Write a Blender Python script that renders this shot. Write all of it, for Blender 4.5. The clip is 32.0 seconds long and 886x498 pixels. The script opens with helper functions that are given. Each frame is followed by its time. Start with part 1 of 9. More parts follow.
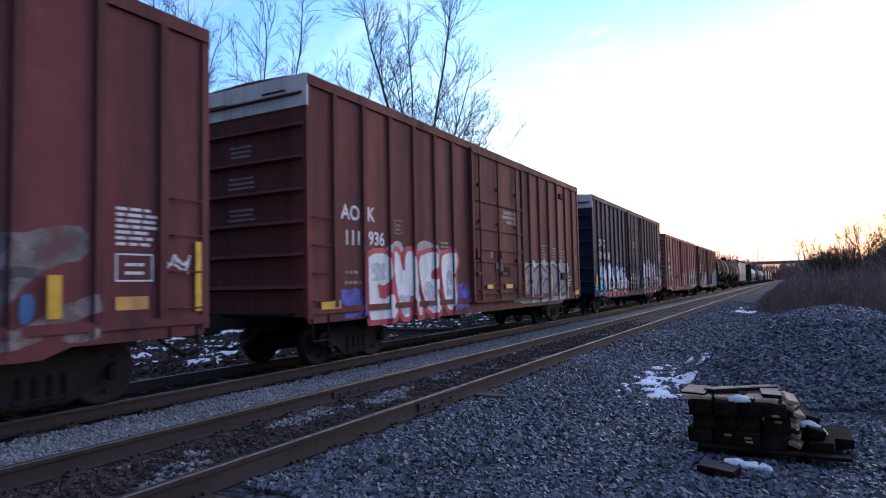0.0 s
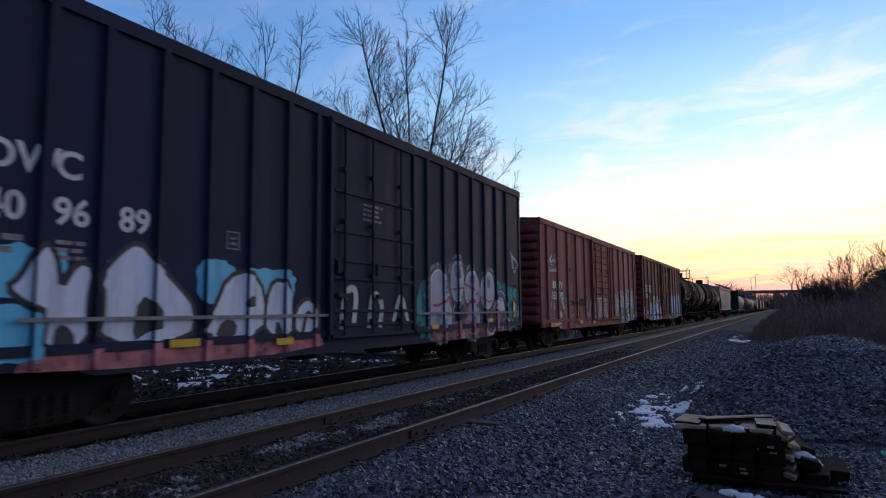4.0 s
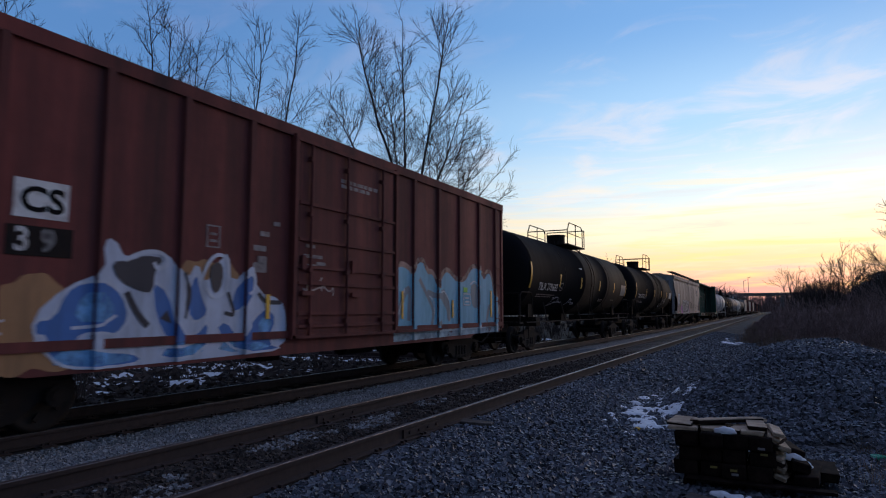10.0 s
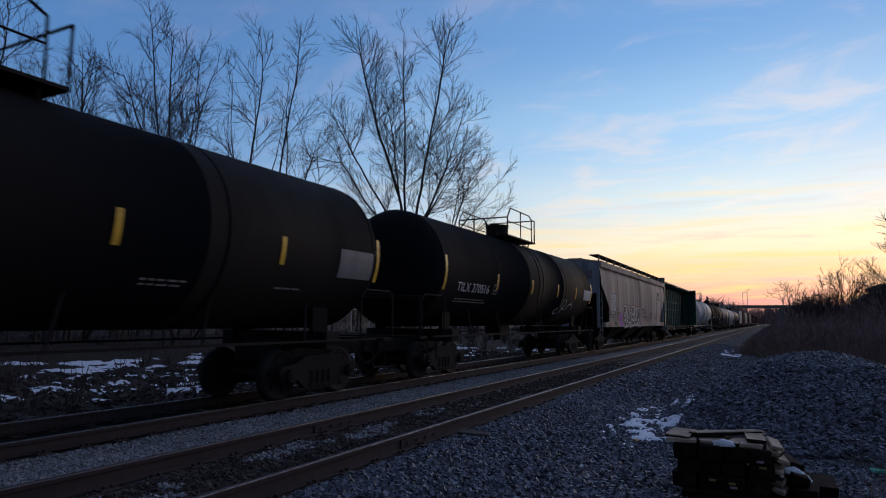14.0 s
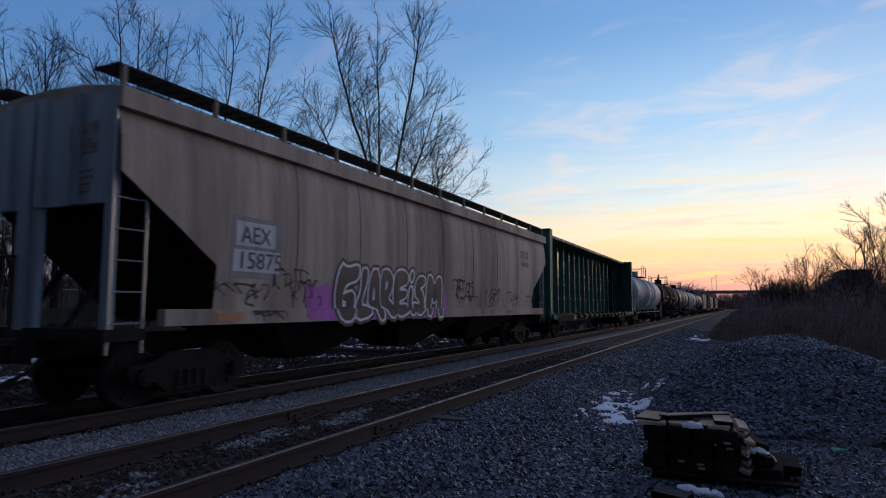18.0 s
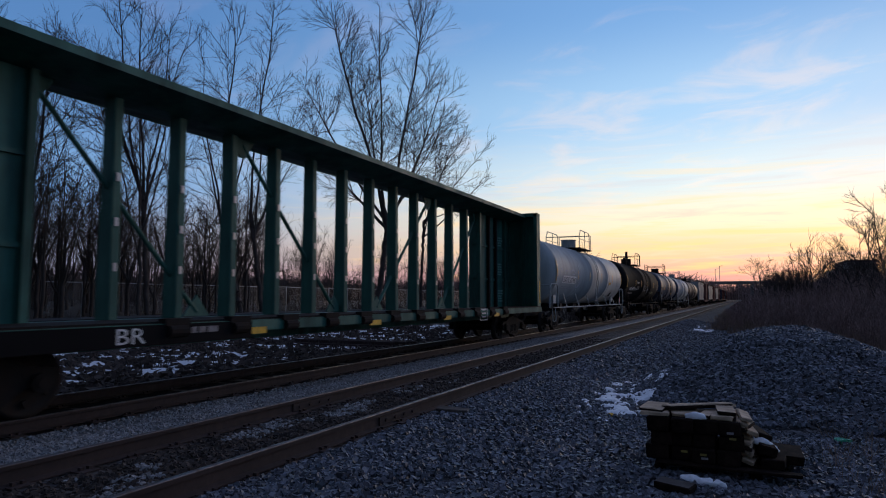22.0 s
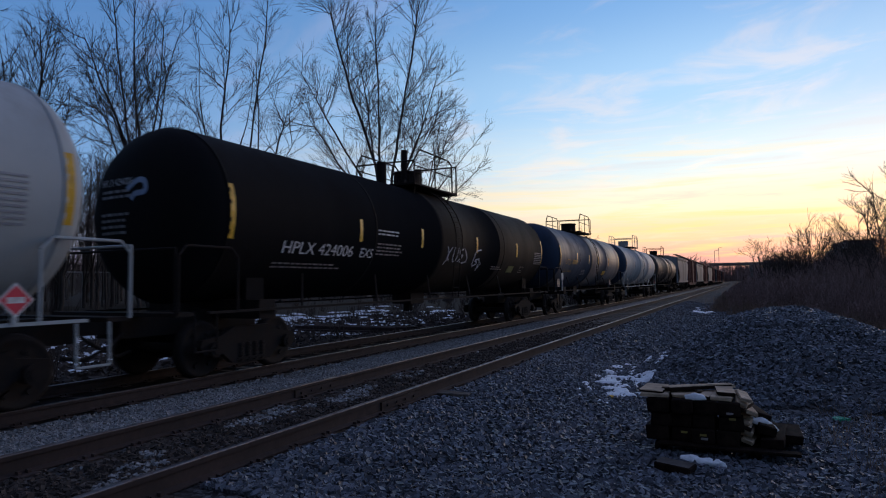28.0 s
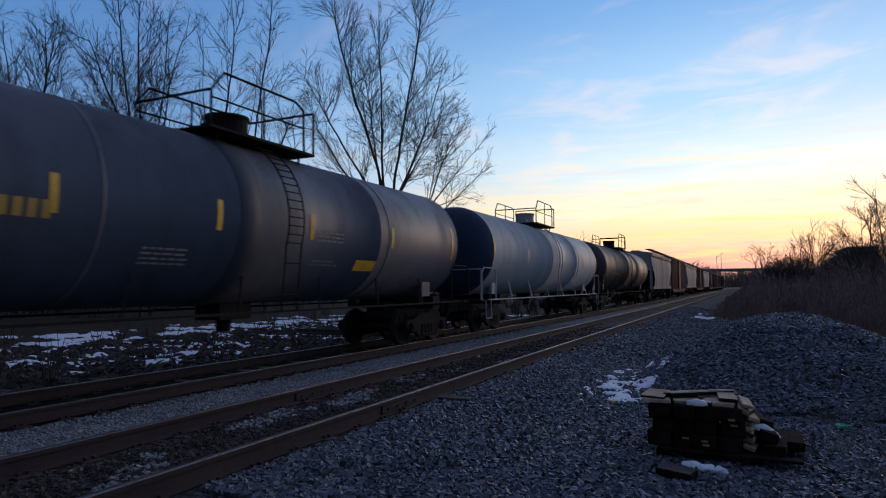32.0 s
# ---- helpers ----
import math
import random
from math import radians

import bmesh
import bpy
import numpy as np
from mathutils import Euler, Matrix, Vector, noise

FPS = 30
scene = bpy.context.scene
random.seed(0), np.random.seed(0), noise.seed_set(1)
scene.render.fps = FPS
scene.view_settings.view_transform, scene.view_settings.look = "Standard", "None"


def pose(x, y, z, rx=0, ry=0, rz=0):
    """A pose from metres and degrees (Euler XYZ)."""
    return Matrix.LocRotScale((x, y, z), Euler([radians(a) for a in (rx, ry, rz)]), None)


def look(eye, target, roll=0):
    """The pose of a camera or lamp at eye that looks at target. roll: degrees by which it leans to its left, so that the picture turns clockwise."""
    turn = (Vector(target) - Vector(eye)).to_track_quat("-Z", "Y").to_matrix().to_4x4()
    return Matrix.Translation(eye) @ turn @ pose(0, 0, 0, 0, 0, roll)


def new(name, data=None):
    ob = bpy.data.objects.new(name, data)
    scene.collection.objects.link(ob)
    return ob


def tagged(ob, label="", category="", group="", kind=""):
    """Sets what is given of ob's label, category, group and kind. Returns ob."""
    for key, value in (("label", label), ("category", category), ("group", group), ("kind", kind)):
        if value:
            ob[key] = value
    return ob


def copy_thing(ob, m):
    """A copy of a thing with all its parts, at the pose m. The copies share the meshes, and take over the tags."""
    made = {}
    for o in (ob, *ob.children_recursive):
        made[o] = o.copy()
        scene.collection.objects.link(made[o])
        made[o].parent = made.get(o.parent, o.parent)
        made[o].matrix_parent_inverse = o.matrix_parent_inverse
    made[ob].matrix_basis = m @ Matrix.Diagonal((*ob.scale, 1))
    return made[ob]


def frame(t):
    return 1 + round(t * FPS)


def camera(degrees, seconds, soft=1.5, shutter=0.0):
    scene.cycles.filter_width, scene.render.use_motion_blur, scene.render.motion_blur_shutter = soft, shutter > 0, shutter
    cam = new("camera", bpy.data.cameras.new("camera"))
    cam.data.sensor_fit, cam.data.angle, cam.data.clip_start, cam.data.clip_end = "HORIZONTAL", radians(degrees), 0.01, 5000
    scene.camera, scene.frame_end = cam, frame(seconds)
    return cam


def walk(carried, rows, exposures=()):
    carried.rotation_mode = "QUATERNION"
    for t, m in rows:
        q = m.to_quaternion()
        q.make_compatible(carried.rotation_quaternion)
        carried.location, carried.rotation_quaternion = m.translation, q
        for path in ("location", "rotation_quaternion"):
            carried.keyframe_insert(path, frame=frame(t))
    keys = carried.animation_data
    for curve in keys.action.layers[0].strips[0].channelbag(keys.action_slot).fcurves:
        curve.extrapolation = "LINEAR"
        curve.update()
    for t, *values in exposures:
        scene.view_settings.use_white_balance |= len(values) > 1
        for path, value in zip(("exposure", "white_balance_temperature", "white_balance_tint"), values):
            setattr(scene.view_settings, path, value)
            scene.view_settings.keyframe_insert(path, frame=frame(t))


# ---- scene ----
cam = camera(70.19, 32.0, 1.1, 0.3)
EYE_Z = 1.343          # metres over the rails of the near track
NEAR_X, FAR_X = -4.67, -8.87   # centre lines of the two tracks
FAR_Z = -0.148         # rail top of the track with the train
TURNS = [  # seconds and the turn of the camera, which stands on one spot and is held by hand
    (0.0, 93.288, 1.199, 28.697), (0.5, 93.726, 0.999, 28.689), (1.0, 94.159, 0.849, 28.636), (1.5, 94.544, 0.589, 28.543),
    (2.0, 94.872, 0.408, 28.458), (2.5, 95.181, 0.424, 28.303), (3.0, 95.414, 0.504, 28.259), (3.5, 95.559, 0.522, 28.196),
    (5.5, 95.56, 0.443, 28.057), (6.0, 95.553, 0.422, 28.009), (6.5, 95.473, 0.422, 27.954), (7.0, 95.39, 0.511, 27.872),
    (7.5, 95.313, 0.537, 27.799), (8.0, 95.234, 0.468, 27.769), (8.5, 95.239, 0.362, 27.711), (9.0, 95.318, 0.16, 27.662),
    (9.5, 95.407, 0.007, 27.627), (10.0, 95.543, 0.009, 27.601), (10.5, 95.666, 0.004, 27.581), (11.0, 95.808, -0.072, 27.557),
    (11.5, 95.953, -0.127, 27.543), (12.0, 96.08, -0.137, 27.517), (12.5, 96.137, -0.207, 27.498), (13.0, 96.236, -0.191, 27.49),
    (13.5, 96.332, -0.38, 27.489), (14.0, 96.412, -0.464, 27.48), (14.5, 96.391, -0.509, 26.868), (16.5, 95.661, -0.418, 25.359),
    (17.0, 95.525, -0.363, 25.239), (17.5, 95.382, -0.168, 25.185), (18.0, 95.209, -0.177, 25.188), (18.5, 95.108, -0.109, 25.191),
    (19.0, 95.0, -0.234, 25.244), (19.5, 94.973, -0.21, 25.282), (20.0, 94.903, -0.187, 25.304), (20.5, 94.863, -0.157, 25.365),
    (21.0, 94.738, -0.051, 25.392), (21.5, 94.606, 0.093, 25.439), (22.0, 94.447, -0.015, 25.473), (22.5, 94.315, 0.071, 25.528),
    (23.0, 94.157, 0.285, 25.528), (23.5, 93.998, 0.303, 25.534), (24.0, 93.825, 0.096, 25.503), (24.5, 93.724, 0.362, 25.457),
    (25.0, 93.585, 0.463, 25.42), (25.5, 93.466, 0.458, 25.403), (27.5, 93.082, 0.687, 25.433), (28.0, 93.1, 0.721, 25.459),
    (28.5, 93.09, 0.715, 25.472), (29.0, 93.064, 0.803, 25.481), (29.5, 93.05, 0.801, 25.515), (30.0, 93.042, 0.756, 25.551),
    (30.5, 93.041, 0.601, 25.571), (31.0, 93.115, 0.552, 25.61), (31.5, 93.254, 0.382, 25.625), (32.0, 93.462, 0.347, 25.617)]
walk(cam, [(t, pose(0, 0, EYE_Z, rx, ry, rz)) for t, rx, ry, rz in TURNS],
     exposures=[(0.0, 1.52), (1.0, 1.21), (2.0, 0.88), (3.0, 0.63), (3.5, 0.52), (5.5, 0.27), (7.0, 0.24), (10.0, 0.14), (13.0, 0.0), (18.0, -0.02), (22.0, 0.03), (28.0, 0.1), (32.0, 0.14)])

# ---- sky and light: just after sunset, the glow lies along the tracks ----
SUN_DIR = Vector((0.0, 1.0, 0.03)).normalized()
world = bpy.data.worlds.new("dusk_sky")
scene.world = world
world.use_nodes = True


def node(tree, kind, links=(), **values):
    """A node with its settings and inputs; links: pairs of an input and an output socket."""
    n = tree.nodes.new(kind)
    for key, value in values.items():
        if key.startswith("i_"):
            n.inputs[int(key[2:])].default_value = value
        else:
            setattr(n, key, value)
    for where, socket in links:
        tree.links.new(socket, n.inputs[where])
    return n


def maths(tree, op, a, b=None, clamp=False):
    n = tree.nodes.new("ShaderNodeMath")
    n.operation, n.use_clamp = op, clamp
    for i, v in enumerate((a, b)):
        if v is None:
            continue
        if isinstance(v, (int, float)):
            n.inputs[i].default_value = v
        else:
            tree.links.new(v, n.inputs[i])
    return n.outputs[0]


def ramp(tree, fac, stops, smooth=True):
    n = tree.nodes.new("ShaderNodeValToRGB")
    n.color_ramp.interpolation = "EASE" if smooth else "LINEAR"
    el = n.color_ramp.elements
    while len(el) < len(stops):
        el.new(0.5)
    for e, (p, c) in zip(el, stops):
        e.position = p
        e.color = (*c, 1) if len(c) == 3 else c
    tree.links.new(fac, n.inputs[0])
    return n.outputs[0]


def mix(tree, fac, a, b, mode="MIX"):
    n = tree.nodes.new("ShaderNodeMix")
    n.data_type, n.blend_type = "RGBA", mode
    for i, v in ((0, fac), (6, a), (7, b)):
        if isinstance(v, (int, float)):
            n.inputs[i].default_value = v
        elif isinstance(v, tuple):
            n.inputs[i].default_value = (*v, 1)
        else:
            tree.links.new(v, n.inputs[i])
    return n.outputs[2]


def build_sky():
    tr = world.node_tree
    tr.nodes.clear()
    co = tr.nodes.new("ShaderNodeTexCoord").outputs["Generated"]
    nrm = node(tr, "ShaderNodeVectorMath", [(0, co)], operation="NORMALIZE").outputs[0]
    sep = node(tr, "ShaderNodeSeparateXYZ", [(0, nrm)])
    up = maths(tr, "MAXIMUM", sep.outputs[2], 0.0)
    dot = node(tr, "ShaderNodeVectorMath", [(0, nrm)], operation="DOT_PRODUCT", i_1=tuple(SUN_DIR)).outputs["Value"]
    away = ramp(tr, up, [(0.0, (0.40, 0.26, 0.34)), (0.06, (0.31, 0.35, 0.51)), (0.16, (0.17, 0.35, 0.66)), (0.38, (0.085, 0.23, 0.53)), (0.60, (0.145, 0.215, 0.45)), (1.0, (0.165, 0.195, 0.37))])
    glow = ramp(tr, up, [(0.0, (0.62, 0.30, 0.31)), (0.030, (0.95, 0.46, 0.42)), (0.070, (1.07, 0.74, 0.46)), (0.115, (1.08, 0.95, 0.70)), (0.175, (0.74, 0.90, 0.98)), (0.275, (0.43, 0.71, 1.02)), (0.43, (0.20, 0.46, 0.88)), (0.62, (0.18, 0.275, 0.54)), (1.0, (0.17, 0.20, 0.38))])
    near = maths(tr, "POWER", maths(tr, "DIVIDE", maths(tr, "SUBTRACT", dot, 0.55), 0.44, True), 1.8, True)
    near = maths(tr, "MAXIMUM", near, 0.0)
    sky = mix(tr, near, away, glow)
    # thin cirrus, drawn out along the horizon
    flat = node(tr, "ShaderNodeCombineXYZ", [(0, maths(tr, "DIVIDE", sep.outputs[0], maths(tr, "ADD", up, 0.12))), (1, maths(tr, "DIVIDE", sep.outputs[1], maths(tr, "ADD", up, 0.12)))])
    turn = node(tr, "ShaderNodeMapping", [(0, flat.outputs[0])])
    turn.inputs[2].default_value = (0, 0, 0.35)
    turn.inputs[1].default_value = (4.3, 2.6, 0)
    turn.inputs[3].default_value = (0.85, 1.35, 1)
    cloud = node(tr, "ShaderNodeTexNoise", [(0, turn.outputs[0])], i_2=2.3, i_3=7.0, i_4=0.58, i_8=0.7)
    veil = ramp(tr, cloud.outputs["Fac"], [(0.0, (0, 0, 0)), (0.48, (0, 0, 0)), (0.70, (1, 1, 1)), (1.0, (1, 1, 1))])
    lit = mix(tr, near, (0.62, 0.50, 0.64), (1.25, 0.92, 0.72))
    thin = node(tr, "ShaderNodeSeparateColor", [(0, veil)]).outputs[0]
    cover = maths(tr, "MULTIPLY", thin, maths(tr, "MULTIPLY", maths(tr, "MAXIMUM", maths(tr, "MULTIPLY", near, 0.8), 0.26), 0.42))
    sky = mix(tr, cover, sky, lit)
    # low bands of cloud over the sunset, lit from below
    low = node(tr, "ShaderNodeCombineXYZ", [(0, sep.outputs[0]), (1, sep.outputs[1]), (2, maths(tr, "MULTIPLY", up, 15.0))])
    band = node(tr, "ShaderNodeTexNoise", [(0, low.outputs[0])], i_2=4.0, i_3=6.0, i_4=0.6, i_8=0.5)
    height = node(tr, "ShaderNodeSeparateColor", [(0, ramp(tr, up, [(0.0, (0.7, 0.7, 0.7)), (0.07, (0.9, 0.9, 0.9)), (0.16, (0.35, 0.35, 0.35)), (0.26, (0, 0, 0))]))]).outputs[0]
    high = node(tr, "ShaderNodeMapRange", [(0, band.outputs[0])], i_1=0.52, i_2=0.66).outputs[0]
    under = node(tr, "ShaderNodeMapRange", [(0, band.outputs[0])], i_1=0.46, i_2=0.34).outputs[0]
    weight = maths(tr, "MULTIPLY", height, near)
    sky = mix(tr, maths(tr, "MULTIPLY", high, weight), sky, (1.18, 0.82, 0.36))
    sky = mix(tr, maths(tr, "MULTIPLY", maths(tr, "MULTIPLY", under, weight), 0.7), sky, (0.72, 0.54, 0.58))
    # the sky opposite the sunset is darker
    dim = node(tr, "ShaderNodeMapRange", [(0, dot)], i_1=-0.8, i_2=0.05, i_3=0.26, i_4=1.0).outputs[0]
    grey = node(tr, "ShaderNodeCombineColor", [(0, dim), (1, dim), (2, dim)])
    sky = mix(tr, 1.0, sky, grey.outputs[0], "MULTIPLY")
    nishita = node(tr, "ShaderNodeTexSky", sky_type="NISHITA", sun_disc=False, sun_elevation=radians(1.0), sun_rotation=radians(22.0), dust_density=2.0)
    a = node(tr, "ShaderNodeBackground", [(0, sky)], i_1=0.92)
    b = node(tr, "ShaderNodeBackground", [(0, nishita.outputs[0])], i_1=0.05)
    both = node(tr, "ShaderNodeAddShader", [(0, a.outputs[0]), (1, b.outputs[0])])
    node(tr, "ShaderNodeOutputWorld", [(0, both.outputs[0])])


build_sky()
sun_data = bpy.data.lights.new("sun", "SUN")
sun_data.energy, sun_data.angle, sun_data.color = 0.55, radians(30), (1.0, 0.74, 0.55)
sun_lamp = new("sun", sun_data)
sun_lamp.matrix_world = look((0, 0, 60), Vector((0, 0, 60)) - Vector((0.45, 1.0, 0.13)))


# ---- materials ----
def material(name, colour, rough=0.8, metal=0.0, vary=0.35, scale=6.0, dirt=None, dirt_amount=0.0, streak=0.0, bump=0.0, bump_scale=40.0, spread=0.0, island=False, spec=0.5):
    """A weathered surface: two scales of mottling, streaks that run down, a second colour for dirt or rust, fine relief."""
    m = bpy.data.materials.new(name)
    m.use_nodes = True
    tr = m.node_tree
    bsdf = tr.nodes["Principled BSDF"]
    co = tr.nodes.new("ShaderNodeTexCoord").outputs["Object"]
    big = node(tr, "ShaderNodeTexNoise", [(0, co)], i_2=scale * 0.18, i_3=5.0, i_4=0.6)
    small = node(tr, "ShaderNodeTexNoise", [(0, co)], i_2=scale * 2.2, i_3=6.0, i_4=0.65)
    both = maths(tr, "ADD", maths(tr, "MULTIPLY", big.outputs[0], 0.6), maths(tr, "MULTIPLY", small.outputs[0], 0.4))
    dark, light = tuple(c * (1 - vary) for c in colour), tuple(min(1, c * (1 + vary)) for c in colour)
    col = ramp(tr, both, [(0.30, dark), (0.5, colour), (0.70, light)], False)
    if spread:
        rnd = tr.nodes.new("ShaderNodeNewGeometry").outputs["Random Per Island"] if island else tr.nodes.new("ShaderNodeObjectInfo").outputs["Random"]
        k = maths(tr, "ADD", maths(tr, "MULTIPLY", rnd, 2 * spread), 1 - spread)
        grey = node(tr, "ShaderNodeCombineColor", [(0, k), (1, k), (2, k)])
        col = mix(tr, 1.0, col, grey.outputs[0], "MULTIPLY")
    if dirt:
        mp = node(tr, "ShaderNodeMapping", [(0, co)])
        mp.inputs[3].default_value = (3.0, 3.0, 3.0 - 2.8 * streak)
        st = node(tr, "ShaderNodeTexNoise", [(0, mp.outputs[0])], i_2=scale * 0.35, i_3=6.0, i_4=0.7)
        fac = ramp(tr, st.outputs[0], [(0.48 - 0.25 * dirt_amount, (0, 0, 0)), (0.80 - 0.25 * dirt_amount, (1, 1, 1))], False)
        fac = maths(tr, "MULTIPLY", node(tr, "ShaderNodeSeparateColor", [(0, fac)]).outputs[0], 0.85)
        col = mix(tr, fac, col, dirt)
        tr.links.new(maths(tr, "ADD", maths(tr, "MULTIPLY", fac, 0.9 - rough if rough < 0.9 else 0), rough), bsdf.inputs["Roughness"])
    else:
        bsdf.inputs["Roughness"].default_value = rough
    tr.links.new(col, bsdf.inputs["Base Color"])
    bsdf.inputs["Metallic"].default_value = metal
    bsdf.inputs["Specular IOR Level"].default_value = spec
    if bump:
        bn = node(tr, "ShaderNodeTexNoise", [(0, co)], i_2=bump_scale, i_3=5.0)
        bp = node(tr, "ShaderNodeBump", [(2, bn.outputs[0])], i_0=bump)
        bp.inputs[1].default_value = 0.02
        tr.links.new(bp.outputs[0], bsdf.inputs["Normal"])
    return m


RUST, GRIME = (0.10, 0.045, 0.022), (0.035, 0.030, 0.028)
M_MAROON = material("maroon_paint", (0.160, 0.046, 0.045), 0.7, 0, 0.35, 1.2, GRIME, 0.40, 1.0, 0.15, 8, spec=0.18)
M_BROWN = material("brown_paint", (0.178, 0.047, 0.041), 0.7, 0, 0.35, 1.2, GRIME, 0.40, 1.0, 0.15, 8, spec=0.18)
M_ROSE = material("faded_red_paint", (0.29, 0.082, 0.082), 0.72, 0, 0.28, 1.2, (0.09, 0.034, 0.033), 0.28, 1.0, 0.15, 8, spec=0.2)
M_NAVY = material("dark_blue_paint", (0.016, 0.022, 0.052), 0.65, 0, 0.35, 1.2, (0.030, 0.030, 0.036), 0.35, 1.0, 0.15, 8, spec=0.15)
M_WHITEBAND = material("faded_white_paint", (0.62, 0.63, 0.62), 0.7, 0, 0.15, 2, (0.28, 0.25, 0.22), 0.25, 1.0)
M_BLACK = material("black_tank_paint", (0.008, 0.008, 0.009), 0.7, 0, 0.3, 1.0, (0.011, 0.010, 0.010), 0.30, 0.9, spec=0.06)
M_SLATE = material("slate_grey_tank_paint", (0.068, 0.080, 0.105), 0.5, 0, 0.2, 1.0, (0.048, 0.050, 0.058), 0.15, 0.9)
M_PALE = material("pale_grey_tank_paint", (0.37, 0.405, 0.41), 0.55, 0, 0.10, 1.0, (0.26, 0.26, 0.25), 0.16, 0.95, spec=0.3)
M_HEADBLUE = material("dark_blue_tank_paint", (0.020, 0.036, 0.070), 0.55, 0, 0.25, 1.0, (0.03, 0.035, 0.045), 0.25, 0.9, spec=0.25)
# cream hopper ends, with the blue light of the sky mixed into the colour
M_END_SKYLIT = material("skylit_cream_end_paint", (0.34, 0.36, 0.38), 0.7, 0, 0.15, 1.2, (0.14, 0.14, 0.14), 0.25, 1.0, spec=0.2)
M_TARRED = material("oily_brown_tank_paint", (0.050, 0.036, 0.028), 0.40, 0, 0.35, 1.0, (0.020, 0.016, 0.014), 0.45, 0.9)
M_CREAM = material("greyed_cream_hopper_paint", (0.47, 0.38, 0.305), 0.7, 0, 0.16, 1.0, (0.14, 0.105, 0.085), 0.34, 1.0, 0.1, 8, spec=0.2)
M_GREEN = material("dark_green_paint", (0.012, 0.115, 0.085), 0.55, 0, 0.35, 1.4, (0.014, 0.035, 0.028), 0.40, 0.8, 0.1, 8)
M_STEEL = material("grimy_cast_steel", (0.013, 0.011, 0.0105), 0.85, 0.0, 0.45, 5, (0.024, 0.015, 0.011), 0.3, 0.0, 0.3, 20, spec=0.2)
M_WHEEL = material("wheel_steel", (0.018, 0.015, 0.014), 0.75, 0.2, 0.3, 6, (0.03, 0.018, 0.012), 0.3, spec=0.25)
M_RAIL = material("rusty_rail_steel", (0.042, 0.023, 0.019), 0.85, 0.0, 0.35, 8, (0.022, 0.014, 0.012), 0.35, 0.3, 0.4, 40)
M_YELLOW = material("yellow_reflective_sheet", (0.75, 0.42, 0.02), 0.4, 0, 0.12, 5, (0.25, 0.15, 0.04), 0.1)
M_WHITE = material("white_stencil_paint", (0.70, 0.70, 0.68), 0.7, 0, 0.12, 6, (0.3, 0.22, 0.2), 0.12)
M_DIMWHITE = material("worn_white_stencil_paint", (0.30, 0.27, 0.26), 0.8, 0, 0.3, 8, (0.12, 0.07, 0.06), 0.35)
M_TIE = material("creosoted_tie_wood", (0.055, 0.042, 0.034), 0.9, 0, 0.45, 5, (0.13, 0.11, 0.095), 0.3, 0, 0.5, 30, 0.3)
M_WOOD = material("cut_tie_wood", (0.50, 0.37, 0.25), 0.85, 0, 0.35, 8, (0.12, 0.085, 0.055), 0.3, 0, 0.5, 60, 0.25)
# creosote brown taken near black, with the shade of the stack's faces in it
M_DARKWOOD = material("shaded_creosote_face", (0.012, 0.0075, 0.006), 0.9, 0, 0.5, 8, (0.04, 0.025, 0.018), 0.10, 0, 0.5, 60, 0.3, spec=0.08)
M_STONE = material("blue_grey_ballast_stone", (0.074, 0.082, 0.100), 0.5, 0, 0.35, 12, None, 0, 0, 0, 40, 0.75, True)
M_CHIP = material("pale_limestone_chippings", (0.235, 0.232, 0.23), 0.9, 0, 0.3, 12, None, 0, 0, 0, 40, 0.4, True)
M_SNOW = material("old_snow", (0.80, 0.83, 0.86), 0.6, 0, 0.06, 14, (0.55, 0.55, 0.55), 0.1, 0, 0.4, 30)
M_BARK = material("bare_bark", (0.055, 0.042, 0.035), 0.9, 0, 0.35, 8)
M_TWIG = material("bare_twigs", (0.055, 0.040, 0.034), 0.9, 0, 0.3, 8)
M_SCRUB = material("dry_scrub_stems", (0.25, 0.165, 0.145), 0.9, 0, 0.4, 8, None, 0, 0, 0, 40, 0.4, True)
M_GRASS = material("dry_winter_grass", (0.22, 0.15, 0.105), 0.9, 0, 0.35, 8, None, 0, 0, 0, 40, 0.5, True)
M_CONCRETE = material("weathered_concrete", (0.26, 0.25, 0.24), 0.85, 0, 0.2, 2, (0.12, 0.1, 0.09), 0.3, 0.6)
M_GALV = material("galvanised_steel", (0.35, 0.36, 0.37), 0.45, 0.7, 0.15, 6)
M_PLASTIC = material("green_plastic", (0.02, 0.30, 0.16), 0.4, 0, 0.2, 10)
GRAFF = {}


def spray(colour):
    """Spray paint of one colour on worn steel."""
    if colour not in GRAFF:
        GRAFF[colour] = material("spray_paint", tuple(min(0.78, c * 1.3) for c in colour), 0.6, 0, 0.12, 3, tuple(c * 0.45 + 0.03 for c in colour), 0.05, 0.9)
    return GRAFF[colour]


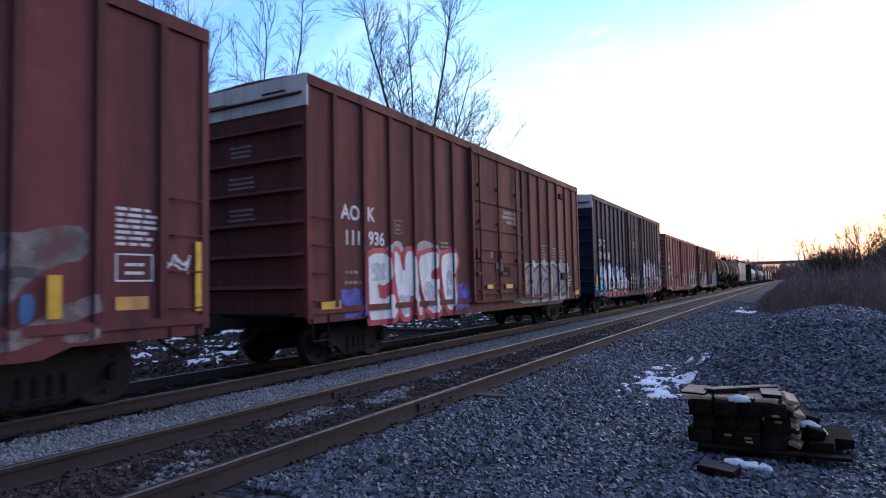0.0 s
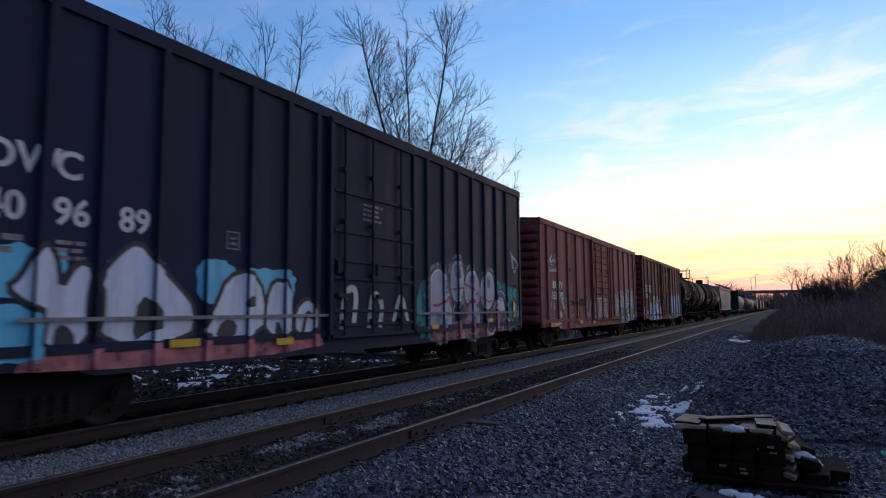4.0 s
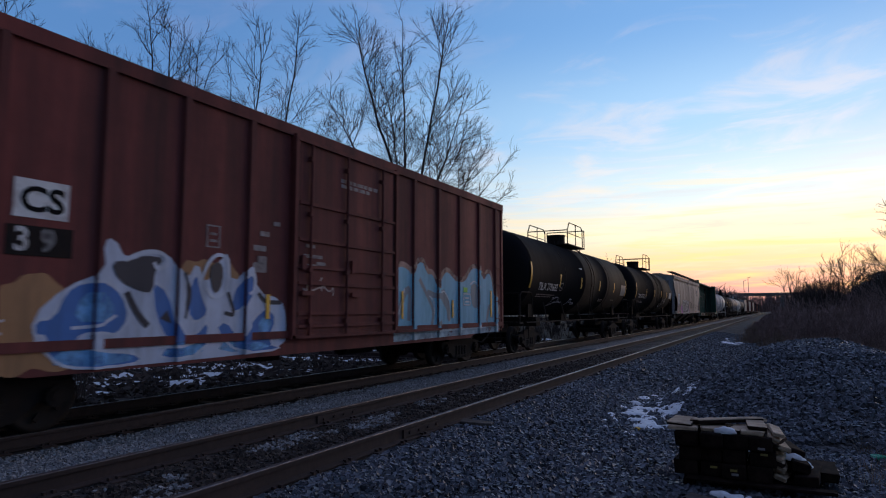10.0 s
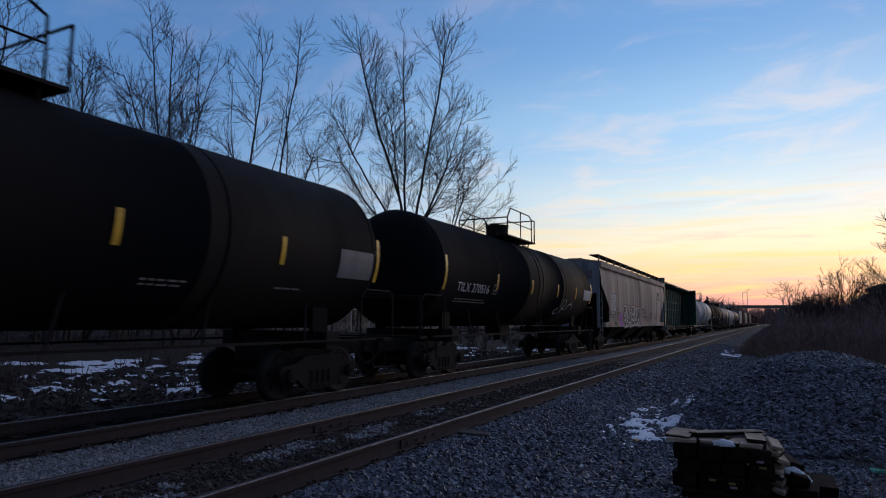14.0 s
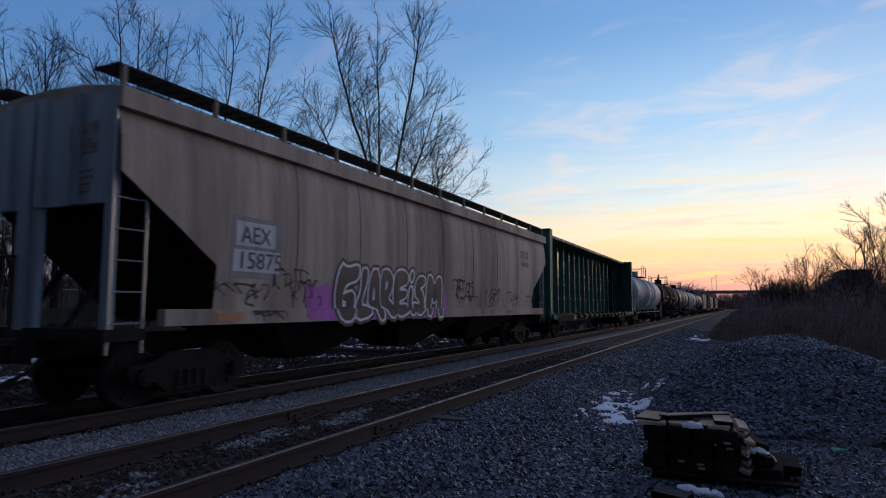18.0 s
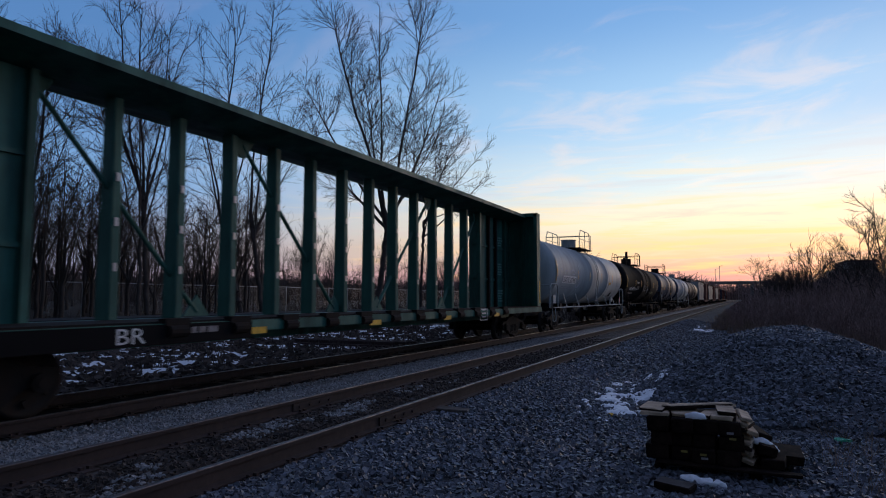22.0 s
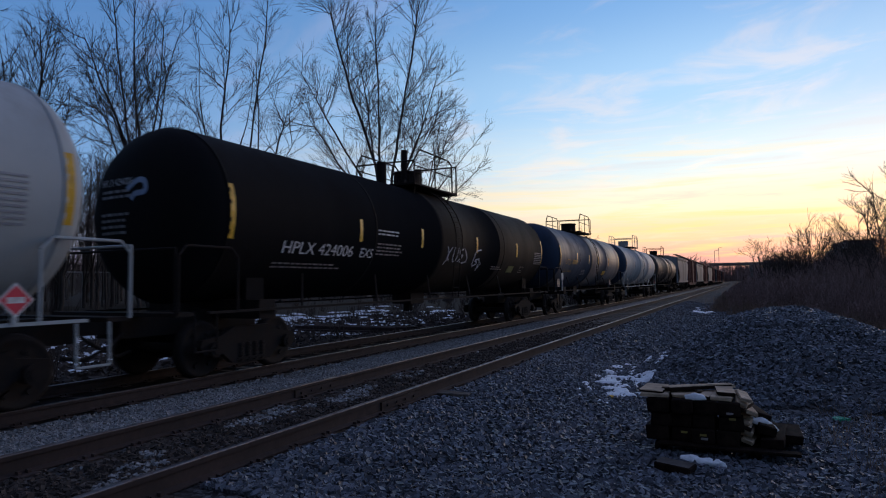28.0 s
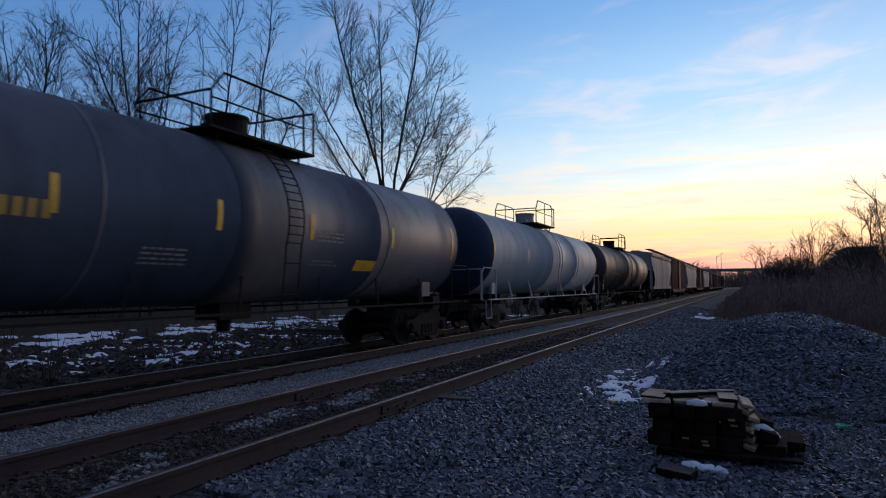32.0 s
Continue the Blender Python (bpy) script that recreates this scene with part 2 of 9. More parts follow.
def mist(colour, least=0.0, most=0.8):
    """Thin overspray through which the sheet shows in patches."""
    key = (colour, least, most)
    if key not in GRAFF:
        m = material("thin_overspray", tuple(min(0.78, c * 1.3) for c in colour), 0.75, 0, 0.2, 3)
        tr = m.node_tree
        co = tr.nodes.new("ShaderNodeTexCoord").outputs["Object"]
        n = node(tr, "ShaderNodeTexNoise", [(0, co)], i_2=2.6, i_3=5.0, i_4=0.65)
        a = node(tr, "ShaderNodeMapRange", [(0, n.outputs[0])], i_1=0.36, i_2=0.62, i_3=least, i_4=most).outputs[0]
        tr.links.new(a, tr.nodes["Principled BSDF"].inputs["Alpha"])
        GRAFF[key] = m
    return GRAFF[key]


def ground_material():
    """Crushed stone: cells the size of ballast, patches of finer pale chippings between the tracks, earth and litter away from them."""
    m = bpy.data.materials.new("ballast_and_earth")
    m.use_nodes = True
    tr = m.node_tree
    bsdf = tr.nodes["Principled BSDF"]
    co = tr.nodes.new("ShaderNodeTexCoord").outputs["Object"]
    sep = node(tr, "ShaderNodeSeparateXYZ", [(0, co)])
    cell = node(tr, "ShaderNodeTexVoronoi", [(0, co)], i_2=27.0)
    tone = node(tr, "ShaderNodeSeparateColor", [(0, cell.outputs["Color"])]).outputs[0]
    stone = ramp(tr, tone, [(0.0, (0.014, 0.014, 0.015)), (0.5, (0.042, 0.043, 0.045)), (1.0, (0.16, 0.162, 0.167))], False)
    fine = node(tr, "ShaderNodeTexVoronoi", [(0, co)], i_2=45.0)
    chip = ramp(tr, node(tr, "ShaderNodeSeparateColor", [(0, fine.outputs["Color"])]).outputs[0], [(0.0, (0.09, 0.088, 0.087)), (1.0, (0.31, 0.305, 0.30))], False)
    wob = node(tr, "ShaderNodeTexNoise", [(0, co)], i_2=0.5, i_3=4.0)
    x = maths(tr, "ADD", sep.outputs[0], maths(tr, "MULTIPLY", maths(tr, "SUBTRACT", wob.outputs[0], 0.5), 0.8))
    between = ramp(tr, maths(tr, "ADD", maths(tr, "MULTIPLY", x, 0.1), 1.0), [(0.18, (0, 0, 0)), (0.22, (1, 1, 1)), (0.40, (1, 1, 1)), (0.46, (0, 0, 0))], False)
    col = mix(tr, between, stone, chip)
    earth_noise = node(tr, "ShaderNodeTexNoise", [(0, co)], i_2=2.5, i_3=8.0, i_4=0.7)
    earth = ramp(tr, earth_noise.outputs[0], [(0.3, (0.020, 0.016, 0.013)), (0.55, (0.045, 0.036, 0.027)), (0.75, (0.085, 0.068, 0.05))], False)
    side = ramp(tr, maths(tr, "ADD", maths(tr, "MULTIPLY", x, 0.02), 0.5), [(0.27, (1, 1, 1)), (0.285, (0, 0, 0)), (0.51, (0, 0, 0)), (0.53, (1, 1, 1))], False)
    dirt = ramp(tr, maths(tr, "ADD", maths(tr, "MULTIPLY", x, 0.1), 1.0), [(0.40, (0, 0, 0)), (0.43, (1, 1, 1)), (0.62, (1, 1, 1)), (0.66, (0, 0, 0))], False)
    sparse = ramp(tr, earth_noise.outputs[0], [(0.42, (1, 1, 1)), (0.62, (0, 0, 0))], False)
    col = mix(tr, mix(tr, 1.0, dirt, sparse, "MULTIPLY"), col, (0.045, 0.033, 0.024))
    # the train's shade, with oily ballast, put into the colour along the far track
    oily_shade = ramp(tr, maths(tr, "ADD", maths(tr, "MULTIPLY", x, 0.1), 1.0), [(0.0, (0, 0, 0)), (0.02, (1, 1, 1)), (0.20, (1, 1, 1)), (0.222, (0, 0, 0))], False)
    col = mix(tr, oily_shade, col, ramp(tr, earth_noise.outputs[0], [(0.3, (0.006, 0.005, 0.005)), (0.7, (0.020, 0.016, 0.014))], False))
    col = mix(tr, side, col, earth)
    tr.links.new(col, bsdf.inputs["Base Color"])
    bsdf.inputs["Roughness"].default_value = 0.95
    bsdf.inputs["Specular IOR Level"].default_value = 0.08
    bp = node(tr, "ShaderNodeBump", [(2, cell.outputs["Distance"])], i_0=0.8)
    bp.inputs[1].default_value = 0.02
    bp.invert = True
    tr.links.new(bp.outputs[0], bsdf.inputs["Normal"])
    return m


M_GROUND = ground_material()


# ---- mesh tools ----
def link_mesh(name, me, mat=None, parent=None, label="", at=None):
    ob = new(name, me)
    if mat is not None and not me.materials:
        me.materials.append(mat)
    if parent is not None:
        ob.parent = parent
    if at is not None:
        ob.matrix_basis = at
    return tagged(ob, label)


def to_mesh(bm, name="mesh"):
    me = bpy.data.meshes.new(name)
    bm.to_mesh(me)
    bm.free()
    return me


def part(name, bm, mat, parent, label="", at=None):
    """Links a bmesh as one mesh object under a thing or a part."""
    return link_mesh(name, to_mesh(bm, name), mat, parent, label, at)


def part_each(name, bm, mat, parent, label=""):
    """Every loose piece of the bmesh becomes a part of its own."""
    bm.verts.index_update()
    seen = set()
    for v in bm.verts:
        if v.index in seen:
            continue
        group, todo = [], [v]
        seen.add(v.index)
        while todo:
            a = todo.pop()
            group.append(a)
            for e in a.link_edges:
                b = e.other_vert(a)
                if b.index not in seen:
                    seen.add(b.index)
                    todo.append(b)
        one = bmesh.new()
        made = {a.index: one.verts.new(a.co) for a in group}
        for f in {f for a in group for f in a.link_faces}:
            one.faces.new([made[a.index] for a in f.verts]).smooth = f.smooth
        part(name, one, mat, parent, label)
    bm.free()


def thing(name, label, category, group="", at=None):
    ob = new(name)
    ob.empty_display_size = 0.3
    if at is not None:
        ob.matrix_basis = at
    return tagged(ob, label, category, group)


def box(bm, x0, x1, y0, y1, z0, z1, m=None):
    r = bmesh.ops.create_cube(bm, size=1.0)
    k = Matrix.LocRotScale(((x0 + x1) / 2, (y0 + y1) / 2, (z0 + z1) / 2), None, (abs(x1 - x0), abs(y1 - y0), abs(z1 - z0)))
    bmesh.ops.transform(bm, matrix=k if m is None else m @ k, verts=r["verts"])
    return r["verts"]


def one_box(*a, bevel=0.0):
    bm = bmesh.new()
    box(bm, *a)
    if bevel:
        bmesh.ops.bevel(bm, geom=bm.edges[:], offset=bevel, segments=1, affect="EDGES")
    return bm


def rod(bm, a, b, r, n=8, r2=None, caps=True):
    a, b = Vector(a), Vector(b)
    d = b - a
    q = d.to_track_quat("Z", "Y").to_matrix().to_4x4()
    bmesh.ops.create_cone(bm, cap_ends=caps, segments=n, radius1=r, radius2=r if r2 is None else r2, depth=d.length, matrix=Matrix.Translation((a + b) / 2) @ q)


def pipe(bm, pts, r, n=6):
    for a, b in zip(pts, pts[1:]):
        rod(bm, a, b, r, n)


def extrude(bm, outline, y0, y1, axis="y"):
    """A closed outline in two coordinates, drawn out along the third."""
    def at(u, v, w):
        return {"y": (u, w, v), "x": (w, u, v), "z": (u, v, w)}[axis]
    lo = [bm.verts.new(at(u, v, y0)) for u, v in outline]
    hi = [bm.verts.new(at(u, v, y1)) for u, v in outline]
    n = len(outline)
    for i in range(n):
        bm.faces.new((lo[i], lo[(i + 1) % n], hi[(i + 1) % n], hi[i]))
    bm.faces.new(lo)
    bm.faces.new(hi)
    bmesh.ops.recalc_face_normals(bm, faces=bm.faces[:])


def lathe_y(bm, profile, n=40, smooth=True, cx=0.0, cz=0.0):
    """A body of revolution about an axis along y: profile of (y, radius)."""
    rings = []
    for y, r in profile:
        if r < 1e-4:
            rings.append([bm.verts.new((cx, y, cz))])
        else:
            rings.append([bm.verts.new((cx + r * math.cos(2 * math.pi * i / n), y, cz + r * math.sin(2 * math.pi * i / n))) for i in range(n)])
    for a, b in zip(rings, rings[1:]):
        for i in range(n):
            j = (i + 1) % n
            vs = [a[i % len(a)], a[j % len(a)], b[j % len(b)], b[i % len(b)]]
            vs = list(dict.fromkeys(vs))
            if len(vs) > 2:
                f = bm.faces.new(vs)
                f.smooth = smooth
    bmesh.ops.recalc_face_normals(bm, faces=bm.faces[:])


TEXTS = {}


def text_bmesh(body, size, fat=0.0, shear=0.0):
    """Lettering as a flat mesh in u, v, from the built-in font."""
    key = (body, size, fat, shear)
    if key not in TEXTS:
        cu = bpy.data.curves.new("lettering", "FONT")
        cu.body, cu.size, cu.offset, cu.shear, cu.resolution_u = body, size, fat, shear, 3
        ob = bpy.data.objects.new("lettering", cu)
        scene.collection.objects.link(ob)
        deps = bpy.context.evaluated_depsgraph_get()
        TEXTS[key] = bpy.data.meshes.new_from_object(ob.evaluated_get(deps))
        bpy.data.objects.remove(ob)
    bm = bmesh.new()
    bm.from_mesh(TEXTS[key])
    return bm


def on_side(bm, y, z, x, width=None):
    """Turns flat u, v art upright onto the side of a car that faces +x; width squeezes it to that length."""
    if width:
        us = [v.co.x for v in bm.verts]
        k = width / max(1e-6, max(us) - min(us))
        for v in bm.verts:
            v.co.x *= k
    for v in bm.verts:
        u, w = v.co.x, v.co.y
        v.co = (x, y + u, z + w)
    for f in bm.faces:
        if f.normal.x < 0:
            f.normal_flip()
    return bm


def drape(bm, steps, base):
    """Lays side art over the ribs of a car: steps are (y0, y1, height) of ribs that stand out from the sheet at base."""
    for y0, y1, h in steps:
        for y in (y0 - 0.012, y0, y1, y1 + 0.012):
            bmesh.ops.bisect_plane(bm, geom=bm.verts[:] + bm.edges[:] + bm.faces[:], plane_co=(0, y, 0), plane_no=(0, 1, 0))
    for v in bm.verts:
        x = base
        for y0, y1, h in steps:
            if y0 - 1e-4 <= v.co.y <= y1 + 1e-4:
                x = base + h
        v.co.x = x
    return bm


# ---- ground ----
def lerp(x, pts):
    for (a, u), (b, v) in zip(pts, pts[1:]):
        if x <= b:
            return u + (v - u) * max(0.0, min(1.0, (x - a) / (b - a)))
    return pts[-1][1]


BED = [(-60, 0.9), (-40, 0.45), (-22, -0.25), (-15, -0.55), (-11.6, -0.50), (-10.4, -0.335), (-7.3, -0.335), (-6.7, -0.235), (-6.0, -0.185), (-3.3, -0.185), (-2.5, -0.30), (-1.6, -0.35), (3.0, -0.36), (5.0, -0.25), (9.0, 0.25), (16.0, 0.9), (60.0, 1.2)]
HEAP = [(0.75, 13.2, 2.3, 3.3, 1.12), (3.2, 12.0, 2.6, 3.0, 0.98), (6.0, 11.0, 3.0, 3.0, 0.9)]


def ground_z(x, y):
    z = lerp(x, BED)
    if x < -11.5 or x > -2.9:
        z += 0.05 * noise.noise((x * 0.35, y * 0.35, 0)) + 0.02 * noise.noise((x * 1.4, y * 1.4, 3))
    if y > 140:
        z -= min(0.12, (y - 140) * 0.0005)
    return z


def heap_z(x, y):
    """The heap of spare ballast beside the track."""
    best = -9.0
    for cx, cy, rx, ry, h in HEAP:
        d = math.hypot((x - cx) / rx, (y - cy) / ry)
        best = max(best, h * (1.0 - d * d) if d < 0.62 else h * (1.243 - 1.01 * d) )
    return lerp(0, BED) + best + 0.09 * noise.noise((x * 0.9, y * 0.9, 7)) + 0.03 * noise.noise((x * 3, y * 3, 9))


def steps(*runs):
    out = []
    for a, b, d in runs:
        n = max(1, round((b - a) / d))
        out += [a + (b - a) * i / n for i in range(n)]
    return out + [runs[-1][1]]


def sheet(name, xs, ys, height, mat, label, category="", kind="structure"):
    verts = [(x, y, height(x, y)) for y in ys for x in xs]
    w = len(xs)
    faces = [(j * w + i, j * w + i + 1, (j + 1) * w + i + 1, (j + 1) * w + i) for j in range(len(ys) - 1) for i in range(w - 1)]
    me = bpy.data.meshes.new(name)
    me.from_pydata(verts, [], faces)
    me.polygons.foreach_set("use_smooth", [True] * len(faces))
    return tagged(link_mesh(name, me, mat), label, category, "", kind)


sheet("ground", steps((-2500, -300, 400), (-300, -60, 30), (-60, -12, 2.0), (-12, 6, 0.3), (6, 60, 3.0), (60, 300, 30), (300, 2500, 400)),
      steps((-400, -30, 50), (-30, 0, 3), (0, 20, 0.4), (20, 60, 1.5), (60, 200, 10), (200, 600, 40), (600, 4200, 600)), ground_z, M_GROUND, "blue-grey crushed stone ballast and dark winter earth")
sheet("gravel_heap", steps((-2.2, 9.4, 0.14)), steps((8.6, 17.0, 0.16)), heap_z, M_GROUND, "tall heap of spare blue-grey ballast beside the track", "gravel heap", "stuff")


def surface_z(x, y):
    z = ground_z(x, y)
    if -2.2 < x < 9.4 and 8.6 < y < 17.0:
        z = max(z, heap_z(x, y))
    return z


# ---- loose stones, each a small rough block ----
def rocks(name, spots, size, mat, label, seed):
    """spots: an array of x, y, z; size: (least, most) metres."""
    rng = np.random.default_rng(seed)
    corners = np.array([(sx, sy, sz) for sx in (-1, 1) for sy in (-1, 1) for sz in (-1, 1)], float) * 0.5
    quads = np.array([(0, 1, 3, 2), (4, 6, 7, 5), (0, 4, 5, 1), (2, 3, 7, 6), (0, 2, 6, 4), (1, 5, 7, 3)])
    n = len(spots)
    v = np.repeat(corners[None], n, 0) + rng.uniform(-0.13, 0.13, (n, 8, 3))
    d = rng.uniform(size[0], size[1], (n, 1, 1)) * rng.uniform(0.65, 1.15, (n, 1, 3))
    v *= d
    a, b, c = rng.uniform(0, 6.28, (3, n))
    ca, sa, cb, sb, cc, sc = np.cos(a), np.sin(a), np.cos(b), np.sin(b), np.cos(c), np.sin(c)
    rot = np.stack([np.stack([ca * cb, ca * sb * sc - sa * cc, ca * sb * cc + sa * sc], -1),
                    np.stack([sa * cb, sa * sb * sc + ca * cc, sa * sb * cc - ca * sc], -1),
                    np.stack([-sb, cb * sc, cb * cc], -1)], 1)
    v = np.einsum("nij,nkj->nki", rot, v) + np.asarray(spots)[:, None, :]
    me = bpy.data.meshes.new(name)
    me.vertices.add(n * 8)
    me.vertices.foreach_set("co", v.astype(np.float32).ravel())
    loops = (quads[None] + (np.arange(n) * 8)[:, None, None]).ravel().astype(np.int32)
    me.loops.add(len(loops))
    me.loops.foreach_set("vertex_index", loops)
    me.polygons.add(n * 6)
    me.polygons.foreach_set("loop_start", np.arange(0, len(loops), 4, dtype=np.int32))
    me.update(calc_edges=True)
    me.validate()
    me.shade_flat()
    return tagged(link_mesh(name, me, mat), label, "gravel", "", "stuff")


def scatter(n, x0, x1, y0, y1, seed, lift=0.008, power=1.0):
    """Spots on the ground, denser towards the near end."""
    rng = np.random.default_rng(seed)
    x = rng.uniform(x0, x1, n)
    y = y0 + (y1 - y0) * rng.uniform(0, 1, n) ** power
    z = np.array([ground_z(p, q) for p, q in zip(x.tolist(), y.tolist())]) + lift
    return np.stack([x, y, z], 1)


def stones():
    s = scatter(42000, -3.75, 2.6, 3.6, 13.5, 11, 0.016, 1.5)
    rocks("ballast_stones", s, (0.024, 0.054), M_STONE, "loose blue-grey crushed stones of the track bed", 1)
    s = scatter(16000, -3.8, 1.2, 12.0, 48.0, 14, 0.012, 1.5)
    rocks("ballast_stones", s, (0.040, 0.075), M_STONE, "loose blue-grey crushed stones beside the rails", 4)
    s = scatter(20000, -7.85, -5.55, 3.0, 26.0, 12, 0.006, 1.5)
    rocks("pale_chippings", s, (0.016, 0.040), M_CHIP, "fine pale grey stone chippings between the two tracks", 2)
    s = scatter(7000, -5.25, -4.05, 2.6, 18.0, 13, 0.0, 1.3)
    s = s[np.abs((s[:, 1] / 0.52) % 1.0 - 0.5) > 0.12]
    rocks("crib_stones", s, (0.020, 0.050), M_DUSTY, "dusty stones between the ties of the near track", 3)
    s = scatter(9000, -5.32, -4.02, 2.4, 24.0, 21, 0.0, 1.35)
    s[:, 2] = -0.188 + 0.02 * np.random.default_rng(8).uniform(-1, 0.6, len(s))
    rocks("crib_stones", s[:6500], (0.018, 0.046), M_DUSTY, "dusty brown stones and dirt on the ties", 13)
    t = scatter(14000, -5.32, -4.02, 2.4, 16.0, 23, 0.0, 1.3)
    t[:, 2] = -0.176
    t = t[[noise.noise((a * 1.7, b * 0.9, 4.0)) + 0.5 * noise.noise((a * 5, b * 5, 2.0)) > 0.30 + 0.018 * b for a, b, _ in t.tolist()]]
    rocks("pale_chippings", t, (0.014, 0.040), M_CHIP, "pale stone chips strewn over the ties", 17)
    s = scatter(9000, -18.5, -10.9, 2.0, 34.0, 16, 0.012, 1.2)
    rocks("dark_stones", s, (0.05, 0.19), M_DUSTY, "dark broken stones on the ground behind the train", 6)
    rng = np.random.default_rng(15)
    xy = np.stack([rng.uniform(-1.9, 5.5, 30000), rng.uniform(9.2, 15.0, 30000)], 1)
    hz = [(p, q, heap_z(p, q)) for p, q in xy.tolist()]
    s = np.array([(p, q, z + 0.015) for p, q, z in hz if z > ground_z(p, q) - 0.05])
    rocks("heap_stones", s, (0.030, 0.066), M_STONE, "loose stones on the slope of the ballast heap", 5)


M_DUSTY = material("dusty_brown_stone", (0.046, 0.033, 0.026), 0.92, 0, 0.4, 12, None, 0, 0, 0, 40, 0.6, True)
stones()


# ---- snow ----
def snow(name, x0, x1, y0, y1, cell, threshold, seed, label, thick=0.035, freq=2.2, stretch=1.0):
    """Melting snow that lies in torn patches: the cells where a noise stands high."""
    bm = bmesh.new()
    nx, ny = int((x1 - x0) / cell), int((y1 - y0) / cell)
    made = {}

    def h(i, j):
        x, y = x0 + i * cell, y0 + j * cell
        edge = min(1.0, 4 * min(i / nx, 1 - i / nx, j / ny, 1 - j / ny))
        f = noise.noise((x * freq, y * freq * stretch, seed)) + 0.5 * noise.noise((x * freq * 3, y * freq * 3 * stretch, seed + 5)) + 0.25 * noise.noise((x * freq * 7, y * freq * 7 * stretch, seed + 9))
        return f * 0.6 + 0.5 * edge - threshold

    hs = [[h(i, j) for j in range(ny + 1)] for i in range(nx + 1)]

    def vert(i, j):
        if (i, j) not in made:
            x, y = x0 + i * cell, y0 + j * cell
            up = min(thick, max(-0.02, hs[i][j] * thick * 5))
            made[i, j] = bm.verts.new((x + 0.3 * cell * noise.noise((x * 9, y * 9, 1)), y + 0.3 * cell * noise.noise((x * 9, y * 9, 2)), surface_z(x, y) + 0.012 + up))
        return made[i, j]

    for i in range(nx):
        for j in range(ny):
            if hs[i][j] + hs[i + 1][j] + hs[i][j + 1] + hs[i + 1][j + 1] > 0:
                f = bm.faces.new((vert(i, j), vert(i + 1, j), vert(i + 1, j + 1), vert(i, j + 1)))
                f.smooth = True
    return tagged(link_mesh(name, to_mesh(bm, name), M_SNOW), label, "snow", "", "stuff")


snow("snow_patch", -2.44, -1.10, 8.5, 14.0, 0.03, 0.45, 3.3, "torn patch of old snow on the ballast", 0.045, 4.2, 0.7)
snow("snow_patch", -2.9, -1.0, 31.0, 44.0, 0.14, 0.55, 8.1, "thin streak of old snow beside the track", 0.05, 0.8)
snow("snow_field", -24.0, -11.3, 3.0, 44.0, 0.11, 0.55, 5.7, "patches of old snow on the ground behind the train", 0.06, 1.1)

snow("snow_field", -17.5, -11.6, 4.0, 30.0, 0.08, 0.50, 2.3, "larger patches of old snow among dark stones", 0.07, 0.8)


# ---- tracks ----
RAIL = [(-0.07, -0.175), (0.07, -0.175), (0.07, -0.163), (0.012, -0.145), (0.009, -0.05), (0.034, -0.042), (0.036, -0.008), (0.026, -0.001), (-0.026, -0.001), (-0.036, -0.008), (-0.034, -0.042), (-0.009, -0.05), (-0.012, -0.145), (-0.07, -0.163)]


def tie_mesh(seed):
    bm = bmesh.new()
    box(bm, -1.28, 1.28, -0.115, 0.115, -0.36, -0.176)
    bmesh.ops.bevel(bm, geom=bm.edges[:], offset=0.015, segments=1, affect="EDGES")
    bmesh.ops.subdivide_edges(bm, edges=[e for e in bm.edges if abs(e.verts[0].co.x - e.verts[1].co.x) > 1], cuts=4)
    r = random.Random(seed)
    for v in bm.verts:
        v.co += Vector((r.uniform(-0.02, 0.02) if abs(v.co.x) > 1.2 else 0, r.uniform(-0.012, 0.012), r.uniform(-0.012, 0.0)))
    me = to_mesh(bm, "tie")
    me.materials.append(M_TIE)
    return me


def plate_mesh():
    bm = bmesh.new()
    box(bm, -0.19, 0.19, -0.09, 0.09, -0.178, -0.166)
    for x in (-0.1, 0.1):
        box(bm, x - 0.02, x + 0.02, -0.05, -0.02, -0.166, -0.14)
        box(bm, x - 0.02, x + 0.02, 0.03, 0.06, -0.166, -0.14)
    me = to_mesh(bm, "tie_plate")
    me.materials.append(M_RAIL)
    return me


def track(name, x, z, y0, y1, label, rng, shine):
    t = tagged(thing(name, label, "", at=pose(x, 0, z)), kind="structure")
    for side in (-0.752, 0.752):
        bm = bmesh.new()
        extrude(bm, [(u + side, v) for u, v in RAIL], y0, y1)
        rail = part("rail", bm, M_RAIL, t, "rust-brown steel rail")
        bm = bmesh.new()
        extrude(bm, [(side + u, v) for u, v in ((-0.032, -0.007), (0.032, -0.007), (0.030, -0.0015), (0.020, 0.0025), (0.008, 0.0042), (-0.008, 0.0042), (-0.020, 0.0025), (-0.030, -0.0015))], y0, y1)
        part("running_surface", bm, shine, rail, "rail top worn bright by wheels")
    ties, plate = [tie_mesh(i) for i in range(4)], plate_mesh()
    r = random.Random(rng)
    y = -3.0
    i = 0
    while y < 75:
        tie = link_mesh("tie", ties[i % 4], None, t, "", pose(r.uniform(-0.04, 0.04), y, r.uniform(-0.012, 0.006), 0, 0, r.uniform(-1.5, 1.5)))
        if y < 26:
            for side in (-0.752, 0.752):
                link_mesh("tie_plate", plate, None, tie, "", pose(side, 0, 0))
        y += 0.52
        i += 1
    return t


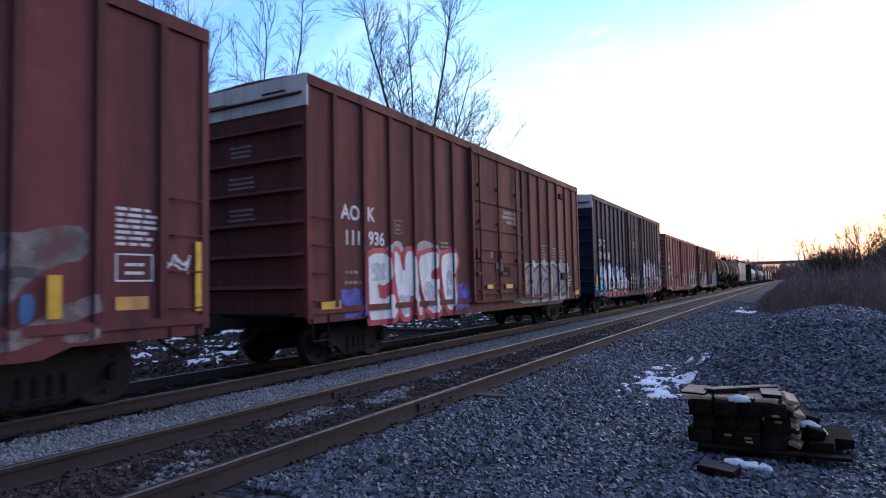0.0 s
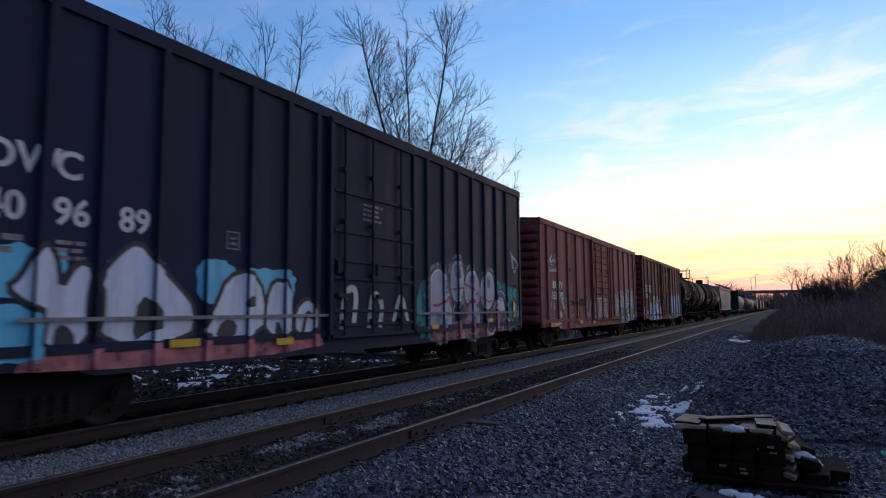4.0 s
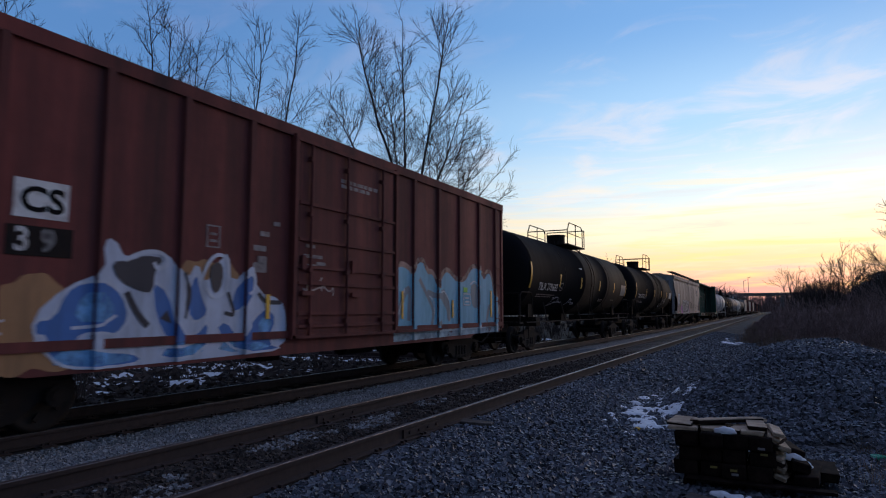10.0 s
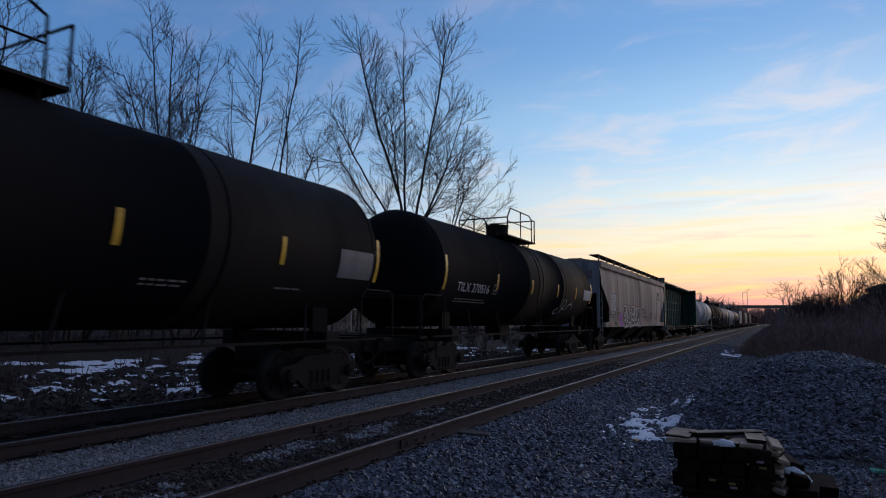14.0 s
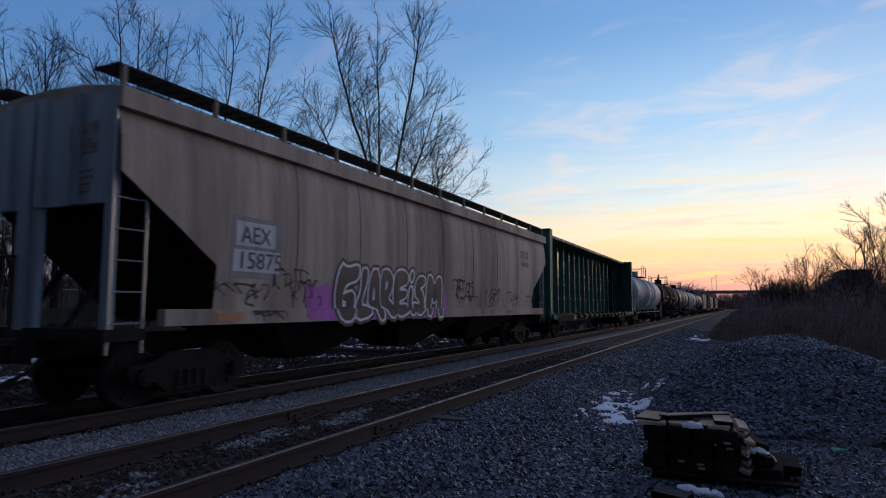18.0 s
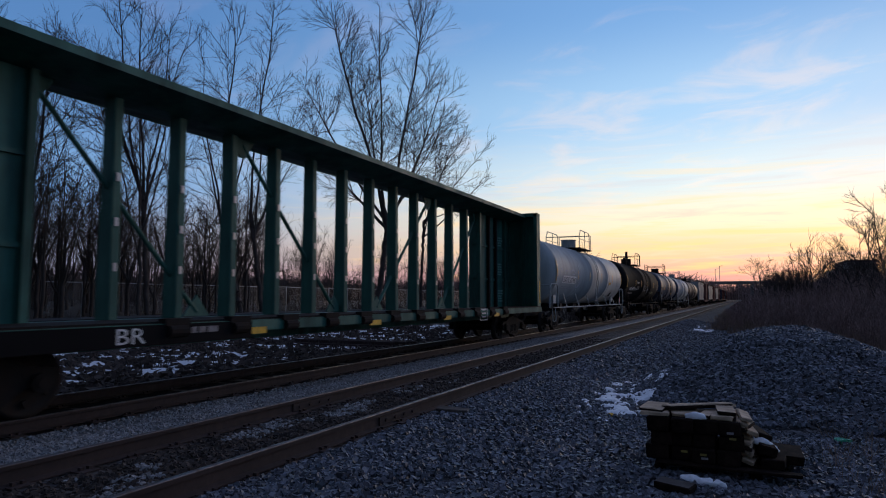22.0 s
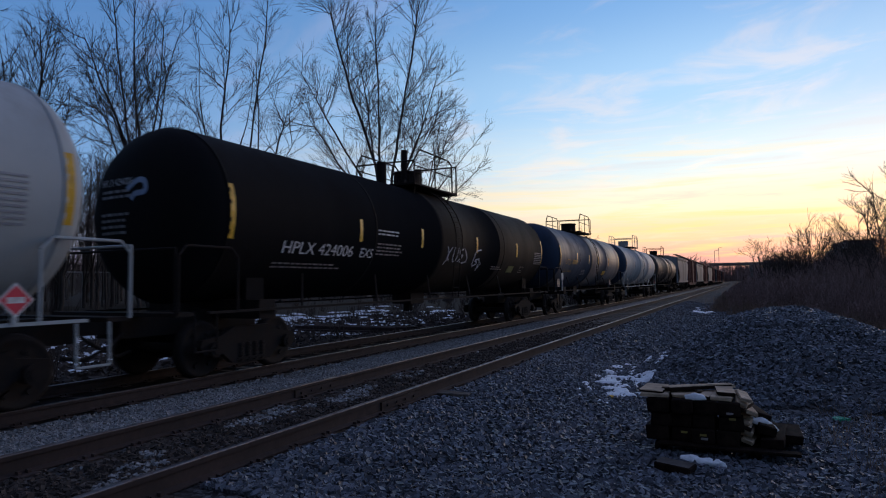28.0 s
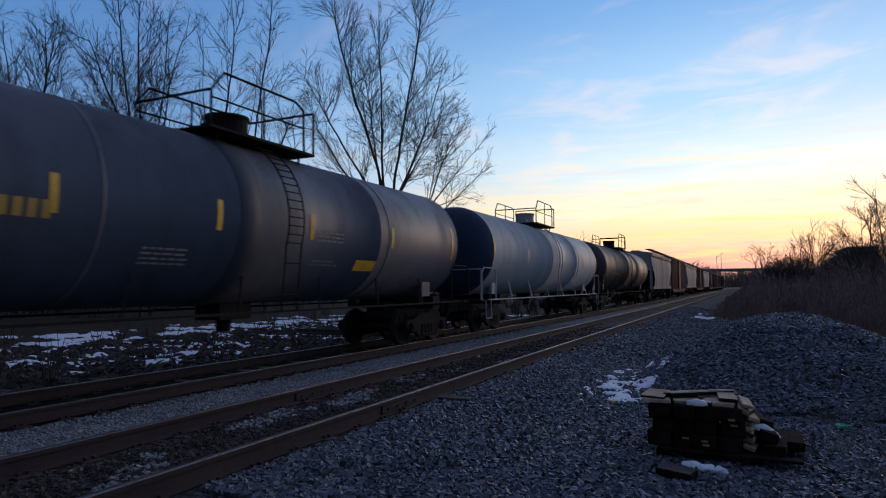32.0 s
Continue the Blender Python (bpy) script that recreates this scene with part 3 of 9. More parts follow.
def joint(parent, x, y):
    """A bolted bar over a rail joint."""
    bm = bmesh.new()
    box(bm, x + 0.012, x + 0.034, y - 0.45, y + 0.45, -0.145, -0.05)
    for i in range(4):
        rod(bm, (x + 0.03, y - 0.33 + i * 0.22, -0.098), (x + 0.055, y - 0.33 + i * 0.22, -0.098), 0.018, 6)
    part("joint_bar", bm, M_RAIL, parent, "bolted steel joint bar on the rail")


M_RAILTOP = material("worn_rail_top", (0.16, 0.145, 0.14), 0.33, 1.0, 0.2, 8, (0.16, 0.10, 0.07), 0.2)
near_track = track("near_track", NEAR_X, 0.0, -25.0, 560.0, "empty track of rusty rails on old dark ties", 5, M_RAILTOP)
far_track = track("far_track", FAR_X, FAR_Z, -60.0, 620.0, "track that carries the train, rusty rails on ties", 6, M_RAILTOP)
joint(near_track, 0.752, 6.9)
joint(near_track, -0.752, 7.2)


# ---- rolling stock: parts that all cars share ----
def wheelset_mesh():
    bm = bmesh.new()
    for s in (-1, 1):
        prof = [(0.0, 0.0), (0.10, 0.0), (0.11, 0.10), (0.085, 0.20), (0.075, 0.36), (0.10, 0.40), (0.10, 0.452), (0.0, 0.468), (-0.035, 0.485), (-0.04, 0.40), (0.0, 0.36), (0.02, 0.2), (-0.02, 0.1), (-0.03, 0.0)]
        ring = bmesh.new()
        lathe_y(ring, prof, 28)
        for v in ring.verts:
            v.co = Vector((s * (0.70 + v.co.y), v.co.x, v.co.z))
        bmesh.ops.recalc_face_normals(ring, faces=ring.faces[:])
        tmp = to_mesh(ring, "t")
        bm.from_mesh(tmp)
        bpy.data.meshes.remove(tmp)
        for k in range(6):
            a = k * math.pi / 3
            box(bm, s * 0.79, s * 0.815, -0.03 + 0.28 * math.cos(a), 0.03 + 0.28 * math.cos(a), -0.05 + 0.28 * math.sin(a), 0.05 + 0.28 * math.sin(a))
    rod(bm, (-0.98, 0, 0), (0.98, 0, 0), 0.085, 12)
    me = to_mesh(bm, "wheelset")
    me.materials.append(M_WHEEL)
    return me


def frame_mesh():
    """The cast side frame of a truck with its spring group."""
    bm = bmesh.new()
    out = [(-1.16, 0.52), (-1.12, 0.62), (-0.75, 0.66), (-0.42, 0.80), (0.42, 0.80), (0.75, 0.66), (1.12, 0.62), (1.16, 0.52), (1.08, 0.37), (0.72, 0.40), (0.46, 0.20), (0.30, 0.17), (-0.30, 0.17), (-0.46, 0.20), (-0.72, 0.40), (-1.08, 0.37)]
    extrude(bm, out, 0.93, 1.05, "x")
    for x in (0.92, 1.065):
        box(bm, x, x + 0.012, -0.36, 0.36, 0.22, 0.27)
    for i in range(4):
        y = -0.26 + i * 0.173
        rod(bm, (1.0, y, 0.20), (1.0, y, 0.52), 0.078, 10)
        for k in range(5):
            rod(bm, (1.0, y, 0.225 + k * 0.06), (1.0, y, 0.25 + k * 0.06), 0.092, 10)
    for y in (-0.89, 0.89):
        rod(bm, (0.98, y, 0.457), (1.13, y, 0.457), 0.125, 14)
        rod(bm, (1.13, y, 0.457), (1.15, y, 0.457), 0.075, 8)
    me = to_mesh(bm, "side_frame")
    me.materials.append(M_STEEL)
    return me


WHEELSET, FRAME = wheelset_mesh(), frame_mesh()
FRAME_L = FRAME.copy()
FRAME_L.transform(Matrix.Rotation(math.pi, 4, "Z"))
ROLLERS = []      # wheelsets that turn


def truck(car, y, rolls):
    t = part("truck", one_box(-0.95, 0.95, -0.22, 0.22, 0.42, 0.72, bevel=0.03), M_STEEL, car, "four-wheel truck of grimy cast steel", pose(0, y, 0))
    link_mesh("side_frame", FRAME, None, t)
    link_mesh("side_frame", FRAME_L, None, t)
    for s in (-0.89, 0.89):
        w = link_mesh("wheelset", WHEELSET, None, t, "steel wheels on an axle", pose(0, s, 0.457))
        if rolls:
            ROLLERS.append((w, s))
    bm = bmesh.new()
    for s in (-1.32, 1.32):
        rod(bm, (-0.8, s * 0.55, 0.36), (0.8, s * 0.55, 0.36), 0.04, 6)
    part_each("brake_beam", bm, M_STEEL, t)


def coupler(car, y, way):
    bm = bmesh.new()
    box(bm, -0.10, 0.10, y, y + way * 0.75, 0.78, 0.98)
    box(bm, -0.17, 0.17, y + way * 0.72, y + way * 1.02, 0.72, 1.04)
    rod(bm, (0.10, y + way * 0.95, 0.70), (0.10, y + way * 0.95, 1.06), 0.07, 8)
    part("coupler", bm, M_STEEL, car, "grimy knuckle coupler")
    bm = bmesh.new()
    pipe(bm, [(0.35, y, 0.80), (0.37, y + way * 0.25, 0.62), (0.33, y + way * 0.6, 0.45), (0.25, y + way * 0.9, 0.50)], 0.028)
    part("brake_hose", bm, M_STEEL, car, "black rubber brake hose")


def ladder(car, x, y, width, z0, z1, mat, rungs=None, face="side"):
    n = rungs or max(2, round((z1 - z0) / 0.40))
    for i in range(n):
        bm = bmesh.new()
        z = z0 + (z1 - z0) * i / (n - 1)
        if face == "side":
            pipe(bm, [(x, y, z), (x + 0.07, y + 0.02, z), (x + 0.07, y + width - 0.02, z), (x, y + width, z)], 0.013, 5)
        else:
            pipe(bm, [(x, y, z), (x + 0.02, y - 0.07, z), (x + width - 0.02, y - 0.07, z), (x + width, y, z)], 0.013, 5)
        part("rung", bm, mat, car, "bent steel ladder rung")


def letters(car, body, y, z, size, x, mat=None, width=None, steps=None, name="lettering", fat=0.0):
    bm = on_side(text_bmesh(body, size, fat or (0.011 if size > 0.3 else 0.0)), y, z, x + 0.004, width)
    if steps:
        drape(bm, steps, x + 0.004)
    part_each(name, bm, mat or M_WHITE, car, "stencilled letter")


def lines(car, y, z, width, rows, x, mat=None, pitch=0.07, height=0.035, seed=1):
    """Small print that cannot be read: bars of its size."""
    r = random.Random(seed)
    bm = bmesh.new()
    for i in range(rows):
        u = y
        while u < y + width * r.uniform(0.75, 1.0):
            w = r.uniform(0.08, 0.22)
            box(bm, x + 0.002, x + 0.005, u, u + w, z - i * pitch, z - i * pitch + height)
            u += w + 0.04
    part("small_print", bm, mat or M_DIMWHITE, car, "rows of small worn stencilling")


def plate(car, y, z, w, h, x, mat, name="reflector", label="yellow reflective strip"):
    part(name, one_box(x, x + 0.008, y, y + w, z, z + h), mat, car, label)


def blob_art(bm, pts):
    """A flat shape in u, v from its outline."""
    bm.faces.new([bm.verts.new((u, v, 0)) for u, v in pts])


CARS = []


def boxcar(s0, s1, height, mat, label, posts, door, sill=0.86, rolls=True, band=None, ends="grooved", door_ribs=5, rail_mat=None, chamfer=0.0, detail=True):
    """A ribbed steel boxcar; posts: places of the side posts; door: (from, to)."""
    c, L = (s0 + s1) / 2, s1 - s0
    h = L / 2
    car = thing("boxcar", label, "boxcar", "cars of the train")
    CARS.append((car, c))
    w = 1.49
    # sides: sheet with a top rail and a deeper sill in the middle
    for sx in (1, -1):
        bm = bmesh.new()
        out = [(-h, 1.0), (-h + 0.05, sill), (-h + 1.95, sill), (-h + 2.3, sill - 0.12), (h - 2.3, sill - 0.12), (h - 1.95, sill), (h - 0.05, sill), (h, 1.0), (h, height - 0.22 - chamfer), (h - chamfer, height - 0.16), (-h + chamfer, height - 0.16), (-h, height - 0.22 - chamfer)]
        extrude(bm, out, sx * (w - 0.05), sx * w, "x")
        part("side_panel", bm, mat, car)
        bm = bmesh.new()
        box(bm, sx * (w - 0.02), sx * (w + 0.055), -h, h, height - 0.24, height - 0.05)
        part("top_rail", bm, mat, car)
        bm = bmesh.new()
        box(bm, sx * (w - 0.02), sx * (w + 0.04), -h + 0.03, h - 0.03, 1.02, 1.14)
        part("side_sill", bm, mat, car)
    bm = bmesh.new()
    box(bm, w, w + 0.06, -0.055, 0.055, 1.12, height - 0.22)
    for v in bm.verts:
        if v.co.x < w + 0.01:
            v.co.y *= 1.35
    post = to_mesh(bm, "side_post")
    post.materials.append(mat)
    post_l = post.copy()
    post_l.transform(Matrix.Rotation(math.pi, 4, "Z"))
    for y in posts:
        link_mesh("side_post", post, None, car, "", pose(0, y, 0))
        link_mesh("side_post", post_l, None, car, "", pose(0, y, 0))
    # ends
    for sy in (-1, 1):
        bm = bmesh.new()
        y = sy * h
        if ends == "grooved":      # wide pressed ribs
            n = 7
        else:
            n = 11
        z0, z1 = 1.0, height - 0.30
        prof = []
        for i in range(n):
            a, b = z0 + (z1 - z0) * i / n, z0 + (z1 - z0) * (i + 1) / n
            k = b - a
            if ends == "grooved":
                prof += [(a, 0.0), (a + k * 0.78, 0.0), (a + k * 0.84, 0.10), (a + k * 0.96, 0.0)]
            else:
                prof += [(a, 0.0), (a + k * 0.25, 0.085), (a + k * 0.5, 0.10), (a + k * 0.75, 0.085)]
        prof.append((z1, 0.0))
        cols = []
        for x in (-w + 0.02, -w + 0.14, w - 0.14, w - 0.02):
            flat = abs(x) > w - 0.1
            cols.append([bm.verts.new((x, y + sy * (0.0 if flat else d), z)) for z, d in prof])
        for a, b in zip(cols, cols[1:]):
            for i in range(len(prof) - 1):
                bm.faces.new((a[i], b[i], b[i + 1], a[i + 1]))
        box(bm, -w, w, y - sy * 0.06, y - sy * 0.001, 0.98, height - 0.16)
        bmesh.ops.recalc_face_normals(bm, faces=bm.faces[:])
        part("end_wall", bm, mat, car, "ribbed steel end wall")
        part("end_cap", one_box(-w - 0.04, w + 0.04, y - sy * 0.02, y + sy * 0.03, height - 0.32, height - 0.04) if not band or sy > 0 else one_box(-w - 0.04, w + 0.04, y - sy * 0.02, y + sy * 0.03, height - 0.62, height - 0.04), band if band and sy < 0 else mat, car)
        bm = bmesh.new()
        box(bm, -w - 0.03, -w + 0.05, y - sy * 0.10, y + sy * 0.02, 0.95, height - 0.1)
        box(bm, w - 0.05, w + 0.03, y - sy * 0.10, y + sy * 0.02, 0.95, height - 0.1)
        part_each("corner_post", bm, mat, car)
        ladder(car, -1.35 if sy < 0 else 0.9, y + sy * 0.02 - (0 if sy < 0 else -0.09), 0.45, 1.2, 2.6, M_STEEL, 4, "end")
        bm = bmesh.new()
        box(bm, -1.2, 1.2, y, y + sy * 0.32, 1.02, 1.05)
        part("crossover_platform", bm, M_STEEL, car, "narrow steel step across the car end")
        coupler(car, y, sy)
    # roof with cross ribs
    bm = bmesh.new()
    extrude(bm, [(-w - 0.03, height - 0.10), (-w - 0.03, height - 0.05), (-0.9, height + 0.0), (0, height + 0.035), (0.9, height + 0.0), (w + 0.03, height - 0.05), (w + 0.03, height - 0.10)], -h, h)
    roof = part("roof", bm, mat, car, "galvanised and painted ribbed roof")
    rib = to_mesh(one_box(-w + 0.35, w - 0.35, -0.04, 0.04, height - 0.02, height + 0.04), "roof_rib")
    rib.materials.append(mat)
    if detail:
        for i in range(13):
            link_mesh("roof_rib", rib, None, roof, "", pose(0, -h + 0.6 + i * (L - 1.2) / 12, 0))
    # doors on both sides
    d0, d1 = door
    for sx in (1, -1):
        bm = bmesh.new()
        box(bm, sx * (w + 0.03), sx * (w + 0.075), d0, d1, 1.06, height - 0.30)
        dr = part("door", bm, mat, car, "sliding steel door")
        n = door_ribs
        zz = [1.06 + (height - 1.36) * i / n for i in range(1, n)] if n > 6 else [1.06 + (height - 1.36) * k for k in (0.045, 0.11, 0.265, 0.35, 0.49, 0.68)]
        if detail:
            if n > 6:
                rb = bmesh.new()
                box(rb, 0, 0.05, d0 + 0.2, d1 - 0.45, -0.045, 0.045)
                bmesh.ops.bevel(rb, geom=rb.edges[:], offset=0.03, segments=1, affect="EDGES")
            else:
                rb = one_box(0, 0.045, d0 + 0.02, d1 - 0.02, -0.028, 0.028)
            for v in rb.verts:
                v.co.x = sx * (w + 0.07 + v.co.x)
            rm = to_mesh(rb, "door_rib")
            rm.materials.append(mat)
            for z in zz:
                link_mesh("door_rib", rm, None, dr, "", pose(0, 0, z))
            bm = bmesh.new()
            for y in (d0 + 0.30, d1 - 0.55, (d0 + d1) / 2 - 0.2):
                rod(bm, (sx * (w + 0.135), y, 1.05), (sx * (w + 0.135), y, height - 0.32), 0.028, 8)
                for z in (1.3, 2.2, 3.2, 4.2):
                    box(bm, sx * (w + 0.07), sx * (w + 0.165), y - 0.05, y + 0.05, z - 0.04, z + 0.04)
            for y in (d0 + 0.12, (d0 + d1) / 2):
                box(bm, sx * (w + 0.10), sx * (w + 0.16), y - 0.05, y + 0.28, 1.75, 1.83)
                box(bm, sx * (w + 0.10), sx * (w + 0.15), y - 0.05, y + 0.05, 2.2, 2.45)
            part_each("lock_rod", bm, mat, dr, "door locking rod, guide or handle")
            # dark strips added in place of the shaded gaps beside the door
            for y in (d0 + 0.012, d1 - 0.042):
                part("door_gap", one_box(sx * (w + 0.05), sx * (w + 0.082), y, y + 0.03, 1.08, height - 0.32), M_STEEL, dr, "dark strip that stands for the shaded gap at the door edge")
        bm = bmesh.new()
        box(bm, sx * w, sx * (w + 0.12), d0 - 0.15, d1 + 2.2, 1.0, 1.06)
        box(bm, sx * w, sx * (w + 0.13), d0 - 0.1, d1 + 0.1, height - 0.31, height - 0.24)
        part_each("door_track", bm, mat, car)
        for y in (d0 - 0.07, d1 + 0.07):
            part("door_post", one_box(sx * w, sx * (w + 0.12), y - 0.05, y + 0.05, 1.0, height - 0.2), mat, car)
    # ladders on the side at both ends, sill steps
    for y in (-h + 0.12, h - 0.62):
        ladder(car, w, y, 0.50, 1.25, 2.75, mat, 4)
        bm = bmesh.new()
        pipe(bm, [(w, y, 1.0), (w + 0.02, y, 0.55), (w + 0.02, y + 0.45, 0.55), (w, y + 0.45, 1.0)], 0.018)
        part("sill_step", bm, M_STEEL, car, "bent steel step iron")
    bm = bmesh.new()
    box(bm, -0.22, 0.22, -h + 0.2, h - 0.2, 0.68, 1.0)
    box(bm, -1.44, 1.44, -h + 0.05, h - 0.05, 0.98, 1.05)
    for y in np.linspace(-h + 2.9, h - 2.9, 7):
        box(bm, -1.4, 1.4, y - 0.06, y + 0.06, 0.82, 0.99)
    part("underframe", bm, M_STEEL, car)
    bm = bmesh.new()
    rod(bm, (0.55, 1.2, 0.72), (0.55, 2.3, 0.72), 0.19, 12)
    box(bm, 0.4, 0.75, -1.4, -0.9, 0.58, 0.92)
    part_each("air_tank", bm, M_STEEL, car, "brake air tank or valve under the floor")
    for y in (-h + 2.0, h - 2.0):
        truck(car, y, rolls)
    ribs = [(y - 0.055, y + 0.055, 0.06) for y in posts]
    return car, w, ribs


HEAD = 0.72          # depth of the domed tank ends


def tank_car(s0, s1, mat, label, top=4.2, radius=1.5, rolls=True, bars=(), sill_mat=None, frame_mat=None, head_mat=None, saddle=True):
    """A tank car; bars: places of the yellow reflectors along the shell."""
    c, L = (s0 + s1) / 2, s1 - s0
    h = L / 2
    zc = top - radius
    fm = frame_mat or M_STEEL
    car = thing("tank_car", label, "tank car", "cars of the train")
    CARS.append((car, c))
    bm = bmesh.new()
    prof = [(-h, 0.0)] + [(-h + HEAD * (1 - math.sin(a)), radius * math.cos(a) ** 0.75) for a in np.linspace(math.pi / 2 - 0.12, 0, 10)]
    prof += [(-0.9, radius), (-0.89, radius + 0.012), (-0.6, radius + 0.012), (-0.59, radius), (h * 0.4, radius), (h * 0.4 + 0.005, radius + 0.006), (h * 0.4 + 0.04, radius + 0.006), (h * 0.4 + 0.045, radius)]
    head = prof[:11]
    lathe_y(bm, prof[10:] + [(-head[-1][0], head[-1][1])], 56, True, 0, zc)
    part("tank_shell", bm, mat, car)
    for s in (1, -1):
        bm = bmesh.new()
        lathe_y(bm, [(s * y, r) for y, r in head], 56, True, 0, zc)
        part("tank_head", bm, head_mat or mat, car, "domed end of the tank")
    for y in (-h + 0.66, -h * 0.45, h * 0.45, h - 0.66):
        bm = bmesh.new()
        lathe_y(bm, [(y - 0.03, radius + 0.001), (y - 0.028, radius + 0.007), (y + 0.028, radius + 0.007), (y + 0.03, radius + 0.001)], 56, True, 0, zc)
        part("weld_band", bm, mat, car)
    # stub sills, running board along the bottom, bolsters
    for sy in (-1, 1):
        y = sy * h
        bm = bmesh.new()
        box(bm, -0.28, 0.28, y - sy * 2.6, y + sy * 0.35, 0.70, 1.08)
        box(bm, -1.35, 1.35, y - sy * 1.9, y - sy * 1.5, 0.92, 1.25)
        box(bm, -1.42, 1.42, y - sy * 0.02, y + sy * 0.33, 1.04, 1.10)
        part_each("stub_sill", bm, M_STEEL, car)
        bm = bmesh.new()
        for x in (-1.0, 1.0):
            extrude(bm, [(x - 0.05, 1.05), (x + 0.05, 1.05), (x + 0.05, zc - 0.95), (x - 0.05, zc - 0.75)], y - sy * 1.95, y - sy * 1.5)
        part_each("saddle", bm, mat if saddle else M_STEEL, car)
        bm = bmesh.new()
        g = 1.43
        pipe(bm, [(g, y - sy * 0.9, 1.08), (g, y - sy * 0.9, 1.95), (g, y - sy * 0.75, 2.1), (g, y + sy * 0.15, 2.1), (g, y + sy * 0.3, 1.95), (g, y + sy * 0.3, 1.08)], 0.022)
        pipe(bm, [(-1.4, y + sy * 0.33, 1.08), (-1.4, y + sy * 0.33, 2.05), (1.4, y + sy * 0.33, 2.05), (1.4, y + sy * 0.33, 1.08)], 0.02)
        pipe(bm, [(g, y - sy * 0.45, 1.05), (g + 0.02, y - sy * 0.45, 0.5), (g + 0.02, y + sy * 0.0, 0.5), (g, y + sy * 0.0, 1.05)], 0.018)
        part_each("handrail", bm, fm, car, "bent pipe handrail and step")
        coupler(car, y + sy * 0.35, sy)
        truck(car, sy * (h - 1.65), rolls)
    for sx in (1, -1):
        bm = bmesh.new()
        box(bm, sx * 1.36, sx * 1.44, -h + 0.3, h - 0.3, 1.06, 1.10)
        for y in np.linspace(-h + 2.6, h - 2.6, 6):
            rod(bm, (sx * 1.40, y, 1.08), (sx * 1.12, y + 0.35, zc - radius * 0.66), 0.022, 5)
        part("side_rail", bm, fm, car, "long steel edge rail")
    # manway platform with its railing
    bm = bmesh.new()
    box(bm, -0.95, 0.95, -1.3, 1.5, top - 0.02, top + 0.03)
    for x in (-0.8, 0.8):
        for y in (-1.0, 1.2):
            rod(bm, (x, y, top), (x * 0.9, y, top - 0.35), 0.025, 5)
    part("platform", bm, M_STEEL, car, "steel grating platform on top of the tank")
    bm = bmesh.new()
    rod(bm, (0, 0.0, top - 0.05), (0, 0.0, top + 0.50), 0.40, 20)
    rod(bm, (0, 0.0, top + 0.50), (0, 0.0, top + 0.55), 0.43, 20)
    rod(bm, (0.25, -0.75, top - 0.02), (0.25, -0.75, top + 0.22), 0.10, 10)
    part("dome", bm, M_STEEL if mat is not M_PALE else mat, car, "valve housing on the tank top")
    bm = bmesh.new()
    z1 = top + 0.98
    for x in (-0.92, 0.92):
        pipe(bm, [(x, -1.28, top), (x, -1.28, z1 - 0.35), (x, -1.0, z1), (x, 0.9, z1), (x, 1.15, z1 - 0.12), (x, 1.18, top)], 0.024)
        pipe(bm, [(x, 1.48, top), (x, 1.48, z1 - 0.1)], 0.024)
        pipe(bm, [(x, 0.0, top), (x, 0.0, z1)], 0.02)
        pipe(bm, [(x, -1.28, top + 0.5), (x, 1.18, top + 0.5)], 0.018)
    pipe(bm, [(-0.92, 1.48, z1 - 0.1), (0.92, 1.48, z1 - 0.1)], 0.024)
    pipe(bm, [(-0.92, -1.28, z1 - 0.35), (0.92, -1.28, z1 - 0.35)], 0.024)
    part("railing", bm, fm if frame_mat else M_STEEL, car, "pipe railing round the top platform")
    # ladder to the platform
    bm = bmesh.new()
    arc = [(1.46, -0.10, 1.08)] + [(math.cos(a) * (radius + 0.12), -0.10, zc + math.sin(a) * (radius + 0.12)) for a in np.linspace(-0.3, 1.05, 8)]
    for dy in (0.0, 0.42):
        pipe(bm, [(x, y + dy, z) for x, y, z in arc], 0.016, 5)
    for (x, y, z), (x2, y2, z2) in zip(arc, arc[1:]):
        for k in (0.25, 0.75):
            p = (x + (x2 - x) * k, y, z + (z2 - z) * k)
            rod(bm, p, (p[0], y + 0.42, p[2]), 0.012, 5)
    part_each("ladder_bar", bm, fm, car, "steel bar of a ladder")
    bm = bmesh.new()
    box(bm, -0.3, 0.3, -0.4, 0.4, zc - radius - 0.28, zc - radius + 0.05)
    rod(bm, (0, 0, zc - radius), (0, 0, zc - radius - 0.5), 0.14, 10)
    part("bottom_valve", bm, M_STEEL, car)
    for y, z0, z1 in bars:
        shell_art(car, y, (z0 + z1) / 2, radius, zc, [((0, -(z1 - z0) / 2), (0.11, -(z1 - z0) / 2), (0.11, (z1 - z0) / 2), (0, (z1 - z0) / 2))], M_YELLOW, "reflector", "yellow reflective strip on the shell")
    return car, radius, zc


def bend(bm, y, z, radius, zc, out=0.006):
    """Flat u, v art laid round the shell; z is the height of v = 0."""
    a0 = math.asin(max(-1, min(1, (z - zc) / radius)))
    for v in bm.verts:
        u, w = v.co.x, v.co.y
        a = a0 + w / radius
        v.co = ((radius + out) * math.cos(a), y + u, zc + (radius + out) * math.sin(a))
    return bm


def shell_art(car, y, z, radius, zc, shapes, mat, name, label):
    bm = bmesh.new()
    for s in shapes:
        blob_art(bm, s)
    bmesh.ops.subdivide_edges(bm, edges=bm.edges[:], cuts=3, use_grid_fill=True)
    part(name, bend(bm, y, z, radius, zc, 0.009), mat, car, label)


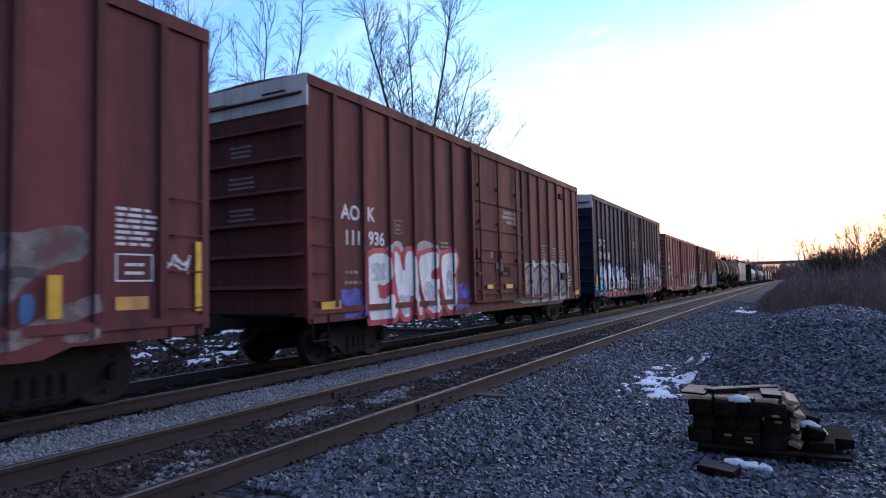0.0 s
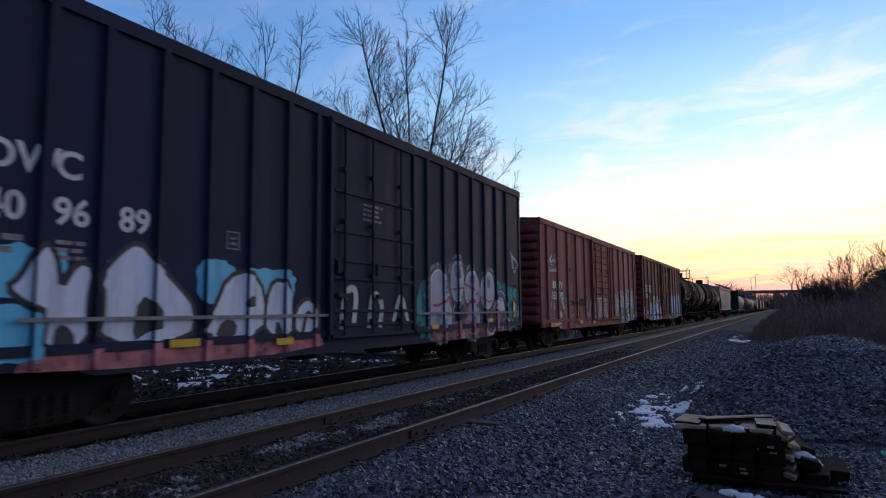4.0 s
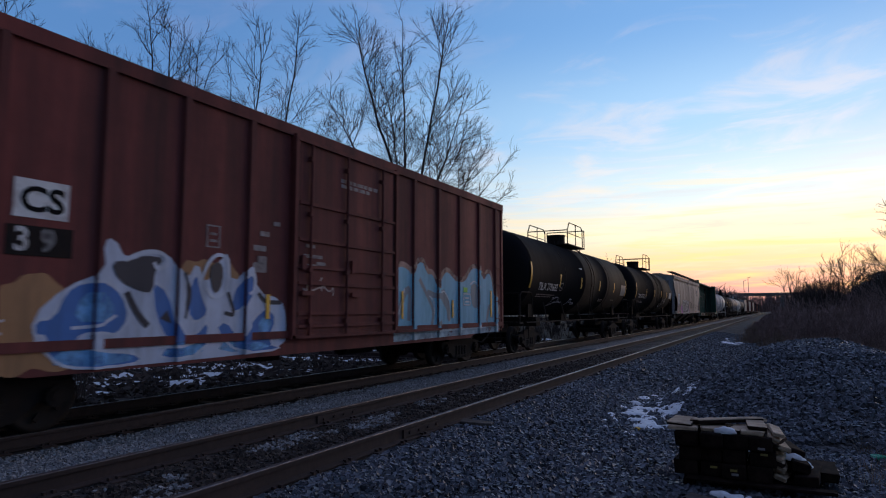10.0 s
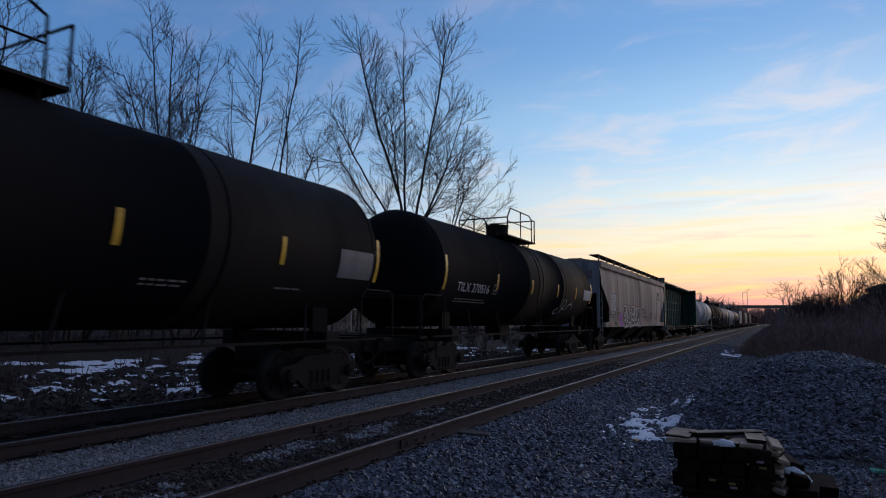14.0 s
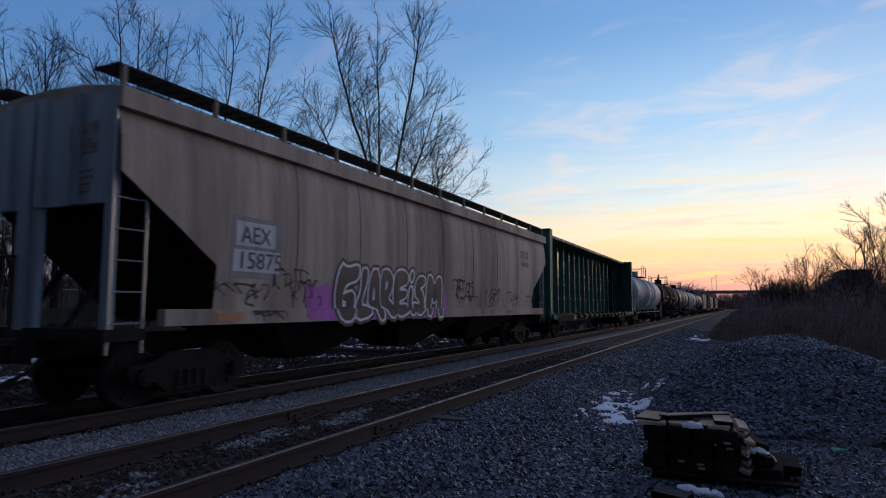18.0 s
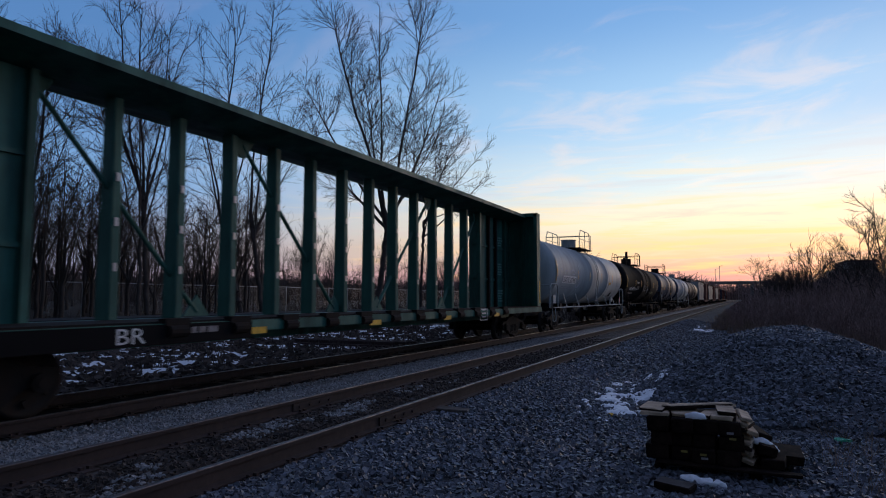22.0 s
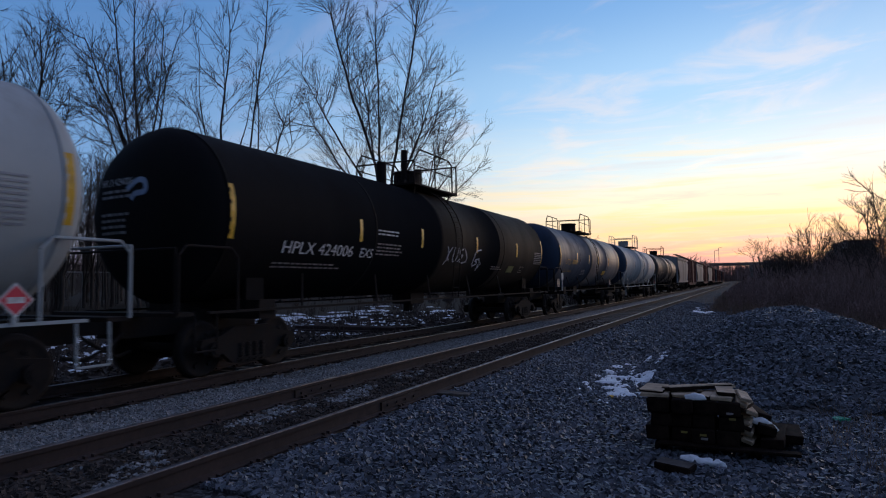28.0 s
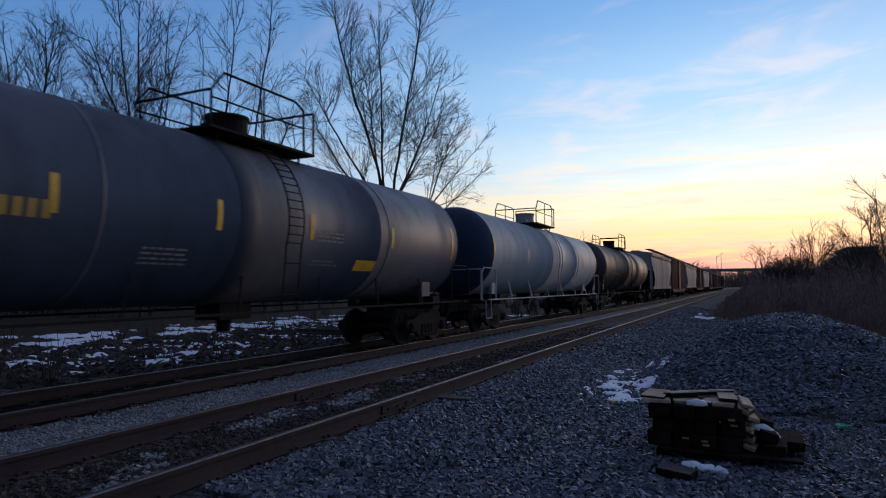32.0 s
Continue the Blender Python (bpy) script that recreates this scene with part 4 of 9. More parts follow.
def shell_text(car, body, y, z, size, radius, zc, mat=None, width=None):
    bm = text_bmesh(body, size)
    if width:
        us = [v.co.x for v in bm.verts]
        k = width / (max(us) - min(us))
        for v in bm.verts:
            v.co.x *= k
    part_each("lettering", bend(bm, y, z, radius, zc, 0.014), mat or M_WHITE, car, "stencilled letter")


def shell_lines(car, y, z, width, rows, radius, zc, seed=1, mat=None):
    r = random.Random(seed)
    bm = bmesh.new()
    for i in range(rows):
        u = 0.0
        while u < width * r.uniform(0.75, 1):
            w = r.uniform(0.08, 0.2)
            blob_art(bm, [(u, -i * 0.08), (u + w, -i * 0.08), (u + w, -i * 0.08 + 0.035), (u, -i * 0.08 + 0.035)])
            u += w + 0.04
    part("small_print", bend(bm, y, z, radius, zc), mat or M_DIMWHITE, car, "rows of small worn stencilling")


def hopper(s0, s1, mat, label, top=4.72, rolls=True, detail=True):
    """A curved-side covered hopper with sloped end sheets and a roof walk."""
    c, L = (s0 + s1) / 2, s1 - s0
    h = L / 2
    car = thing("hopper_car", label, "hopper car", "cars of the train")
    CARS.append((car, c))
    zt, zs = 4.40, 1.42
    bm = bmesh.new()
    half = [(1.50, zs), (1.55, 2.0), (1.58, 2.6), (1.575, 3.2), (1.54, 3.75), (1.47, 4.12)]
    ring = half + [(-x, z) for x, z in reversed(half)]
    def run(y0, y1, n):
        rows = [[bm.verts.new((x, y, z)) for x, z in ring] for y in np.linspace(y0, y1, n)]
        for a, b in zip(rows, rows[1:]):
            for i in range(len(ring) - 1):
                bm.faces.new((a[i], a[i + 1], b[i + 1], b[i])).smooth = True
    # the lower corners are cut off along the end slope
    e = h - 1.78
    for sy in (-1, 1):
        run(sy * e, sy * (h - 0.05), 5)
        bmesh.ops.bisect_plane(bm, geom=bm.verts[:] + bm.edges[:] + bm.faces[:], plane_co=(0, sy * e, 2.12), plane_no=(0, sy * 0.55, -0.835), clear_outer=True)
    run(-e, e, 25)
    bmesh.ops.remove_doubles(bm, verts=bm.verts[:], dist=0.001)
    bmesh.ops.recalc_face_normals(bm, faces=bm.faces[:])
    part("side_sheet", bm, mat, car)
    bm = bmesh.new()
    for sx in (1, -1):
        box(bm, sx * 1.44, sx * 1.59, -h, h, 4.12, 4.40)
    part_each("top_chord", bm, mat, car)
    for sx in (1, -1):
        bm = bmesh.new()
        box(bm, sx * 1.40, sx * 1.56, -h + 0.86, h - 0.5, 1.20, 1.44)
        part("side_sill", bm, mat, car)
    bm = bmesh.new()
    extrude(bm, [(-1.50, 4.36), (-1.45, 4.42), (-0.8, 4.52), (0, 4.56), (0.8, 4.52), (1.45, 4.42), (1.50, 4.36)], -h, h)
    roof = part("roof", bm, mat, car)
    for sy in (-1, 1):
        y = sy * h
        bm = bmesh.new()
        box(bm, -1.46, 1.46, y - sy * 0.08, y, 2.85, 4.42)
        for x in (-0.75, 0.0, 0.75):
            box(bm, x - 0.06, x + 0.06, y - sy * 0.02, y + sy * 0.07, 2.85, 4.4)
        part_each("end_sheet", bm, M_END_SKYLIT, car, "upright end sheet or stiffener, blue skylight put into its colour")
        bm = bmesh.new()
        vs = [bm.verts.new(p) for p in ((-1.45, y - sy * 0.1, 3.05), (1.45, y - sy * 0.1, 3.05), (1.45, y - sy * 2.4, 1.25), (-1.45, y - sy * 2.4, 1.25))]
        bm.faces.new(vs)
        r = bmesh.ops.solidify(bm, geom=bm.faces[:], thickness=0.03)
        # near-black steel puts the shade under the car end into the sheet's colour
        part("slope_sheet", bm, M_STEEL, car)
        bm = bmesh.new()
        for x in (-1.40, 1.40):
            box(bm, x - 0.06, x + 0.06, y - sy * 0.12, y, 1.15, 4.3)
        box(bm, -0.42, -0.18, y - sy * 0.10, y + sy * 0.06, 1.15, 4.40)
        box(bm, -0.14, 0.02, y - sy * 0.08, y + sy * 0.02, 1.15, 4.40)
        part_each("end_post", bm, M_END_SKYLIT, car, "upright post of the car end, blue skylight put into its colour")
        bm = bmesh.new()
        for x in (-0.5, 0.5):
            rod(bm, (x, y - sy * 0.1, 1.15), (x, y - sy * 0.9, 2.3), 0.05, 6)
        box(bm, -1.5, 1.5, y - sy * 0.6, y + sy * 0.05, 1.02, 1.18)
        part_each("end_brace", bm, M_STEEL, car, "dark brace or sill under the slope sheet")
        bm = bmesh.new()
        for k in range(8):
            z = 1.25 + k * 0.42
            rod(bm, (1.47, y - sy * 0.55, z), (1.47, y - sy * 0.02, z), 0.014, 5)
        rod(bm, (1.47, y - sy * 0.55, 0.85), (1.47, y - sy * 0.55, 2.95), 0.022, 5)
        rod(bm, (1.47, y - sy * 0.02, 0.85), (1.47, y - sy * 0.02, 4.3), 0.022, 5)
        part_each("ladder_bar", bm, M_GALV, car, "pale steel bar of a ladder")
        coupler(car, y, sy)
        truck(car, sy * (h - 1.85), rolls)
    # outlets
    for y in (-4.6, 0.0, 4.6):
        bm = bmesh.new()
        lo, hi = 0.42, 1.25
        a = [bm.verts.new((x, y + q, hi)) for x, q in ((-1.4, -2.1), (1.4, -2.1), (1.4, 2.1), (-1.4, 2.1))]
        b = [bm.verts.new((x, y + q, lo)) for x, q in ((-0.45, -0.5), (0.45, -0.5), (0.45, 0.5), (-0.45, 0.5))]
        for i in range(4):
            bm.faces.new((a[i], a[(i + 1) % 4], b[(i + 1) % 4], b[i]))
        bm.faces.new(b)
        bmesh.ops.recalc_face_normals(bm, faces=bm.faces[:])
        part("hopper_outlet", bm, M_STEEL, car, "sloping discharge chute")
    bm = bmesh.new()
    box(bm, -0.25, 0.25, -h + 0.2, h - 0.2, 0.75, 1.05)
    part("centre_sill", bm, M_STEEL, car)
    # roof walk: raised grating along the roof edge with standards
    std = to_mesh(one_box(1.42, 1.48, -0.035, 0.035, 4.40, 4.74), "standard")
    std.materials.append(mat)
    n = 13
    for i in range(n):
        link_mesh("walk_standard", std, None, roof, "", pose(0, -h + 0.1 + i * (L - 0.2) / (n - 1), 0))
    bm = bmesh.new()
    for x in np.linspace(1.0, 1.45, 7):
        box(bm, x - 0.007, x + 0.007, -h, h, 4.70, 4.74)
    for y in np.linspace(-h, h, 70):
        box(bm, 1.0, 1.45, y - 0.012, y + 0.012, 4.69, 4.73)
    for x in np.linspace(-1.45, -1.0, 5):
        box(bm, x - 0.012, x + 0.012, -h, h, 4.68, 4.74)
    for k in range(3):
        box(bm, 1.428, 1.436, -h, h, 4.47 + k * 0.09, 4.48 + k * 0.09)
    part("roof_walk", bm, M_STEEL, roof, "dark steel grating walkway")
    bm = bmesh.new()
    box(bm, -0.35, 0.35, -h + 1, h - 1, 4.5, 4.68)
    part("hatch", bm, mat, roof, "long roof hatch cover")
    return car


def centerbeam(s0, s1, label, rolls=True):
    """A centre-beam lumber car: two end bulkheads, a row of posts down the middle, a wide top chord."""
    c, L = (s0 + s1) / 2, s1 - s0
    h = L / 2
    car = thing("centerbeam_car", label, "flatcar", "cars of the train")
    CARS.append((car, c))
    m = M_GREEN
    bm = bmesh.new()
    for sx in (1, -1):
        box(bm, sx * 1.36, sx * 1.52, -h + 0.2, h - 0.2, 0.95, 1.13)
    box(bm, -0.3, 0.3, -h + 0.1, h - 0.1, 0.72, 1.15)
    part_each("sill", bm, m, car, "green steel sill of the deck")
    bm = bmesh.new()
    for sx in (1, -1):
        box(bm, sx * 0.304, sx * 1.45, -h + 0.2, h - 0.2, 1.10, 1.16)
    part_each("deck_plate", bm, M_STEEL, car, "dark worn steel deck plate")
    ys = [-6.72 + 1.25 * i for i in range(12)]
    bm = bmesh.new()
    box(bm, -0.13, 0.13, -0.082, 0.082, 1.14, 4.66)
    for v in bm.verts:
        if v.co.z < 2:
            v.co.x *= 1.25
            v.co.y *= 1.05
    bmesh.ops.bevel(bm, geom=bm.edges[:], offset=0.02, segments=1, affect="EDGES")
    pm = to_mesh(bm, "post")
    pm.materials.append(m)
    bm = bmesh.new()
    box(bm, 0.13, 0.166, -0.032, 0.032, 0, 0.13)
    wm = to_mesh(bm, "wear_pad")
    wm.materials.append(M_GALV)
    for y in ys:
        p = link_mesh("post", pm, None, car, "", pose(0, y, 0))
        for z in (1.9, 2.6, 3.3):
            link_mesh("wear_pad", wm, None, p, "bright worn metal pad", pose(0, 0, z))
    for i in range(len(ys)):       # crates of winches on the sill below each post, gussets, diagonal braces
        y = ys[i]
        bm = bmesh.new()
        rod(bm, (1.53, y - 0.16, 1.02), (1.53, y + 0.16, 1.02), 0.09, 10)
        box(bm, 1.40, 1.56, y - 0.22, y + 0.22, 1.10, 1.2)
        part("winch", bm, M_STEEL, car, "cable winch on the deck edge")
    for hi, lo in ((-8.0, -4.95), (-3.9, -0.75), (4.2, 1.2), (8.1, 5.2)):
        bm = bmesh.new()
        rod(bm, (0, lo, 1.25), (0, hi, 4.5), 0.042, 8)
        extrude(bm, [(hi - 0.34, 4.66), (hi + 0.34, 4.66), (hi + 0.08, 4.25), (hi - 0.08, 4.25)], -0.02, 0.02, "x")
        extrude(bm, [(lo - 0.3, 1.17), (lo + 0.3, 1.17), (lo, 1.55)], -0.02, 0.02, "x")
        part("brace", bm, m, car, "diagonal brace with gusset plates")
    bm = bmesh.new()
    out = [(-0.92, 4.86), (-0.92, 4.74), (-0.88, 4.74), (-0.2, 4.62), (0.2, 4.62), (0.88, 4.74), (0.92, 4.74), (0.92, 4.86)]
    extrude(bm, out, -h + 0.1, h - 0.1)
    part("top_chord", bm, m, car, "wide green top chord")
    for sy in (-1, 1):
        y = sy * h
        b = 8.0
        bm = bmesh.new()
        box(bm, -0.10, 0.10, sy * b, y, 1.14, 4.7)
        part("web_panel", bm, m, car, "closed green panel next to the bulkhead")
        for k in range(4):
            yy = sy * (b + (0.08, 1.0, 1.75, 2.75)[k])
            part("panel_rib", one_box(-0.22, 0.22, yy - 0.06, yy + 0.06, 1.14, 4.66), M_STEEL if k in (1, 2) else m, car)
        for z in (2.2, 3.45):
            part("panel_rib", one_box(-0.15, 0.15, min(sy * b, y), max(sy * b, y), z - 0.035, z + 0.035), m, car)
        for z, n in ((1.55, 5), (2.6, 5), (3.75, 4)):
            lines(car, min(sy * (b + 1.9), sy * (b + 2.65)), z + 0.1 * n - 0.3, 0.72, n, 0.10, spray((0.10, 0.22, 0.19)), 0.1, 0.055, int(z * 10))
        bm = bmesh.new()
        box(bm, -1.42, 1.42, y - sy * 0.08, y - sy * 0.02, 1.14, 4.86)
        for x in (-1.42, 1.28):
            box(bm, x, x + 0.14, y - sy * 0.42, y, 1.0, 4.90)
        box(bm, -1.42, 1.42, y - sy * 0.42, y, 4.78, 4.92)
        for z in (1.9, 2.7, 3.5, 4.3):
            box(bm, -1.3, 1.3, y - sy * 0.02, y + sy * 0.06, z - 0.06, z + 0.06)
        for x in (-0.6, 0.1, 0.75):
            box(bm, x - 0.06, x + 0.06, y - sy * 0.16, y - sy * 0.08, 1.14, 4.8)
        part_each("bulkhead", bm, m, car, "plate or rib of the end bulkhead")
        coupler(car, y, sy)
        truck(car, sy * (h - 2.3), rolls)
    for y, z, hh in ((-h + 0.05, 1.3, 0.9), (h - 0.17, 1.3, 0.9)):
        plate(car, y, z, 0.10, hh, 1.421, M_YELLOW)
    for y in (-5.3, -1.55, 2.2, 6.0):
        plate(car, y, 0.90, 0.46, 0.11, 1.523, M_YELLOW)
    return car


# ---- bare trees and scrub ----
def twig_mesh(name, segs, mats, fat=0.05):
    """Tubes from rows of (start, end, radius, end radius); thick ones have five sides, twigs three."""
    a = np.array([s[0] for s in segs], float)
    b = np.array([s[1] for s in segs], float)
    r0 = np.array([s[2] for s in segs], float)
    r1 = np.array([s[3] for s in segs], float)
    verts, faces, base = [], [], 0
    for sides, pick in ((6, r0 > fat), (3, r0 <= fat)):
        if not pick.any():
            continue
        p, q, ra, rb = a[pick], b[pick], r0[pick], r1[pick]
        d = q - p
        d /= np.maximum(1e-9, np.linalg.norm(d, axis=1))[:, None]
        ref = np.where(np.abs(d[:, 2:3]) > 0.9, np.array([[1.0, 0, 0]]), np.array([[0, 0, 1.0]]))
        u = np.cross(d, ref)
        u /= np.linalg.norm(u, axis=1)[:, None]
        w = np.cross(d, u)
        n = len(p)
        ang = np.arange(sides) * 2 * np.pi / sides
        ring = u[:, None] * np.cos(ang)[None, :, None] + w[:, None] * np.sin(ang)[None, :, None]
        v = np.concatenate([p[:, None] + ring * ra[:, None, None], q[:, None] + ring * rb[:, None, None]], 1)
        verts.append(v.reshape(-1, 3))
        i = np.arange(sides)
        j = (i + 1) % sides
        f = np.stack([i, j, j + sides, i + sides], 1)
        faces.append((f[None] + (base + np.arange(n) * 2 * sides)[:, None, None]).reshape(-1, 4))
        base += n * 2 * sides
    v, f = np.concatenate(verts), np.concatenate(faces)
    me = bpy.data.meshes.new(name)
    me.vertices.add(len(v))
    me.vertices.foreach_set("co", v.astype(np.float32).ravel())
    me.loops.add(f.size)
    me.loops.foreach_set("vertex_index", f.astype(np.int32).ravel())
    me.polygons.add(len(f))
    me.polygons.foreach_set("loop_start", np.arange(0, f.size, 4, dtype=np.int32))
    me.update(calc_edges=True)
    me.materials.append(mats)
    return me


def branch(rng, p, d, length, radius, depth, out, up=0.10, kids=6, wild=0.16, thin=0.008, spread=(25, 50), start=0.25):
    n = max(3, int(length / 0.55)) if depth > 1 else 2 if depth == 0 and radius < 0.03 else 3
    step = length / n
    p, d = Vector(p), Vector(d).normalized()
    for i in range(n):
        k = i / n
        r0, r1 = radius * (1 - 0.8 * k), radius * (1 - 0.8 * (k + 1 / n))
        d = (d + Vector((rng.gauss(0, wild), rng.gauss(0, wild), rng.gauss(0, wild) + up))).normalized()
        q = p + d * step
        out.append((tuple(p), tuple(q), max(thin, r0), max(thin * 0.7, r1)))
        if depth > 0 and k >= start - 1e-6:
            for _ in range(kids // n + (rng.random() < (kids % n) / n)):
                side = Vector((rng.gauss(0, 1), rng.gauss(0, 1), rng.gauss(0, 1)))
                side = (side - d * side.dot(d)).normalized()
                a = radians(rng.uniform(*spread))
                cd = d * math.cos(a) + side * math.sin(a)
                branch(rng, q, cd, length * rng.uniform(0.34, 0.62) * (1.15 - 0.5 * k), max(thin, r1 * rng.uniform(0.45, 0.7)), depth - 1, out, up, max(3, kids - 2), wild, thin, spread, 0.15)
        p = q


FULL = 22.0       # a leader's fullness for each of its side branches


def grown(seed, fork, leaders, step=0.30, thin=0.009, twigs=1.2, lean=0.0, curve=0.88, stout=0.0):
    """The limbs of a leafless tree. Leaders rise from the fork towards (u, v, height, spread, fullness); they bear
    side branches at acute angles, those bear shorter ones in turn, and all end in fine straight twigs."""
    rng = np.random.default_rng(seed)
    pos, up = [np.array((0.0, 0.0, -0.4))], [-1]
    n = max(3, int((fork + 0.4) / step))
    for i in range(n):
        pos.append(np.array((lean * (i + 1) / n + rng.normal(0, 0.03), rng.normal(0, 0.03), -0.4 + (fork + 0.4) * (i + 1) / n)))
        up.append(len(pos) - 2)
    trunk_end = len(pos) - 1
    sides, taper = [], [1.0] * len(pos)
    for u, v, z, spread, full in leaders:
        start = max(1, trunk_end - int(rng.uniform(0, 0.28) * n))
        p0 = pos[start]
        m = max(4, int(math.dist(p0, (u, v, z)) / step))
        last, wob, drift, line = start, np.zeros(3), np.zeros(3), []
        for i in range(m):
            k = (i + 1) / m
            drift = 0.84 * drift + rng.normal(0, 0.010, 3)
            wob = 0.97 * wob + drift
            side = k ** curve
            pos.append(np.array((p0[0] + (u - p0[0]) * side, p0[1] + (v - p0[1]) * side, p0[2] + (z - p0[2]) * k)) + wob)
            up.append(last)
            last = len(pos) - 1
            line.append(last)
            taper.append((1.0 - k) ** 1.2 * 0.62)
        for k in rng.beta(1.35, 1.1, max(7, int(full / FULL))):
            sides.append((line[min(m - 1, int((0.10 + 0.90 * k) * m))], spread * (0.45 + 2.2 * math.sin(math.pi * (0.22 + 0.70 * k))) * rng.uniform(0.5, 1.3)))
    main = len(pos)

    def heading(i, least, most):
        d = pos[i] - pos[up[i]]
        d = d / max(1e-6, np.linalg.norm(d))
        side = rng.normal(0, 1, 3)
        side -= d * side.dot(d)
        side /= np.linalg.norm(side)
        a = rng.uniform(least, most)
        return d * math.cos(a) + side * math.sin(a)

    def shoot(start, way, length, level):
        m = max(2, int(length / step))
        last, row = start, []
        for i in range(m):
            way = way + rng.normal(0, 0.075, 3) + np.array((0, 0, 0.05))
            way = way / np.linalg.norm(way)
            pos.append(pos[last] + way * (length / m))
            up.append(last)
            last = len(pos) - 1
            row.append(last)
        if level < 2:
            for i, at in enumerate(row):
                left = length * (1 - (i + 0.4) / m)
                if rng.random() < 0.62:
                    reach = left * rng.uniform(0.45, 0.95) + 0.12
                    if reach > 0.3:
                        shoot(at, heading(at, 0.4, 0.85), reach, level + 1)

    for at, length in sides:
        if pos[at][2] > fork * 0.55:
            shoot(at, heading(at, 0.5, 1.0), length, 0 if length > 0.9 else 1)
    P, par, count = np.array(pos), np.array(up), len(pos)
    area = np.zeros(count)
    for i in range(count - 1, 0, -1):
        if area[i] == 0:
            area[i] = (0.8 * thin) ** 2.35
        area[par[i]] += area[i]
    r = area ** (1 / 2.35)
    r[:trunk_end + 1] = np.maximum(r[:trunk_end + 1], r[trunk_end])
    r[:main] = np.maximum(r[:main], stout * np.maximum(0.05, taper))
    segs = [(P[par[i]], P[i], min(r[par[i]], r[i] * 1.25), r[i]) for i in range(1, count)]
    fine = []
    for i in range(trunk_end + 1, count):
        if r[i] > 0.045:
            continue
        d0 = P[i] - P[par[i]]
        d0 /= max(1e-6, np.linalg.norm(d0))
        for _ in range(int(twigs) + (rng.random() < twigs % 1)):
            side = rng.normal(0, 1, 3)
            side -= d0 * side.dot(d0)
            side /= np.linalg.norm(side)
            a = rng.uniform(0.28, 0.7)
            w = d0 * math.cos(a) + side * math.sin(a) + np.array((0, 0, 0.18))
            w /= np.linalg.norm(w)
            p, l = P[par[i]] + (P[i] - P[par[i]]) * rng.random(), 0.18 + 0.45 * rng.random() ** 1.6
            fine.append((p, p + w * l, thin * 0.62, thin * 0.32))
    return segs, fine


def bare_tree(seed, fork, leaders, label, at, group="bare trees behind the train", limit=0.045, **more):
    """A leafless tree: trunk and limbs in one part, the crown of fine branches in another."""
    t = thing("bare_tree", label, "tree", group, at)
    segs, fine = grown(seed, fork, leaders, **more)
    link_mesh("trunk", twig_mesh("trunk", [s for s in segs if s[2] > limit], M_BARK), None, t, "grey-brown trunk and limbs")
    link_mesh("crown", twig_mesh("crown", [s for s in segs if s[2] <= limit] + fine, M_TWIG), None, t, "crown of fine leafless twigs")
    return t


def place(x, y, turn=0.0, k=1.0):
    return pose(x, y, ground_z(x, y) - 0.1, 0, 0, turn) @ Matrix.Diagonal((k, k, k, 1))


def facing(x, y):
    """The turn by which a tree's broad side faces the tracks."""
    return math.degrees(math.atan2(-x, y))


